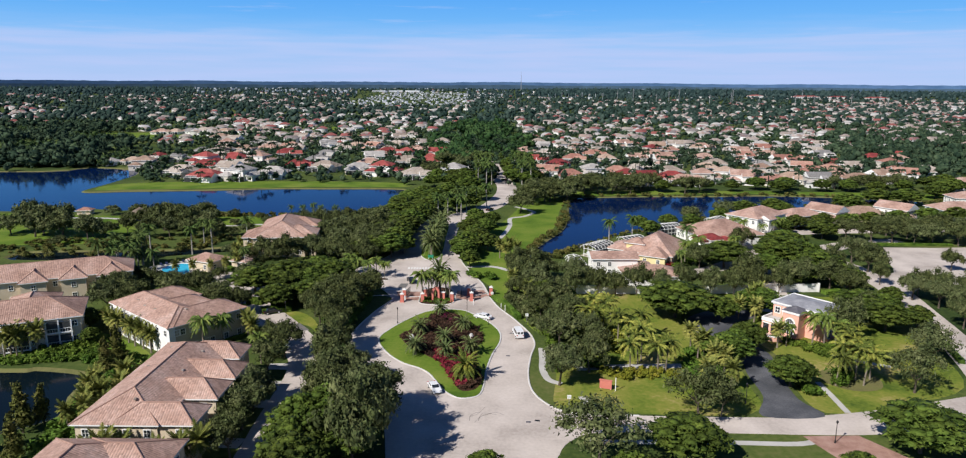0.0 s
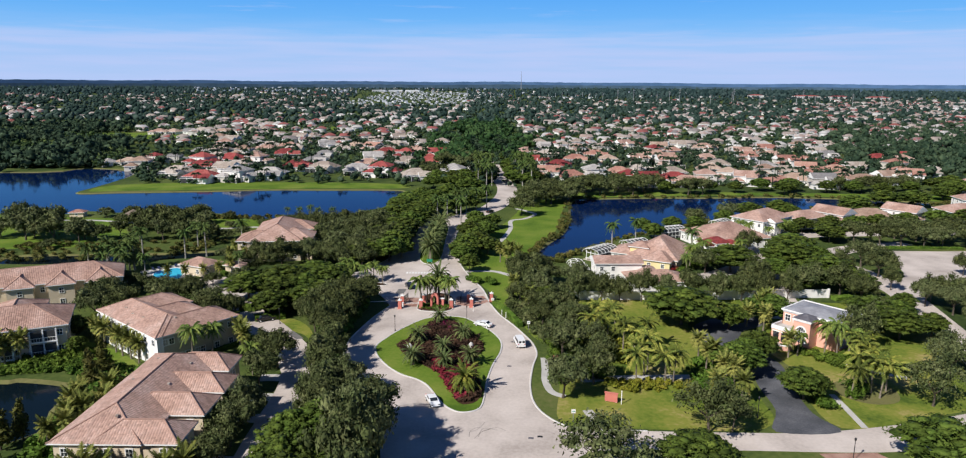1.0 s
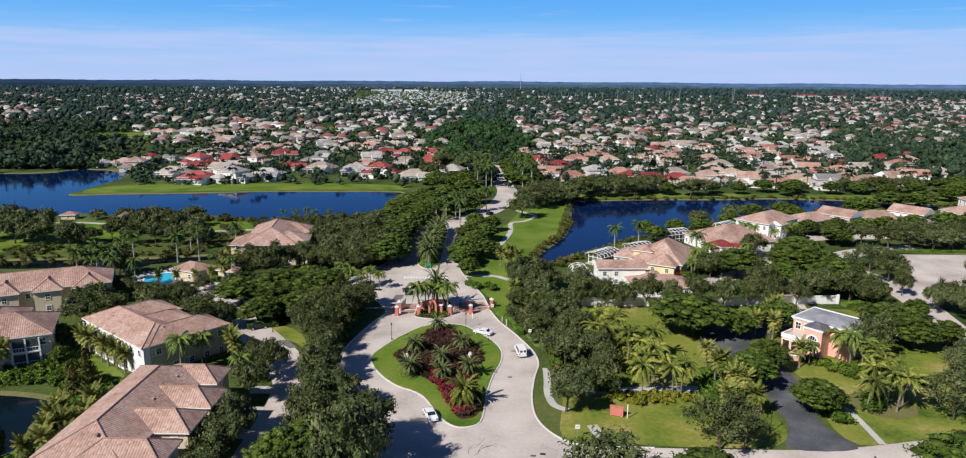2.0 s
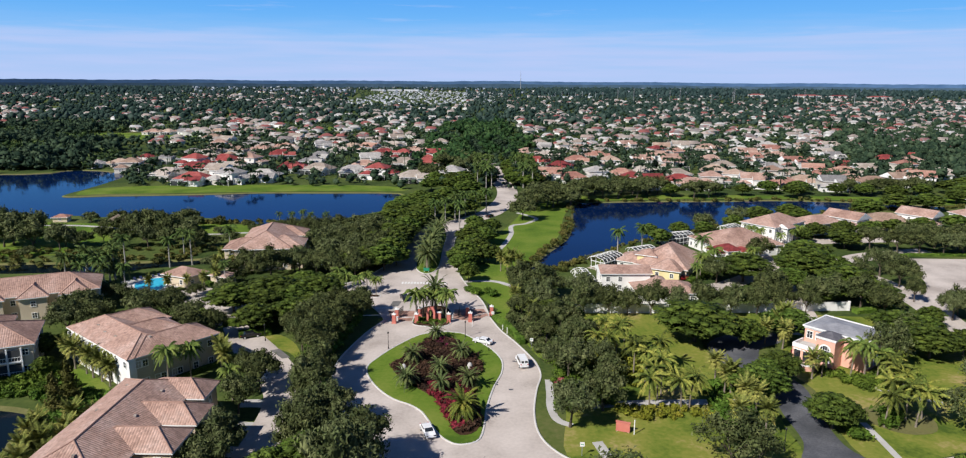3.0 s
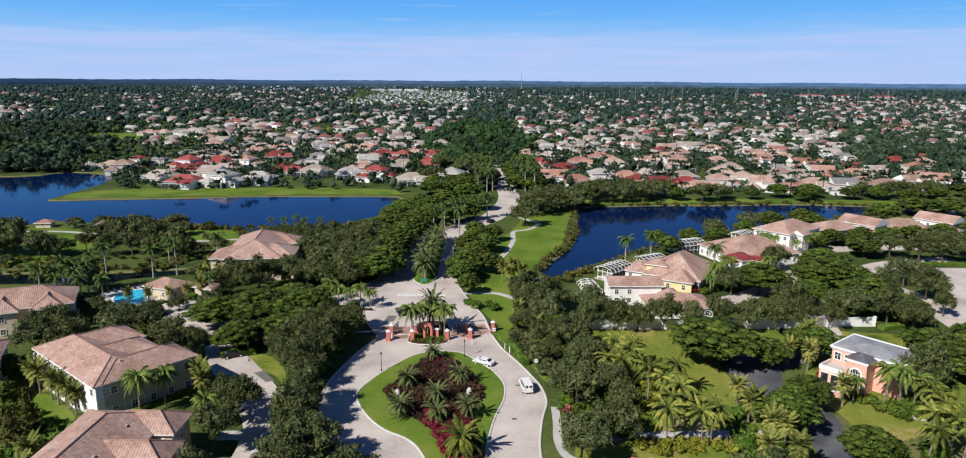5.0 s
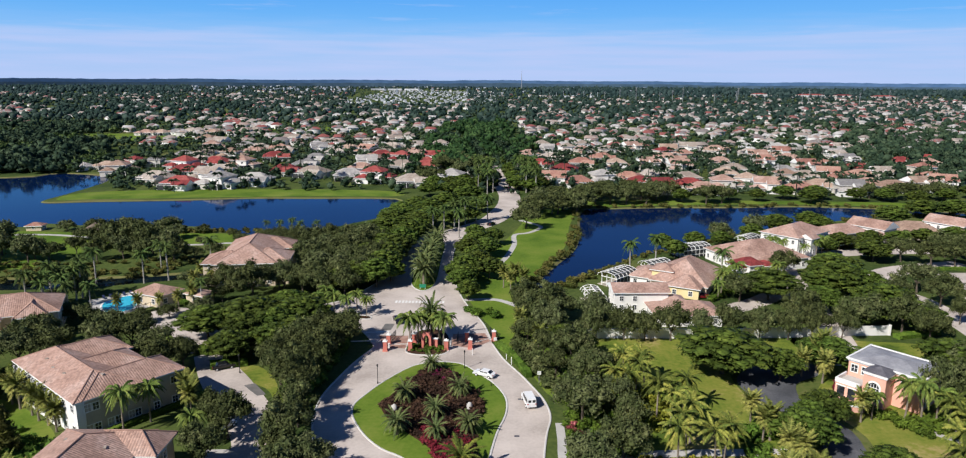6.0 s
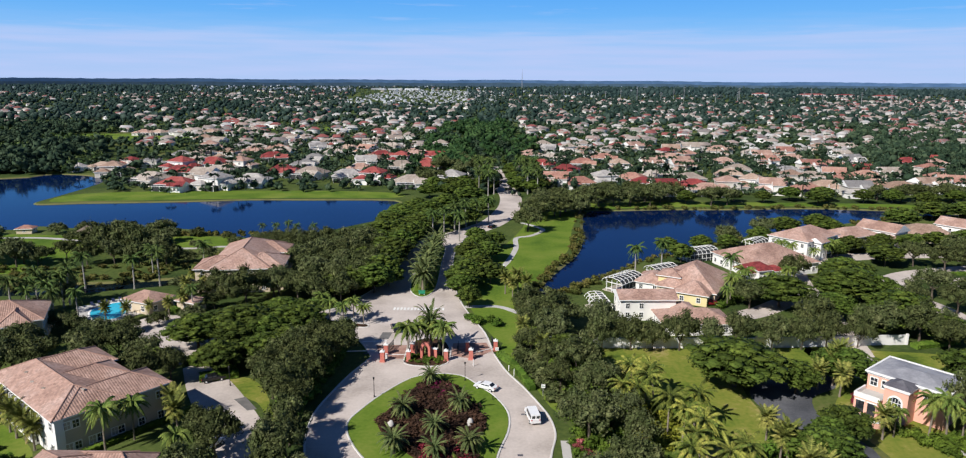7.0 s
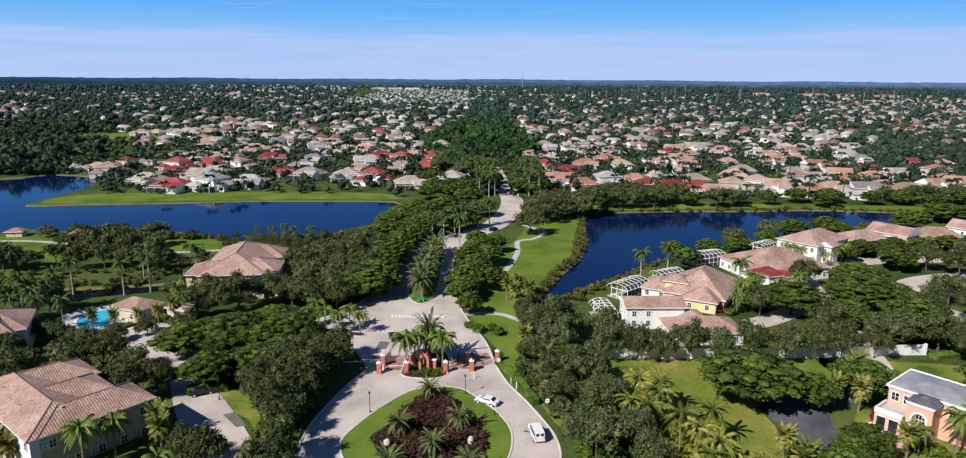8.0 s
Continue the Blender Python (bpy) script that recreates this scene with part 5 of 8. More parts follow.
M_GREEN = material("green_paint", [(0.02, 0.22, 0.12), (0.03, 0.27, 0.15)], 0.6, 1, 5)
sign_board("median_sign", "small green board on the median tip", -18.6, 229.3, 0, 1.8, 0.8, M_GREEN, 0.5)
sign_board("monument_sign", "slanted coral monument sign on the lawn", 24.6, 128.9, -20, 2.4, 1.7, M_CORAL, 0.1)
post(26.4, 128.0, 2.6, M_TRIM, "white post beside the coral sign")


def garden_wall(points, h=2.3):
    ob = thing("garden_wall", "long white stucco garden wall with piers", "wall")
    for (x0, y0), (x1, y1) in zip(points, points[1:]):
        L, a = math.hypot(x1 - x0, y1 - y0), math.atan2(y1 - y0, x1 - x0)
        part("panel", Build().box(((x0 + x1) / 2, (y0 + y1) / 2, h / 2 - 0.1), (L, 0.22, h + 0.2), a).mesh("panel", M_WHITE), ob)
        part("coping", Build().box(((x0 + x1) / 2, (y0 + y1) / 2, h + 0.06), (L, 0.36, 0.1), a).mesh("coping", M_TRIM), ob)
    for x, y in points:
        part("pier", Build().box((x, y, h / 2 + 0.1), (0.5, 0.5, h + 0.5)).mesh("pier", M_WHITE), ob)


garden_wall([(13, 192.2), (20, 191.8)] + [(28 + 8.4 * k, 191.6 + 0.02 * k * k + 0.13 * k) for k in range(5)] + [(70, 192.9), (78.5, 193.7), (87, 194.6), (97.5, 195.2)])


def salmon_house():
    ob = thing("salmon_house", "two-storey salmon house with grey low hip roof and white parapet", "house")
    ob.matrix_basis = pose(79.85, 162.9, 0, 0, 0, 39)
    part("wall", Build().box((0, 0, 3.2), (10, 13.2, 6.8)).mesh("wall", M_PINK), ob)
    part("cornice", Build().box((0, 0, 6.45), (10.3, 13.5, 0.35)).mesh("cornice", M_TRIM), ob, "white cornice band")
    b = Build()
    hip_roof(b, 0, 0, 10.3, 13.4, 6.62, 0.16, over=0.05)
    part("roof", b.mesh("roof", [M_SLATE, M_TRIM]), ob, "grey low hip roof")
    for x, y, sx, sy in ((0, 6.85, 10.9, 0.35), (0, -6.85, 10.9, 0.35), (5.3, 0, 0.35, 13.34), (-5.3, 0, 0.35, 13.34)):
        part("parapet", Build().box((x, y, 6.8), (sx, sy, 0.32)).mesh("parapet", M_TRIM), ob, "white roof parapet")
    part("bay", Build().box((-6.9, 0.15, 3.1), (3.8, 4.0, 6.6)).mesh("bay", M_PINK), ob)
    part("bay_cornice", Build().box((-7.0, 0.15, 6.3), (4.0, 4.3, 0.3)).mesh("bay_cornice", M_TRIM), ob, "white bay cornice")
    b = Build()
    hip_roof(b, -6.6, 0.15, 4.6, 4.2, 6.52, 0.42, over=0.2)
    part("bay_roof", b.mesh("bay_roof", [M_BAYROOF, M_TRIM]), ob, "dark grey hip over the bay")
    # arched window
    at, d = 0.15, -8.8
    def arch(r0, r1, d0, d1):
        g = Build()
        for i in range(12):
            a0, a1 = math.pi * i / 12, math.pi * (i + 1) / 12
            q = [(math.cos(a) * r, 3.9 + math.sin(a) * r) for r, a in ((r0, a0), (r1, a0), (r1, a1), (r0, a1))]
            g.face([(d0, at + u, z) for u, z in q][::-1])
            g.face([(d0, at + q[1][0], q[1][1]), (d1, at + q[1][0], q[1][1]), (d1, at + q[2][0], q[2][1]), (d0, at + q[2][0], q[2][1])])
        for s in (-1, 1):
            g.box(((d0 + d1) / 2, at + s * (r0 + r1) / 2, 2.55), (abs(d1 - d0), max(0.05, r1 - r0), 2.75))
        return g
    part("arch_trim", arch(1.0, 1.3, d - 0.18, d).mesh("arch_trim", M_TRIM), ob, "white arched surround")
    w = part("arched_window", arch(0.0, 1.0, d - 0.06, d).mesh("arched_window", M_GLASS), ob)
    for u in (-0.5, 0, 0.5):
        part("muntin", Build().box((d - 0.1, at + u, 3.0), (0.08, 0.07, 3.3)).mesh("muntin", M_TRIM), w)
    part("muntin", Build().box((d - 0.1, at, 3.9), (0.08, 2.0, 0.08)).mesh("muntin", M_TRIM), w)
    # terrace storey beside the bay
    part("terrace", Build().box((-7.3, 4.6, 1.6), (4.6, 4.3, 3.2)).mesh("terrace", M_PINK), ob)
    part("terrace_parapet", Build().box((-9.5, 4.6, 3.5), (0.3, 4.5, 0.9)).mesh("terrace_parapet", M_TRIM), ob, "white terrace parapet")
    part("terrace_parapet", Build().box((-7.3, 6.7, 3.5), (4.1, 0.3, 0.9)).mesh("terrace_parapet", M_TRIM), ob)
    part("terrace_floor", Build().box((-7.2, 4.5, 3.24), (4.2, 4.0, 0.08)).mesh("terrace_floor", M_WALK), ob)
    for y in (3.6, 5.6):
        # dark panel on the solid terrace stands in for the shaded opening
        part("opening", Build().box((-9.62, y, 1.4), (0.08, 1.4, 2.3)).mesh("opening", M_GLASS), ob, "dark panel painted as a loggia opening")
        part("surround", Build().box((-9.66, y, 2.65), (0.14, 1.8, 0.2)).mesh("surround", M_TRIM), ob)
        window(ob, -5.02, y - 0.2, 5.0, -math.pi / 2, 1.3, 1.6)
    for x in (-3.2, 0, 3.2):
        window(ob, x, -6.62, 4.8, 0, 1.3, 1.6)
        window(ob, x, -6.62, 1.6, 0, 1.5, 1.9)
    for y in (-5.2, -3.6):
        window(ob, -5.02, y, 4.9, -math.pi / 2, 1.1, 1.5)
    # curved garden wall round the court, with a white coping
    ring = [(-11.8 + 2.6 * math.cos(q), 3.6 + 3.4 * math.sin(q)) for q in [math.pi * (0.35 + 1.15 * i / 14) for i in range(15)]]
    for name, w, z0, z1, mat, label in (("court_wall", 0.3, -0.1, 1.1, M_PINK, "curved pink court wall"), ("court_coping", 0.5, 1.1, 1.24, M_TRIM, "white court coping")):
        g = Build()
        left, right = sides_of(ring, w)
        for i in range(len(ring) - 1):
            l0, l1, r0, r1 = left[i], left[i + 1], right[i], right[i + 1]
            g.face([(*l0, z1), (*r0, z1), (*r1, z1), (*l1, z1)])
            g.face([(*r0, z0), (*r1, z0), (*r1, z1), (*r0, z1)])
            g.face([(*l1, z0), (*l0, z0), (*l0, z1), (*l1, z1)])
        part(name, g.mesh(name, mat), ob, label)
    part("entry_wall", Build().box((-1, -9.2, 0.55), (9, 0.4, 1.3)).mesh("entry_wall", M_CORAL), ob, "low coral garden wall")
    part("awning", Build().box((0.2, -7.6, 2.75), (2.6, 1.8, 0.25)).mesh("awning", M_NAVY), ob, "navy blue awning")


M_BAYROOF = material("dark_slate", [(0.07, 0.065, 0.075), (0.11, 0.105, 0.12), (0.15, 0.145, 0.155)], 0.75, 0.6, 5, 0.3, 6)
M_NAVY = material("navy_canvas", [(0.012, 0.02, 0.06), (0.02, 0.03, 0.08)], 0.8, 1, 6)
salmon_house()

# pool terrace
slab("pool_deck", [(-109, 216), (-101, 205), (-93.5, 206), (-84, 219), (-90, 228), (-97, 228)], 0.12, M_WALK, 0.3, "pale concrete pool deck", "deck")
POOL = smooth_line([(-104, 214.5), (-100.5, 220.5), (-96.5, 219), (-93.4, 211), (-95, 206.9), (-99.5, 206.8)], True, 3)
slab("swimming_pool", POOL, 0.135, M_POOL, 0.2, "bright turquoise swimming pool", "pool")
kerb("pool_coping", POOL, True, 0.5, 0.05, 0.19, M_TRIM, "white coping round the pool")


def lounger(x, y, turn):
    ob = thing("sun_lounger", "dark blue sun lounger on the pool deck", "lounger", "pool loungers")
    ob.matrix_basis = pose(x, y, 0.12, 0, 0, turn)
    part("seat", Build().box((0, 0, 0.35), (0.7, 1.3, 0.1)).mesh("seat", M_NAVY), ob)
    b = Build()
    b.face([(-0.35, 0.65, 0.35), (0.35, 0.65, 0.35), (0.35, 1.15, 0.8), (-0.35, 1.15, 0.8)])
    b.face([(-0.35, 1.2, 0.72), (0.35, 1.2, 0.72), (0.35, 0.7, 0.27), (-0.35, 0.7, 0.27)])
    part("backrest", b.mesh("backrest", M_NAVY), ob)
    for u in (-0.3, 0.3):
        for v in (-0.6, 0.6):
            part("leg", Build().box((u, v, 0.15), (0.06, 0.06, 0.32)).mesh("leg", M_TRIM), ob)


for k in range(9):
    lounger(-105.5 + k * 1.35, 217.6 + k * 1.05, 35)


def fence(points, h=1.4):
    ob = thing("pool_fence", "dark metal fence round the pool deck", "fence")
    for (x0, y0), (x1, y1) in zip(points, points[1:]):
        L, a = math.hypot(x1 - x0, y1 - y0), math.atan2(y1 - y0, x1 - x0)
        for z in (0.2, h):
            part("rail", Build().box(((x0 + x1) / 2, (y0 + y1) / 2, z), (L, 0.06, 0.06), a).mesh("rail", M_DARK), ob)
        n = int(L / 0.9)
        for k in range(n):
            part("post", Build().box((x0 + (x1 - x0) * k / n, y0 + (y1 - y0) * k / n, h / 2), (0.06, 0.06, h)).mesh("post", M_DARK), ob)


fence([(-101.3, 204.6), (-93.2, 205.4), (-84.8, 217)])


def cage(x, y, turn, L, W, H):
    """A screened pool cage: white beams with a raised, sloping crown."""
    ob = thing("pool_cage", "white-framed screened pool enclosure", "pool enclosure", "pool cages")
    ob.matrix_basis = pose(x, y, 0, 0, 0, turn)
    t, n = 0.17, max(3, int(L / 1.7))
    for k in range(n + 1):
        u = -L / 2 + L * k / n
        b = Build()
        pts = [(u, -W / 2, 0), (u, -W / 2, H)] + [(u, -W / 2 * math.cos(q), H + 1.5 * math.sin(q)) for q in (0.5, 1.0, 1.57, 2.1, 2.7)] + [(u, W / 2, H)]
        b.tube(pts, [t / 2] * 8, 4)
        part("rib", b.mesh("rib", M_TRIM), ob)
    for y0, z in ((-W / 2, H), (-W / 2, 1.0), (-W / 2 * math.cos(0.8), H + 1.5 * math.sin(0.8)), (0, H + 1.5), (W / 2 * math.cos(0.8), H + 1.5 * math.sin(0.8))):
        part("beam", Build().box((0, y0, z), (L, t, t)).mesh("beam", M_TRIM), ob)
    for s in (-1, 1):
        for z in (1.0, H):
            part("beam", Build().box((s * L / 2, -W * 0.1, z), (t, W * 0.8, t)).mesh("beam", M_TRIM), ob)
        for v in (-0.25, 0.0, 0.25):
            part("rib", Build().box((s * L / 2, v * W, H / 2 + 0.4), (t, t, H + 0.8)).mesh("rib", M_TRIM), ob)
    for y0, z0, y1, z1 in ((-W / 2, 0.1, -W / 2, H), (-W / 2, H, -W * 0.35, H + 1.02), (-W * 0.35, H + 1.02, 0, H + 1.42)):
        g = Build()
        g.face([(-L / 2, y0, z0 - 0.06), (L / 2, y0, z0 - 0.06), (L / 2, y1, z1 - 0.06), (-L / 2, y1, z1 - 0.06)])
        part("screen", g.mesh("screen", M_SCREEN), ob, "dark insect screen")
    part("deck", Build().box((0, 0, 0.06), (L - 0.2, W - 0.2, 0.16)).mesh("deck", M_TAUPE), ob)
    # shade under the cage is put into the pool's navy colour
    part("pool", Build().box((0, -0.5, 0.16), (L * 0.55, W * 0.45, 0.06)).mesh("pool", M_NAVY), ob, "pool painted navy for cage shade")


for c in ((39.5, 237.4, 45, 11, 7, 2.9), (29.4, 218.4, 96, 8, 5.6, 2.4), (53.6, 249.6, 30, 9, 6, 2.6), (71.6, 272.4, 24, 12, 7, 2.6), (97.4, 287.6, 40, 10, 6, 2.6)):
    cage(*c)

# gazebo and shelter by the lake
def gazebo(x, y, r, h):
    ob = thing("gazebo", "thatched grey-brown lakeside gazebo", "gazebo")
    ob.location = (x, y, 0)
    for k in range(6):
        a = math.pi * k / 3
        part("post", Build().box((math.cos(a) * r * 0.8, math.sin(a) * r * 0.8, h / 2), (0.2, 0.2, h)).mesh("post", M_BARK), ob)
    b = Build()
    b.tube([(0, 0, h - 0.3), (0, 0, h + 1.2), (0, 0, h + 2.6)], [r * 1.15, r * 0.6, 0.12], 12)
    part("roof", b.mesh("roof", M_THATCH), ob, "thatched conical roof")


M_THATCH = material("brown_thatch", [(0.1, 0.075, 0.055), (0.16, 0.125, 0.095), (0.22, 0.18, 0.14)], 0.95, 0.6, 5, 0.6, 9)
gazebo(-151, 295.4, 4.6, 2.4)
house("park_shelter", "low open shelter with a clay tile roof", "shelter", -180, 304, 8, [(0, 0, 5.6, 4.2, 1.9, 0.42, False)], M_CREAM, M_TILE_CORAL)
house("pump_house", "small white waterside hut", "hut", -60, 293, 10, [(0, 0, 6, 4, 2.6, 0.3, False)], M_WHITE, M_TILE_GREY)

# cars
def car(name, label, x, y, turn, paint, kind="sedan"):
    ob = thing(name, label, "van" if kind == "van" else "car", "vehicles")
    ob.matrix_basis = pose(x, y, 0.04, 0, 0, turn)
    if kind == "van":
        L, W, prof = 5.2, 1.95, [(-2.55, 0.45), (-2.6, 1.2), (-2.45, 2.05), (0.9, 2.1), (1.6, 1.35), (2.5, 1.15), (2.62, 0.5)]
        glass = [(-2.3, 1.3, -1.0, 1.85), (-0.9, 1.3, 0.7, 1.85)]
    else:
        L, W, prof = 4.7, 1.82, [(-2.3, 0.4), (-2.35, 0.85), (-1.75, 1.0), (-1.1, 1.4), (0.5, 1.42), (1.25, 1.0), (2.2, 0.82), (2.35, 0.45)]
        glass = [(-1.15, 1.02, -0.3, 1.33), (-0.2, 1.02, 0.55, 1.33)]
    b = Build()
    def ring(k):
        return [(px, (W / 2 - (0.16 if pz > 1.1 else 0.0) - (0.06 if pz < 0.6 else 0)) * k, pz) for px, pz in prof]
    l, r = ring(1), ring(-1)
    for i in range(len(prof) - 1):
        b.face([r[i], l[i], l[i + 1], r[i + 1]])
    b.face(l), b.face(r[::-1])
    b.face([l[-1], l[0], r[0], r[-1]])
    part("body", b.mesh("body", paint), ob)
    for s in (-1, 1):
        for x0, z0, x1, z1 in glass:
            part("side_window", Build().box(((x0 + x1) / 2, s * (W / 2 - 0.09), (z0 + z1) / 2), (x1 - x0, 0.1, z1 - z0)).mesh("side_window", M_GLASS), ob)
        for wx in (-L * 0.31, L * 0.31):
            wob = part("wheel", Build().tube([(wx, s * (W / 2 - 0.22), 0.33), (wx, s * (W / 2 + 0.01), 0.33)], [0.33, 0.33], 14).mesh("wheel", M_TYRE), ob)
            part("rim", Build().tube([(wx, s * (W / 2), 0.33), (wx, s * (W / 2 + 0.03), 0.33)], [0.2, 0.18], 10).mesh("rim", M_TRIM), wob)
        part("tail_light", Build().box((-L / 2 + 0.03, s * W * 0.38, 0.85 if kind != "van" else 1.1), (0.1, 0.28, 0.16)).mesh("tail_light", M_REDLENS), ob)
        part("headlight", Build().box((L / 2 - 0.06, s * W * 0.36, 0.72), (0.12, 0.34, 0.14)).mesh("headlight", M_GLASS), ob)
    def pane(name, i, lo, hi, w, lift=0.02):
        (x0, z0), (x1, z1) = prof[i], prof[i + 1]
        nx, nz = -(z1 - z0), (x1 - x0)
        q = math.hypot(nx, nz)
        nx, nz = nx / q * lift, nz / q * lift
        p0 = (x0 + (x1 - x0) * lo + nx, z0 + (z1 - z0) * lo + nz)
        p1 = (x0 + (x1 - x0) * hi + nx, z0 + (z1 - z0) * hi + nz)
        g = Build()
        g.face([(p0[0], -w, p0[1]), (p0[0], w, p0[1]), (p1[0], w, p1[1]), (p1[0], -w, p1[1])])
        part(name, g.mesh(name, M_GLASS), ob)
    if kind == "van":
        pane("windscreen", 3, 0.12, 0.95, 0.76)
        for s in (-1, 1):
            g = Build().box((-2.52, s * 0.4, 1.58), (0.1, 0.55, 0.55))
            part("rear_window", g.mesh("rear_window", M_GLASS), ob)
    else:
        pane("windscreen", 4, 0.08, 0.95, 0.7)
        pane("rear_window", 2, 0.08, 0.95, 0.68)
    return ob


car("van", "white delivery van on the entrance road", 8.3, 157.5, 100, M_CARWHITE, "van")
car("car", "white saloon car beside the island", -0.2, 169.6, 152, M_CARWHITE)
car("car", "white saloon car rounding the island", -9.4, 127.6, -70, M_CARWHITE)
car("car", "black saloon car before the gates", -22.2, 201.5, -70, M_CARBLACK)
car("car", "dark red car on a villa driveway", 60.6, 222.8, 8, M_CARRED)
car("car", "dark car parked by the hedge", -55.2, 172.2, 30, M_CARBLACK)
car("car", "white car on the apartment street", -45.6, 146.8, 60, M_CARWHITE)
car("car", "black car on the far road", 1.6, 319.5, 60, M_CARBLACK)
car("car", "dark car on the far road", 12.0, 418, 90, M_CARBLACK)
car("car", "white car at the apartment house", -55, 236, 20, M_CARWHITE)

# sealed cracks and drain covers on the road
for pts in ([(-2.2, 116.6), (-0.6, 117.9), (0.6, 120.4)], [(-1.2, 114.5), (0.1, 117.0), (1.6, 117.9)], [(0.1, 117), (2.6, 118.4), (4.2, 117.4)]):
    ribbon("tar_seam", pts, 0.14, 0.046, M_TYREMARK, "faint tar seam on the road", "road repair", 0.02)
for x, y in ((9.0, 159.8), (9.6, 115.2), (-27.5, 186.8)):
    slab("drain_cover", [(x, y), (x + 0.9, y - 0.1), (x + 1.0, y + 0.5), (x + 0.1, y + 0.6)], 0.047, M_DARK, 0.03, "dark iron drain cover", "drain")

# markings and paved bands
slab("paver_band", [(-23.2, 184.2), (-18.2, 184.2), (-18.4, 192), (-25.5, 192)], 0.05, M_PAVER, 0.05, "reddish brick paving at the gates", "paving")
slab("paver_band", [(-7.9, 186), (-2.6, 184.4), (1.0, 189), (-0.2, 194), (-7.9, 193.4)], 0.05, M_PAVER, 0.05, "reddish brick paving at the gates", "paving")
slab("road_patch", [(-25.2, 200.1), (-22.8, 200.1), (-23.2, 195.7), (-25.6, 195.7)], 0.042, M_PATCH, 0.03, "dark repaired road patch", "patch")
for k in range(15):
    x = -25 + k * 0.92
    slab("crossing_stripe", [(x, 216.5), (x + 0.58, 216.5), (x + 0.58, 218.5), (x, 218.5)], 0.042, M_PAINT, 0.02, "white worn crossing stripe", "road marking")
slab("stop_line", [(-29, 193.7), (-23.4, 194.3), (-23.4, 194.9), (-29, 194.3)], 0.042, M_PAINT, 0.02, "white worn stop line", "road marking")
slab("paver_band", [(55.8, 110.8), (65.5, 111.2), (70, 104), (72, 96), (61, 96)], 0.048, M_PAVER, 0.1, "reddish brick paved apron", "paving")
ribbon("pavement", [(18, 108.2), (41, 108.4), (54, 108.2), (58.5, 110)], 1.4, 0.03, M_WALK, "pale concrete pavement beside the street", "pavement")
ribbon("pavement", [(19.6, 125.4), (20.4, 121.5), (21.0, 118)], 1.9, 0.03, M_WALK, "pale concrete garden path", "path")
ribbon("pavement", [(13.4, 150), (13.2, 144), (12.8, 138), (13.6, 133), (16, 131)], 1.5, 0.03, M_WALK, "pale concrete pavement beside the road", "pavement")
ribbon("pavement", [(68.6, 133), (68.4, 127), (68.0, 119.6)], 1.2, 0.03, M_WALK, "narrow concrete garden path", "path")
ribbon("pavement", [(20, 138.5), (30, 140), (42, 140.6), (55, 141)], 2.2, 0.02, M_WALK, "pale concrete path through the palms", "path")
ribbon("pavement", [(76, 152), (80, 146), (88, 141)], 1.4, 0.03, M_WALK, "concrete path by the salmon house", "path")
ribbon("pavement", [(-8.5, 218.9), (-2, 220), (3.5, 219.6), (9, 214)], 1.9, 0.03, M_WALK, "pale concrete path by the lake", "path")
ribbon("pavement", [(3, 255), (6.5, 266), (10, 285), (10.7, 301), (16.6, 305.5), (22.2, 316), (18.5, 324), (14, 330)], 1.9, 0.03, M_WALK, "winding concrete path by the lake", "path")
ribbon("pavement", [(-190, 294), (-170, 295.5), (-150, 291), (-130, 285), (-109, 281), (-96, 284), (-80, 284)], 2.2, 0.03, M_WALK, "pale cart path through the park", "path")
slab("mulch_bed", smooth_line([(70, 133), (74, 129), (80, 130), (82, 136), (77, 140), (71, 138)], True), 0.05, M_SAND, 0.2, "bare brown ground under the palms", "ground")
slab("lawn", smooth_line([(14, 121), (22, 119), (50, 119), (54, 132), (55.5, 148), (51, 162), (52, 174), (60, 181), (72, 182), (73, 193), (30, 194.5), (23, 182), (23, 160), (15.5, 152), (15.5, 136)], True), 0.008, M_LAWN, 0.1, "sunny yellow-green lawn", "lawn")
slab("lawn", smooth_line([(64, 119.5), (80, 123), (97, 131), (104, 150), (111, 175), (104, 188), (90, 191), (73, 192.5), (72.5, 182), (71, 172), (64, 160), (66, 146), (63, 132)], True), 0.008, M_LAWN, 0.1, "sunny yellow-green lawn", "lawn")
slab("lawn", smooth_line([(3.5, 194), (8, 205), (9, 218), (12, 232), (19, 256), (27, 277), (31, 296), (34, 318), (40, 355), (20, 350), (14, 320), (6, 290), (-4, 270), (-8, 240), (-3.5, 214)], True), 0.008, M_TURF, 0.1, "mown green lake lawn", "lawn")
slab("lawn", smooth_line([(-225, 300), (-180, 301), (-140, 298), (-112, 300), (-92, 298), (-86, 287), (-98, 281), (-114, 282), (-128, 280), (-140, 272), (-141, 256), (-150, 247), (-225, 246)], True), 0.008, M_TURF, 0.1, "mown green park lawn", "lawn")
slab("lawn", smooth_line([(-214, 372), (-197, 374), (-148, 381), (-90, 388), (-48, 390), (-50, 405), (-100, 410), (-180, 404), (-214, 392)], True), 0.008, M_TURF, 0.1, "mown green lakeside lawn", "lawn")
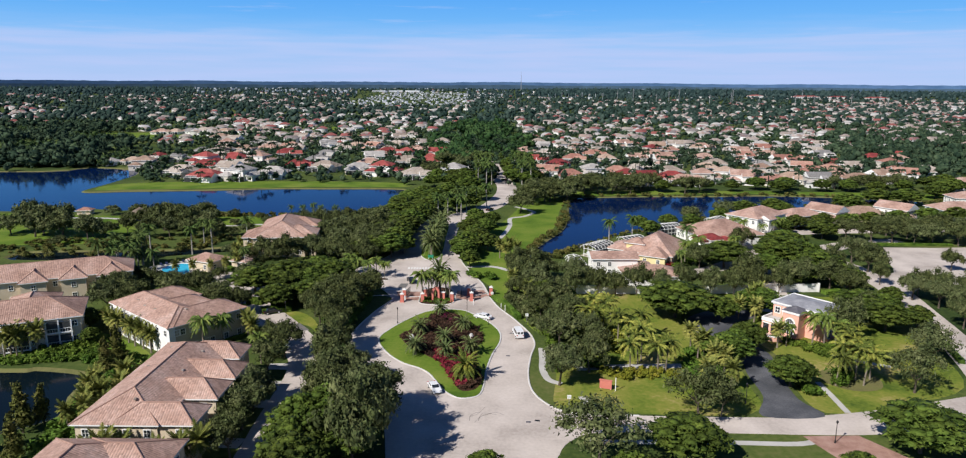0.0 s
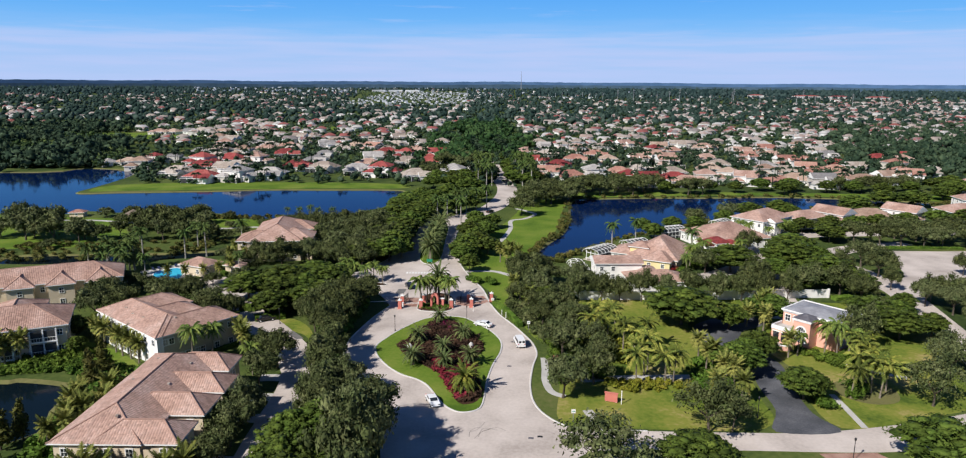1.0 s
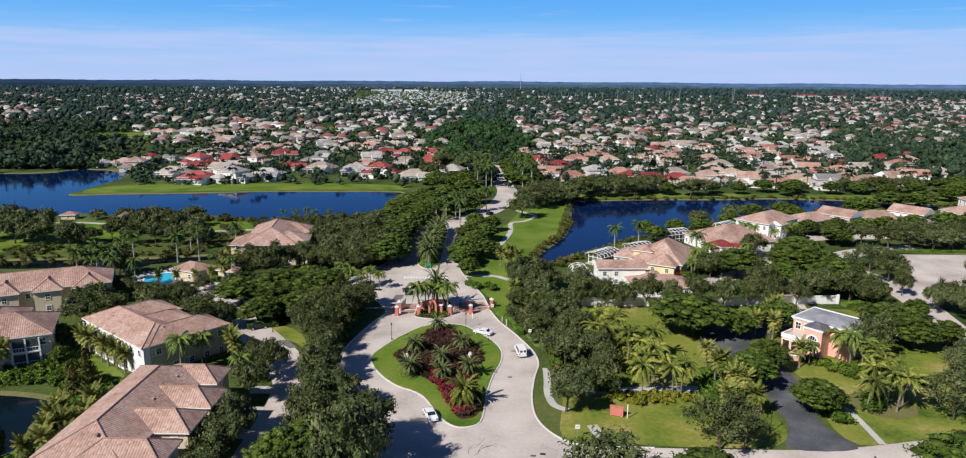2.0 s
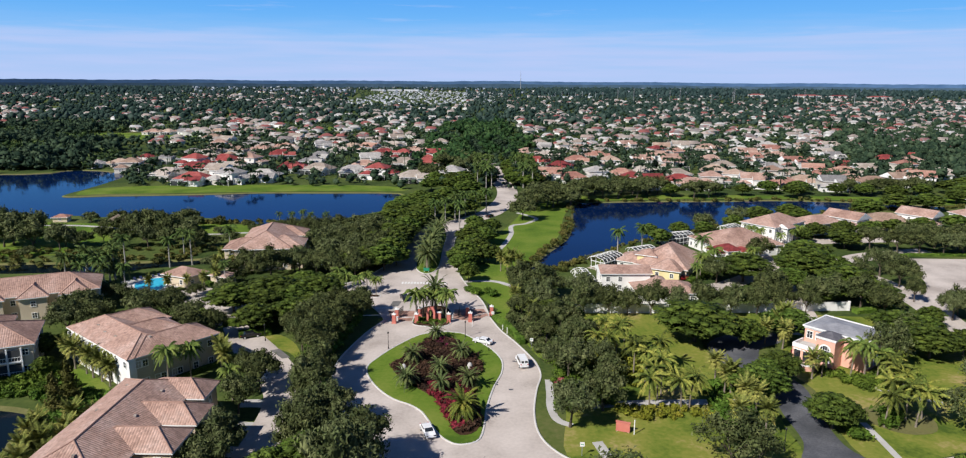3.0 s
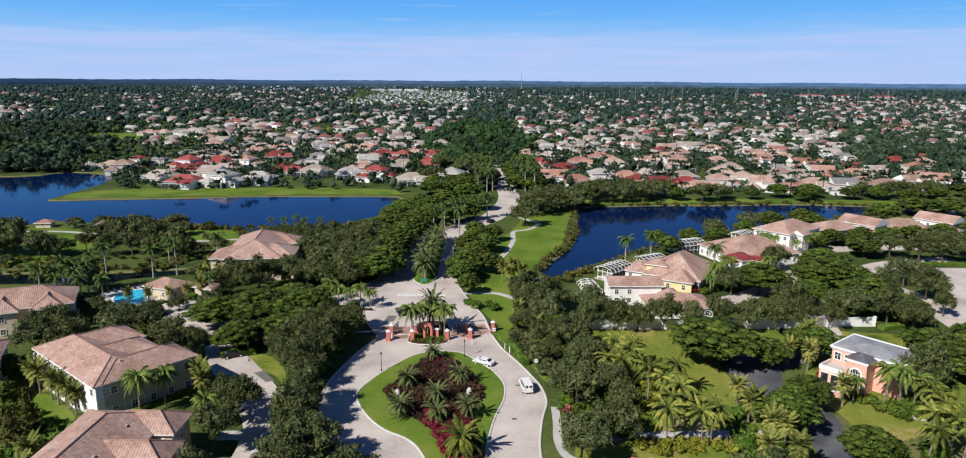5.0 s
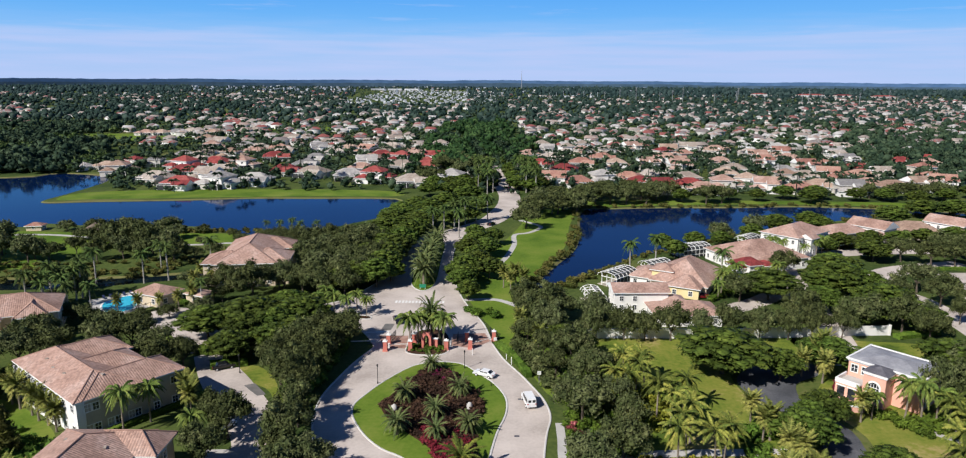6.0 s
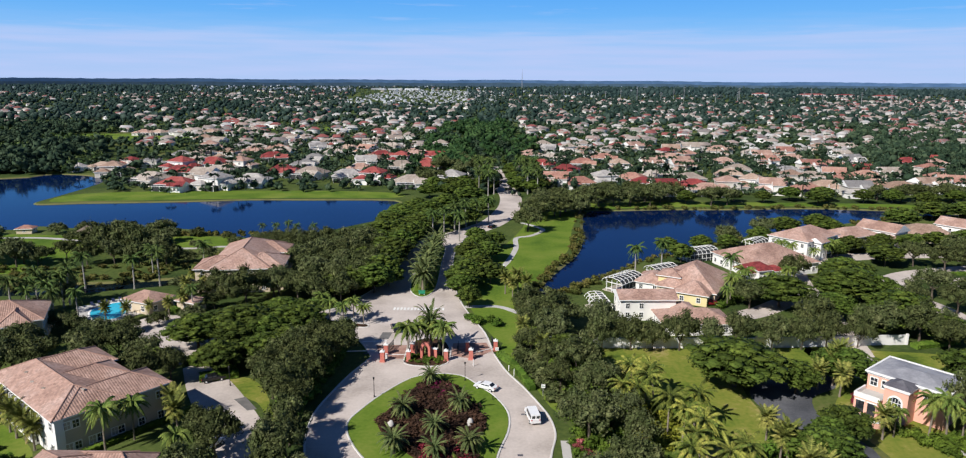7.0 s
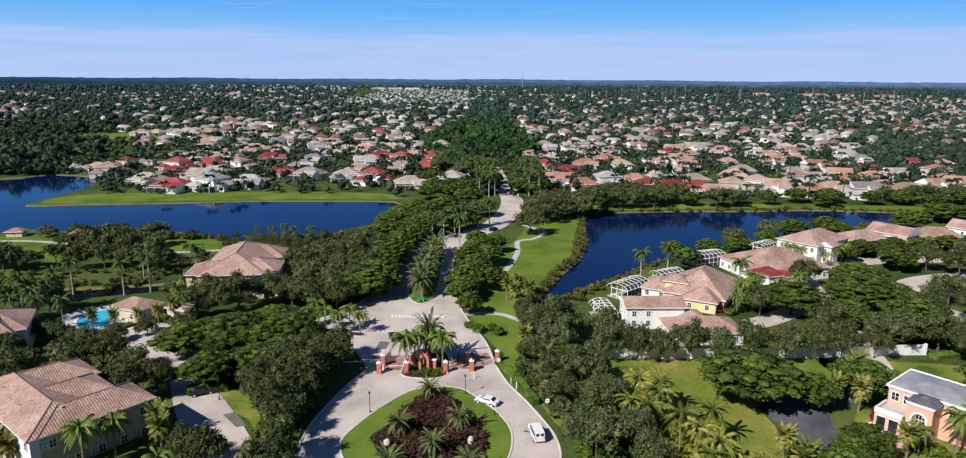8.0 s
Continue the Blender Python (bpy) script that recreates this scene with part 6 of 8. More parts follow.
slab("lawn", smooth_line([(45, 362), (87, 369), (147, 374), (200, 368), (250, 356), (260, 372), (200, 381), (120, 384), (50, 378)], True), 0.008, M_TURF, 0.1, "mown green lakeside lawn", "lawn")
slab("lawn", smooth_line([(-54, 169.5), (-49.5, 174), (-44, 169), (-40, 161), (-36.6, 153.5), (-38.6, 154.4), (-43.4, 163)], True), 0.012, M_LAWN, 0.1, "dry yellow-green lawn strip beside the street", "lawn")
slab("road_patch", [(-48.1, 164.1), (-46.3, 165.2), (-42.5, 160.3), (-44.0, 159.6)], 0.034, M_PATCH, 0.03, "dark repaired street patch", "patch")
for y in (138.2, 129.4, 121.0, 106.5):
    ribbon("driveway", [(-40.2, y), (-43, y + 0.2), (-45.6, y)], 3.2, 0.025, M_WALK, "short concrete drive to the apartment house", "driveway")
slab("lawn", smooth_line([(3.6, 188), (6.6, 179), (9.6, 171), (13.2, 160), (21, 158), (23.2, 170), (23.6, 182), (20, 191), (19, 200), (14, 214), (10, 212), (8.4, 204), (3.8, 194.4)], True), 0.014, M_TURF, 0.1, "green lawn beside the gates", "lawn")
slab("paving", [(66.6, 160.4), (71.6, 153.0), (75.0, 154.2), (70.6, 163.2)], 0.055, M_PAVER_PALE, 0.05, "pale pink paved entrance court", "paving")
ribbon("tyre_mark", [(-2.1, 115.1), (-2.0, 117.0), (-1.1, 118.2), (-0.2, 118.5)], 0.16, 0.046, M_TYREMARK, "dark curved tyre mark on concrete", "tyre mark")
ribbon("tyre_mark", [(-0.5, 115.1), (-0.2, 117.0), (0.6, 118.2), (2.8, 117.5)], 0.16, 0.046, M_TYREMARK, "dark curved tyre mark on concrete", "tyre mark")
for x, y in ((8.5, 114.9), (6.8, 159.2), (5.6, 145.2), (-33.6, 199.4)):
    slab("drain_cover", [(x - 0.45, y - 0.3), (x + 0.45, y - 0.3), (x + 0.45, y + 0.3), (x - 0.45, y + 0.3)], 0.052, M_BAYROOF, 0.03, "dark iron drain cover in the road", "drain cover")
slab("stop_line", [(-31.6, 187.8), (-25.1, 188.4), (-25.1, 188.95), (-31.6, 188.35)], 0.046, M_PAINT, 0.02, "white worn stop line", "road marking")
slab("arrow_marking", [(-35.2, 203.2), (-34.7, 203.2), (-34.0, 206.6), (-34.9, 206.6)], 0.046, M_PAINT, 0.02, "white worn arrow on concrete", "road marking")
sign_board("monument_sign", "small white stone sign among the queen palms", -34.6, 206.4, 8, 2.6, 1.0, M_WHITE, 0.1)


def street_sign(x, y, h=2.4):
    ob = thing("street_sign", "white street sign on a slim pole", "sign", "signs")
    ob.location = (x, y, 0)
    part("pole", Build().tube([(0, 0, -0.2), (0, 0, h)], [0.05, 0.05], 6).mesh("pole", M_SLATE), ob)
    part("plate", Build().box((0, -0.07, h - 0.25), (0.75, 0.05, 0.75)).mesh("plate", M_WHITE), ob, "white sign plate")
    part("bar", Build().box((0, -0.1, h - 0.25), (0.5, 0.02, 0.12)).mesh("bar", M_GREEN), ob, "green bar on the plate")


street_sign(10.9, 166.7)
street_sign(16.4, 120.8)
street_sign(2.2, 186.6, 1.8)


# ---------------------------------------------------------------- planting, stand by stand
grow("oak", [(-26.4, 128.9, 4.6), (-32.3, 143.8, 3.3), (-19, 115.3, 6), (-43.6, 143.4, 4.3), (-44.2, 133.2, 4.0), (-47.5, 147.5, 2.6), (-42.4, 119, 3.8), (-41.8, 111.2, 4.2), (-40.3, 101.6, 3.7), (-37, 174.4, 5.4), (-35.6, 156, 3.8), (17.6, 150.5, 5.2), (15.6, 130.4, 4.6), (-28.3, 120.2, 3.6), (15.4, 201.6, 6.3), (26.6, 199.2, 4.9)], 5.0, 5)
grow("oak", [(22.4, 136.8, 4.4), (20.9, 162.4, 4.8), (80.2, 203.3, 5.1), (92.1, 197.1, 5.8), (101.8, 197.4, 5.2), (124.4, 229, 5.4), (123.6, 217, 5.2), (119.6, 203, 2.8), (147, 258.6, 5), (155, 258.8, 5.2), (162, 256.6, 4.6), (169, 256.6, 5), (177, 254, 5.2), (151.5, 219, 3.2), (120.5, 188, 3.8), (97.6, 171.4, 3.9), (-33.2, 181.6, 5.2), (-32.4, 189.5, 3.4), (-35.2, 168.6, 3.9), (10, 210.2, 4.5), (18.6, 177.6, 4.4)], 5.0, 5)
grow("oak", [(-99.8, 180.6, 4.8), (-68, 169, 4.5), (-63.3, 171, 3.3), (-64.8, 219.4, 6.4), (-73.5, 226, 4.3), (-59.5, 226.4, 5), (-57.9, 250.1, 5.4), (-52.6, 259.3, 5.6), (-44.9, 264.4, 5.7), (-44.2, 280, 5.6), (-35.1, 250.8, 5.5), (-57.4, 283.1, 3.8), (87.2, 290, 4.6), (105.1, 302.8, 4.9)], 5.0, 5)
grow("oak", [(70, 219.7, 4.2), (93, 246, 4.6), (41.5, 352.9, 9), (52.6, 369, 7.5), (60, 370, 6.4), (68, 371, 6.8), (78, 372.4, 6.4), (108, 374, 6.6), (116, 375, 6.0), (22.6, 335.4, 7.3), (15.8, 312.9, 6.3), (31.8, 343.9, 6.4)], 5.0, 5)
grow("layered", [(-23.7, 109.3, 6.9), (-24, 95.3, 4.6), (0.6, 94.6, 3.5), (33.6, 103, 6.6), (72.8, 105.7, 8.2), (23.2, 95.3, 3.4), (57.4, 95.6, 3.3), (-56.5, 193.5, 9), (-46, 195.8, 7.6), (-65.3, 189.3, 7.3), (-46.5, 180.4, 6.1), (-55.2, 175.9, 5.5), (49.6, 172, 10.4), (60.4, 168.8, 5), (78.7, 221.5, 9), (99.6, 227.5, 9.5), (103.1, 208.4, 8.9), (106.1, 195.9, 6), (131, 264.5, 6.4), (72.3, 173.9, 6.5), (97.5, 173, 6.8), (99, 163, 6.5), (53, 141.6, 5.7), (61.9, 130.6, 5), (16.9, 182.8, 4.8), (21.7, 179.8, 3.5), (109, 248.8, 6), (89.1, 212.2, 5.7), (-37.4, 228.8, 5.7), (-42.3, 225.1, 5.7)], 6.0, 5)
grow("layered", [(-34.8, 248.7, 6.2), (-30.9, 267.6, 6.3), (-28.9, 289.6, 6.8), (-29, 236.6, 5.1), (-25.8, 308.9, 6.7), (-25.7, 338.9, 6.8), (-19.6, 356.6, 7.2), (-9.7, 376.4, 8.3), (-3, 348.3, 6.4), (-8.1, 323.8, 6), (-14.5, 316.3, 5.3), (-32.2, 347.1, 6.4), (-36.1, 330.5, 5.6), (-2.8, 249.7, 5), (-6.4, 233.4, 4.6), (0.3, 268.6, 4.9), (-4.4, 279, 4.6), (-5, 219.2, 3.6), (2.6, 284.8, 4.3), (-40.3, 301.7, 5.0), (-39.6, 253, 5.1), (-43.3, 289.1, 4.8), (-43.2, 244.2, 4.9), (64.8, 267.8, 4.6), (62.7, 278, 4.3), (75.3, 281.7, 4.4), (85.4, 284.2, 4), (116.6, 309.7, 6.7), (132.6, 317, 6.4), (100.7, 294, 5.2)], 6.0, 5)
grow("layered", [(171.6, 325.6, 8.1), (194.7, 341.8, 8.1), (209.3, 342.4, 8.2), (134.9, 310.3, 5.1)], 6.0, 5)
grow("coco", [(25.5, 159.1, 0.92), (29.4, 162, 1.03), (32.9, 148.9, 0.94), (33.6, 141.4, 0.95), (37, 155.9, 0.95), (31, 137, 1.0), (38.9, 138.4, 0.97), (34.7, 143.2, 1.03), (78.7, 143, 0.98), (71.5, 131.4, 0.94), (76.5, 133.7, 1.05), (77.1, 131.5, 1), (78.2, 138.6, 0.95), (81.4, 148.4, 0.9)], 1.0, 6, tall=0.86)
grow("sabal", [(65.6, 170.7, 0.92), (69.5, 172.7, 1.03), (47.5, 150.3, 0.98), (47.3, 144.1, 0.94), (48.8, 144.7, 1.05), (48.7, 137.1, 1), (50.4, 136, 0.95), (44.6, 128.2, 1.06), (49.2, 128.3, 1.02), (67.8, 151.5, 0.97), (50.5, 139.6, 0.92), (68.5, 167.7, 1.03), (-88.5, 155.2, 0.98), (-85.8, 153.4, 1.06), (-82, 151, 0.94), (-79.5, 149, 1.05), (-76.8, 147.4, 1), (-74, 145.2, 0.95), (-55.5, 154.6, 1.06), (-53, 151.1, 1.02), (-102.5, 142.8, 0.97), (-104.7, 142, 0.92), (-57.5, 96.8, 1.1), (-55.2, 97.2, 1.02)], 1.0, 4, tall=1.0)
grow("royal", [(-101.8, 232.8, 0.92), (-96.1, 236.3, 1.03), (-101.3, 204.4, 0.82), (-110.8, 208.2, 0.9), (-111.9, 218.5, 0.95), (-106.6, 203.4, 0.86), (-76.2, 212.4, 0.7), (-21.3, 301.6, 0.98), (-17.5, 308.9, 0.94), (-13.5, 312, 1.05), (-9.4, 321.3, 1), (-4.9, 324.7, 0.95), (0, 328.2, 1.06), (-10.9, 295.2, 1.02), (45.2, 247.7, 0.97), (55.6, 257.4, 0.92), (70, 235.5, 1.03)], 1.0, 4, tall=1.0)
grow("queen", [(-17.2, 184.6, 1.35), (-9.6, 184.4, 1.35), (-15.6, 186.4, 1.25), (-10.8, 187, 1.3), (-13.6, 191.5, 1.2)], 1.0, 3, tall=1.05)
grow("date", [(-12.6, 188.6, 1.2)], 1.0, 4, tall=1.9)
grow("queen", [(-44.2, 208.8, 0.92), (-39.5, 207.1, 1.03), (-35.7, 204.9, 0.98), (-30.7, 205, 0.94), (-42.3, 211.9, 1.05), (-33.9, 209, 1)], 1.0, 3, tall=1.0)
grow("date", [(-11.2, 171.2, 0.81), (-15.1, 157.2, 0.91), (-4.9, 159.6, 0.86), (-8.8, 151.1, 0.83), (-15.1, 145.2, 0.92), (-2.7, 145.5, 0.88), (-8.2, 143.2, 0.84)], 1.0, 4, tall=1.0)
grow("golden_date", [(-3.5, 132.5, 1.15)], 1.0, 1, tall=1.0)
grow("date", [(-18.6, 233, 1.45), (-19.6, 237, 1.3), (-18.4, 241, 1.4), (-19.8, 245.5, 1.35), (-18.2, 250, 1.45), (-19.6, 255, 1.35), (-18.6, 260, 1.45), (-18.2, 265.5, 1.3), (-19, 271, 1.4), (-17.6, 277, 1.35), (-18.2, 283, 1.3)], 1.0, 4, tall=1.15)
grow("queen", [(-47.6, 139.6, 1.0), (-67.5, 172, 1.0), (-62, 144.6, 1.25), (-59.5, 149, 1.1)], 1.0, 3, tall=1.2)
grow("royal", [(-116.2, 226, 0.9), (-116.7, 233.8, 0.95)], 1.0, 4, tall=1.0)
grow("sabal", [(-95.4, 206.0, 0.8), (-90.4, 206.6, 0.8), (-86, 209, 0.7), (-81.4, 210, 0.8), (-79, 214, 0.9)], 1.0, 4, tall=1.0)
grow("queen", [(76.0, 152.0, 1.25), (78.2, 151.0, 1.3), (70.2, 152.4, 0.85), (80.4, 150.2, 1.15)], 1.0, 3, tall=1.12)
grow("sparse", [(84.5, 154.0, 5.0)], 5.0, 3, 0.0, 1.45)
grow("sparse", [(24, 153, 3.6), (39.6, 117.4, 6.0), (85.5, 128.4, 5.6), (98, 143, 5.0), (100.5, 148, 3.6), (44, 118, 3.4), (19, 101.5, 7.4)], 5.0, 3)
grow("oak", [(-19.4, 104.4, 5.6), (-19.8, 97, 5.6), (-19.6, 110.5, 4.6)], 5.0, 5, 0.0, 1.75)
grow("coco", [(31, 151.3, 1.05), (36.8, 136.6, 0.95), (27.2, 156, 0.95), (28, 166.4, 0.95), (32, 166.1, 0.95), (80, 134.6, 0.95), (73.4, 134.8, 1.0)], 1.0, 6, tall=0.86)
grow("oak", [(124.5, 192, 3.6), (128, 188, 4.6), (123.5, 181, 4.2), (136, 188, 4.2), (119.5, 165, 4.2), (126.5, 174, 4.4), (104.5, 190.6, 4.2)], 5.0, 5)
grow("queen", [(67, 226, 1.2), (70, 230, 1.1), (86.5, 236, 1.15), (81, 233, 1.0), (64.5, 221, 0.9), (101, 268, 1.1), (99, 272, 1.1), (73, 232.5, 1.3)], 1.0, 3, tall=1.1)
grow("shrub", [(63, 220.6, 1.6), (66, 223.4, 1.4), (69, 226.6, 1.7), (72, 228, 1.4), (76, 231, 1.5), (82, 236, 1.6), (86, 243, 1.8), (97, 264, 1.6)], 1.0, 4, 0.0, 0.9)
grow("oak", [(127, 285, 3.4), (133.5, 286, 3.6), (140.5, 287.4, 3.4), (159, 293, 3.8), (166, 294.6, 3.8), (174, 297, 3.4), (122.6, 280, 2.6)], 5.0, 5, 0.0, 0.8)
grow("layered", [(128, 281.5, 4.6), (140, 283.6, 5.2), (150.5, 285, 4.6), (163, 289, 4.8), (176, 292, 5.2), (192, 296, 6), (205, 298, 6), (220, 300, 6), (120.6, 275, 3.6), (134, 274, 4.6)], 6.0, 5)
grow("queen", [(115.4, 272.4, 1.0), (118.6, 275.4, 1.1), (108.8, 267.6, 0.9), (154, 287, 1.0)], 1.0, 3, tall=1.0)
grow("flower", [(69.8, 164.4, 1.0), (70.8, 166.2, 1.1)], 1.0, 4, 0.0, 1.1)
grow("oak", [(26, 190.2, 3.4), (32.6, 190.4, 3.5), (37.4, 190.2, 3.1), (43.5, 190.4, 3.7), (49.6, 190.8, 3.3), (56.5, 190.8, 3.7), (64.6, 191, 3.6), (71.5, 191.6, 3.3), (77.6, 192.4, 3.6), (85, 193, 3.1)], 4.4, 5, -0.8, 1.5)


# hedges, understorey and dense stands
def hedge(points, w, h, mat=None, label="clipped bright green hedge"):
    line = smooth_line(points, steps=3)
    rng = np.random.default_rng(int(abs(points[0][0] * 7 + points[0][1])))
    b = Build()
    left, right = sides_of(line, w * 0.8)
    for i in range(len(line) - 1):
        z = h * 0.88
        b.face([(*left[i], z), (*right[i], z), (*right[i + 1], z), (*left[i + 1], z)])
        b.face([(*right[i], 0), (*right[i + 1], 0), (*right[i + 1], z), (*right[i], z)])
        b.face([(*left[i + 1], 0), (*left[i], 0), (*left[i], z), (*left[i + 1], z)])
    for i, s in ((0, 1), (-1, -1)):
        b.face([(*left[i], 0), (*right[i], 0), (*right[i], h * 0.88), (*left[i], h * 0.88)][::s])
    length = sum(math.dist(p, q) for p, q in zip(line, line[1:]))
    n = int(length * (w + 2 * h) * 7)
    seg = rng.integers(0, len(line) - 1, n)
    P = np.array(line)
    t = rng.random(n)[:, None]
    c = P[seg] * (1 - t) + P[seg + 1] * t
    d = P[seg + 1] - P[seg]
    d /= np.linalg.norm(d, axis=1, keepdims=True)
    u = rng.uniform(-1, 1, n)
    top = rng.random(n) < w / (w + 2 * h)
    off = np.where(top, u, np.sign(u)) * w * 0.46
    at = np.stack([c[:, 0] - d[:, 1] * off, c[:, 1] + d[:, 0] * off, np.where(top, h * 0.92, rng.uniform(0.05, h * 0.95, n))], 1)
    nrm = np.stack([np.where(top, 0, -d[:, 1] * np.sign(off)), np.where(top, 0, d[:, 0] * np.sign(off)), np.where(top, 1.0, 0.2)], 1) + rng.normal(0, 0.4, (n, 3))
    v, f = rhombs(rng, at, nrm, 0.34)
    k = len(b.v)
    vs = np.concatenate([np.array(b.v), v])
    fs = [list(q) for q in b.f] + (f + k).tolist()
    me = bpy.data.meshes.new("hedge")
    me.from_pydata(vs.tolist(), [], fs)
    me.materials.append(mat or M_HEDGE)
    thing("hedge", label, "hedge", "hedges", data=me)


for pts, w, h in (([(-58, 172.3), (-51, 174.8)], 3.0, 1.4), ([(-64.5, 181), (-60, 180)], 3.0, 1.5), ([(-57, 178.4), (-53, 177.6)], 3.0, 1.6), ([(-32.8, 133), (-32.0, 118), (-31.2, 100)], 2.0, 1.2),
                  ([(2.6, 186.5), (5.4, 181), (7.6, 174), (9.0, 169)], 1.6, 1.3), ([(-54, 160), (-60, 151), (-66, 142.5)], 1.2, 1.0), ([(78, 150), (86, 153)], 2.4, 1.6), ([(-33.5, 205.6), (-44, 204.6)], 1.2, 0.7),
                  ([(-98, 142), (-88, 145), (-80, 145)], 1.6, 1.0), ([(-85, 216.6), (-80.5, 213)], 1.6, 1.2), ([(110, 196.5), (98, 193)], 2.5, 1.1), ([(144, 254.4), (158, 255.4), (175, 254.6)], 2.0, 0.9), ([(-33.2, 141), (-33.0, 133)], 1.6, 1.2)):
    hedge(pts, w, h)


def stand(kind, poly, count, r0, r1, base, gap, variants, seed, tall=0.0, z=0.0):
    """A loose stand of plants inside a closed line."""
    r = random.Random(seed)
    xs, ys = [p[0] for p in poly], [p[1] for p in poly]
    got, tries = [], 0
    while len(got) < count and tries < count * 40:
        tries += 1
        x, y = r.uniform(min(xs), max(xs)), r.uniform(min(ys), max(ys))
        if inside(x, y, poly) and all((x - a) ** 2 + (y - b) ** 2 > gap * gap for a, b in got) and not (kind != "royal" and on_road(x, y, r1)):
            got.append((x, y))
            grow(kind, [(x, y, r.uniform(r0, r1))], base, variants, z, tall)


def thicket(name, label, mat, poly, count, r0, r1, gap, seed, z=0.0, tall=0.9, more=(), spots=None):
    """Low plants that nobody could count, joined into one."""
    r = random.Random(seed)
    shapes = [shrub_arrays(seed * 7 + k) for k in range(4)]
    got, tries, vs, fs, k = [], 0, [], [], 0
    if spots is None:
        xs, ys = [p[0] for p in poly], [p[1] for p in poly]
        while len(got) < count and tries < count * 40:
            tries += 1
            x, y = r.uniform(min(xs), max(xs)), r.uniform(min(ys), max(ys))
            if inside(x, y, poly) and all((x - a) ** 2 + (y - b) ** 2 > gap * gap for a, b in got) and not any(inside(x, y, q) for q in more):
                got.append((x, y))
    for x, y in spots or got:
        v, f = shapes[r.randrange(4)]
        s, a = r.uniform(r0, r1), r.uniform(0, 6.28)
        c, d = math.cos(a) * s, math.sin(a) * s
        vs.append(np.stack([x + v[:, 0] * c - v[:, 1] * d, y + v[:, 0] * d + v[:, 1] * c, z + v[:, 2] * s * tall], 1))
        fs.append(f + k)
        k += len(v)
    thing(name, label, "plants", kind="stuff", data=array_mesh(name, np.concatenate(vs), np.concatenate(fs), mat))


# island bedding: bronze over most of the bed, crimson towards its foot and crown
BEDIN = offset(BED, 0.6)
thicket("bedding_plants", "low bronze-brown bedding plants in mulch", M_BEDDING, [p for p in BEDIN if p[1] > 0], 210, 0.9, 1.5, 1.05, 1, 0.15, 0.6)
thicket("flowers", "low crimson flowering bedding plants", M_FLOWER, [(-12, 147), (-3, 147), (-1.5, 133), (-4, 128), (-8, 138)], 75, 0.8, 1.3, 0.95, 2, 0.15, 0.7, more=([(-20, 160), (-11.5, 147), (-8, 139), (-20, 139)],))
thicket("flowers", "low crimson flowering bedding plants", M_FLOWER, [(-15, 169), (-12, 173), (-8, 171.5), (-5, 167), (-9, 165)], 12, 0.6, 1.1, 1.0, 3, 0.15, 0.7)
# lake banks
bank = []
for k in range(150):
    p, q = LAKE_EAST[(k * 41 // 150 + 1) % len(LAKE_EAST)], LAKE_EAST[(k * 41 // 150 + 2) % len(LAKE_EAST)]
    t = pick.random()
    bank.append((p[0] + (q[0] - p[0]) * t + pick.uniform(-2.4, 1.0), p[1] + (q[1] - p[1]) * t + pick.uniform(-1.2, 1.2)))
for k in range(110):
    i = 42 + k * 30 // 110
    p, q = LAKE_EAST[i % len(LAKE_EAST)], LAKE_EAST[(i + 1) % len(LAKE_EAST)]
    t = pick.random()
    bank.append((p[0] + (q[0] - p[0]) * t + pick.uniform(-1, 2), p[1] + (q[1] - p[1]) * t + pick.uniform(-2.5, 0.8)))
thicket("bank_shrubs", "olive-yellow shrubs along the water", M_REEDS, None, 0, 0.6, 1.7, 1, 16, 0.0, 0.9, (), bank)
# palms' understorey, shrubs by the houses
thicket("yellow_shrubs", "leafy yellow-green shrubs under the palms", M_GOLD, [(22, 166), (27, 170), (34, 158), (31, 146), (26, 150)], 46, 0.9, 1.7, 1.3, 5, 0.0, 0.9)
thicket("yellow_shrubs", "leafy yellow-green shrubs under the palms", M_GOLD, [(26, 138), (47, 138), (47, 133.5), (26, 133.5)], 24, 0.7, 1.4, 1.4, 6, 0.0, 0.9)
thicket("shrubs", "mixed leafy green shrubs near the houses", M_HEDGE, [(44, 150), (52, 150), (50, 126), (42, 128)], 40, 0.8, 1.7, 1.4, 7, 0.0, 0.9)
thicket("shrubs", "mixed leafy green shrubs near the houses", M_HEDGE, [(68, 158), (76, 146), (88, 146), (90, 152), (76, 152)], 44, 0.8, 1.6, 1.3, 8, 0.0, 0.9)
thicket("shrubs", "mixed leafy green shrubs near the houses", M_HEDGE, [(-86, 140), (-70, 140), (-66, 130), (-66, 102), (-72, 100), (-75, 120), (-80, 136)], 90, 0.9, 2.2, 1.6, 9, 0.0, 0.9)
thicket("shrubs", "mixed leafy green shrubs near the houses", M_HEDGE, [(-100, 146), (-88, 152), (-84, 146), (-96, 141)], 30, 0.8, 1.5, 1.5, 10, 0.0, 0.9)
thicket("shrubs", "mixed leafy green shrubs near the houses", M_HEDGE, [(-17.4, 182), (-12, 181), (-9, 182.5), (-9.5, 186), (-17, 186)], 20, 0.5, 0.9, 0.9, 11, 0.1, 0.8)
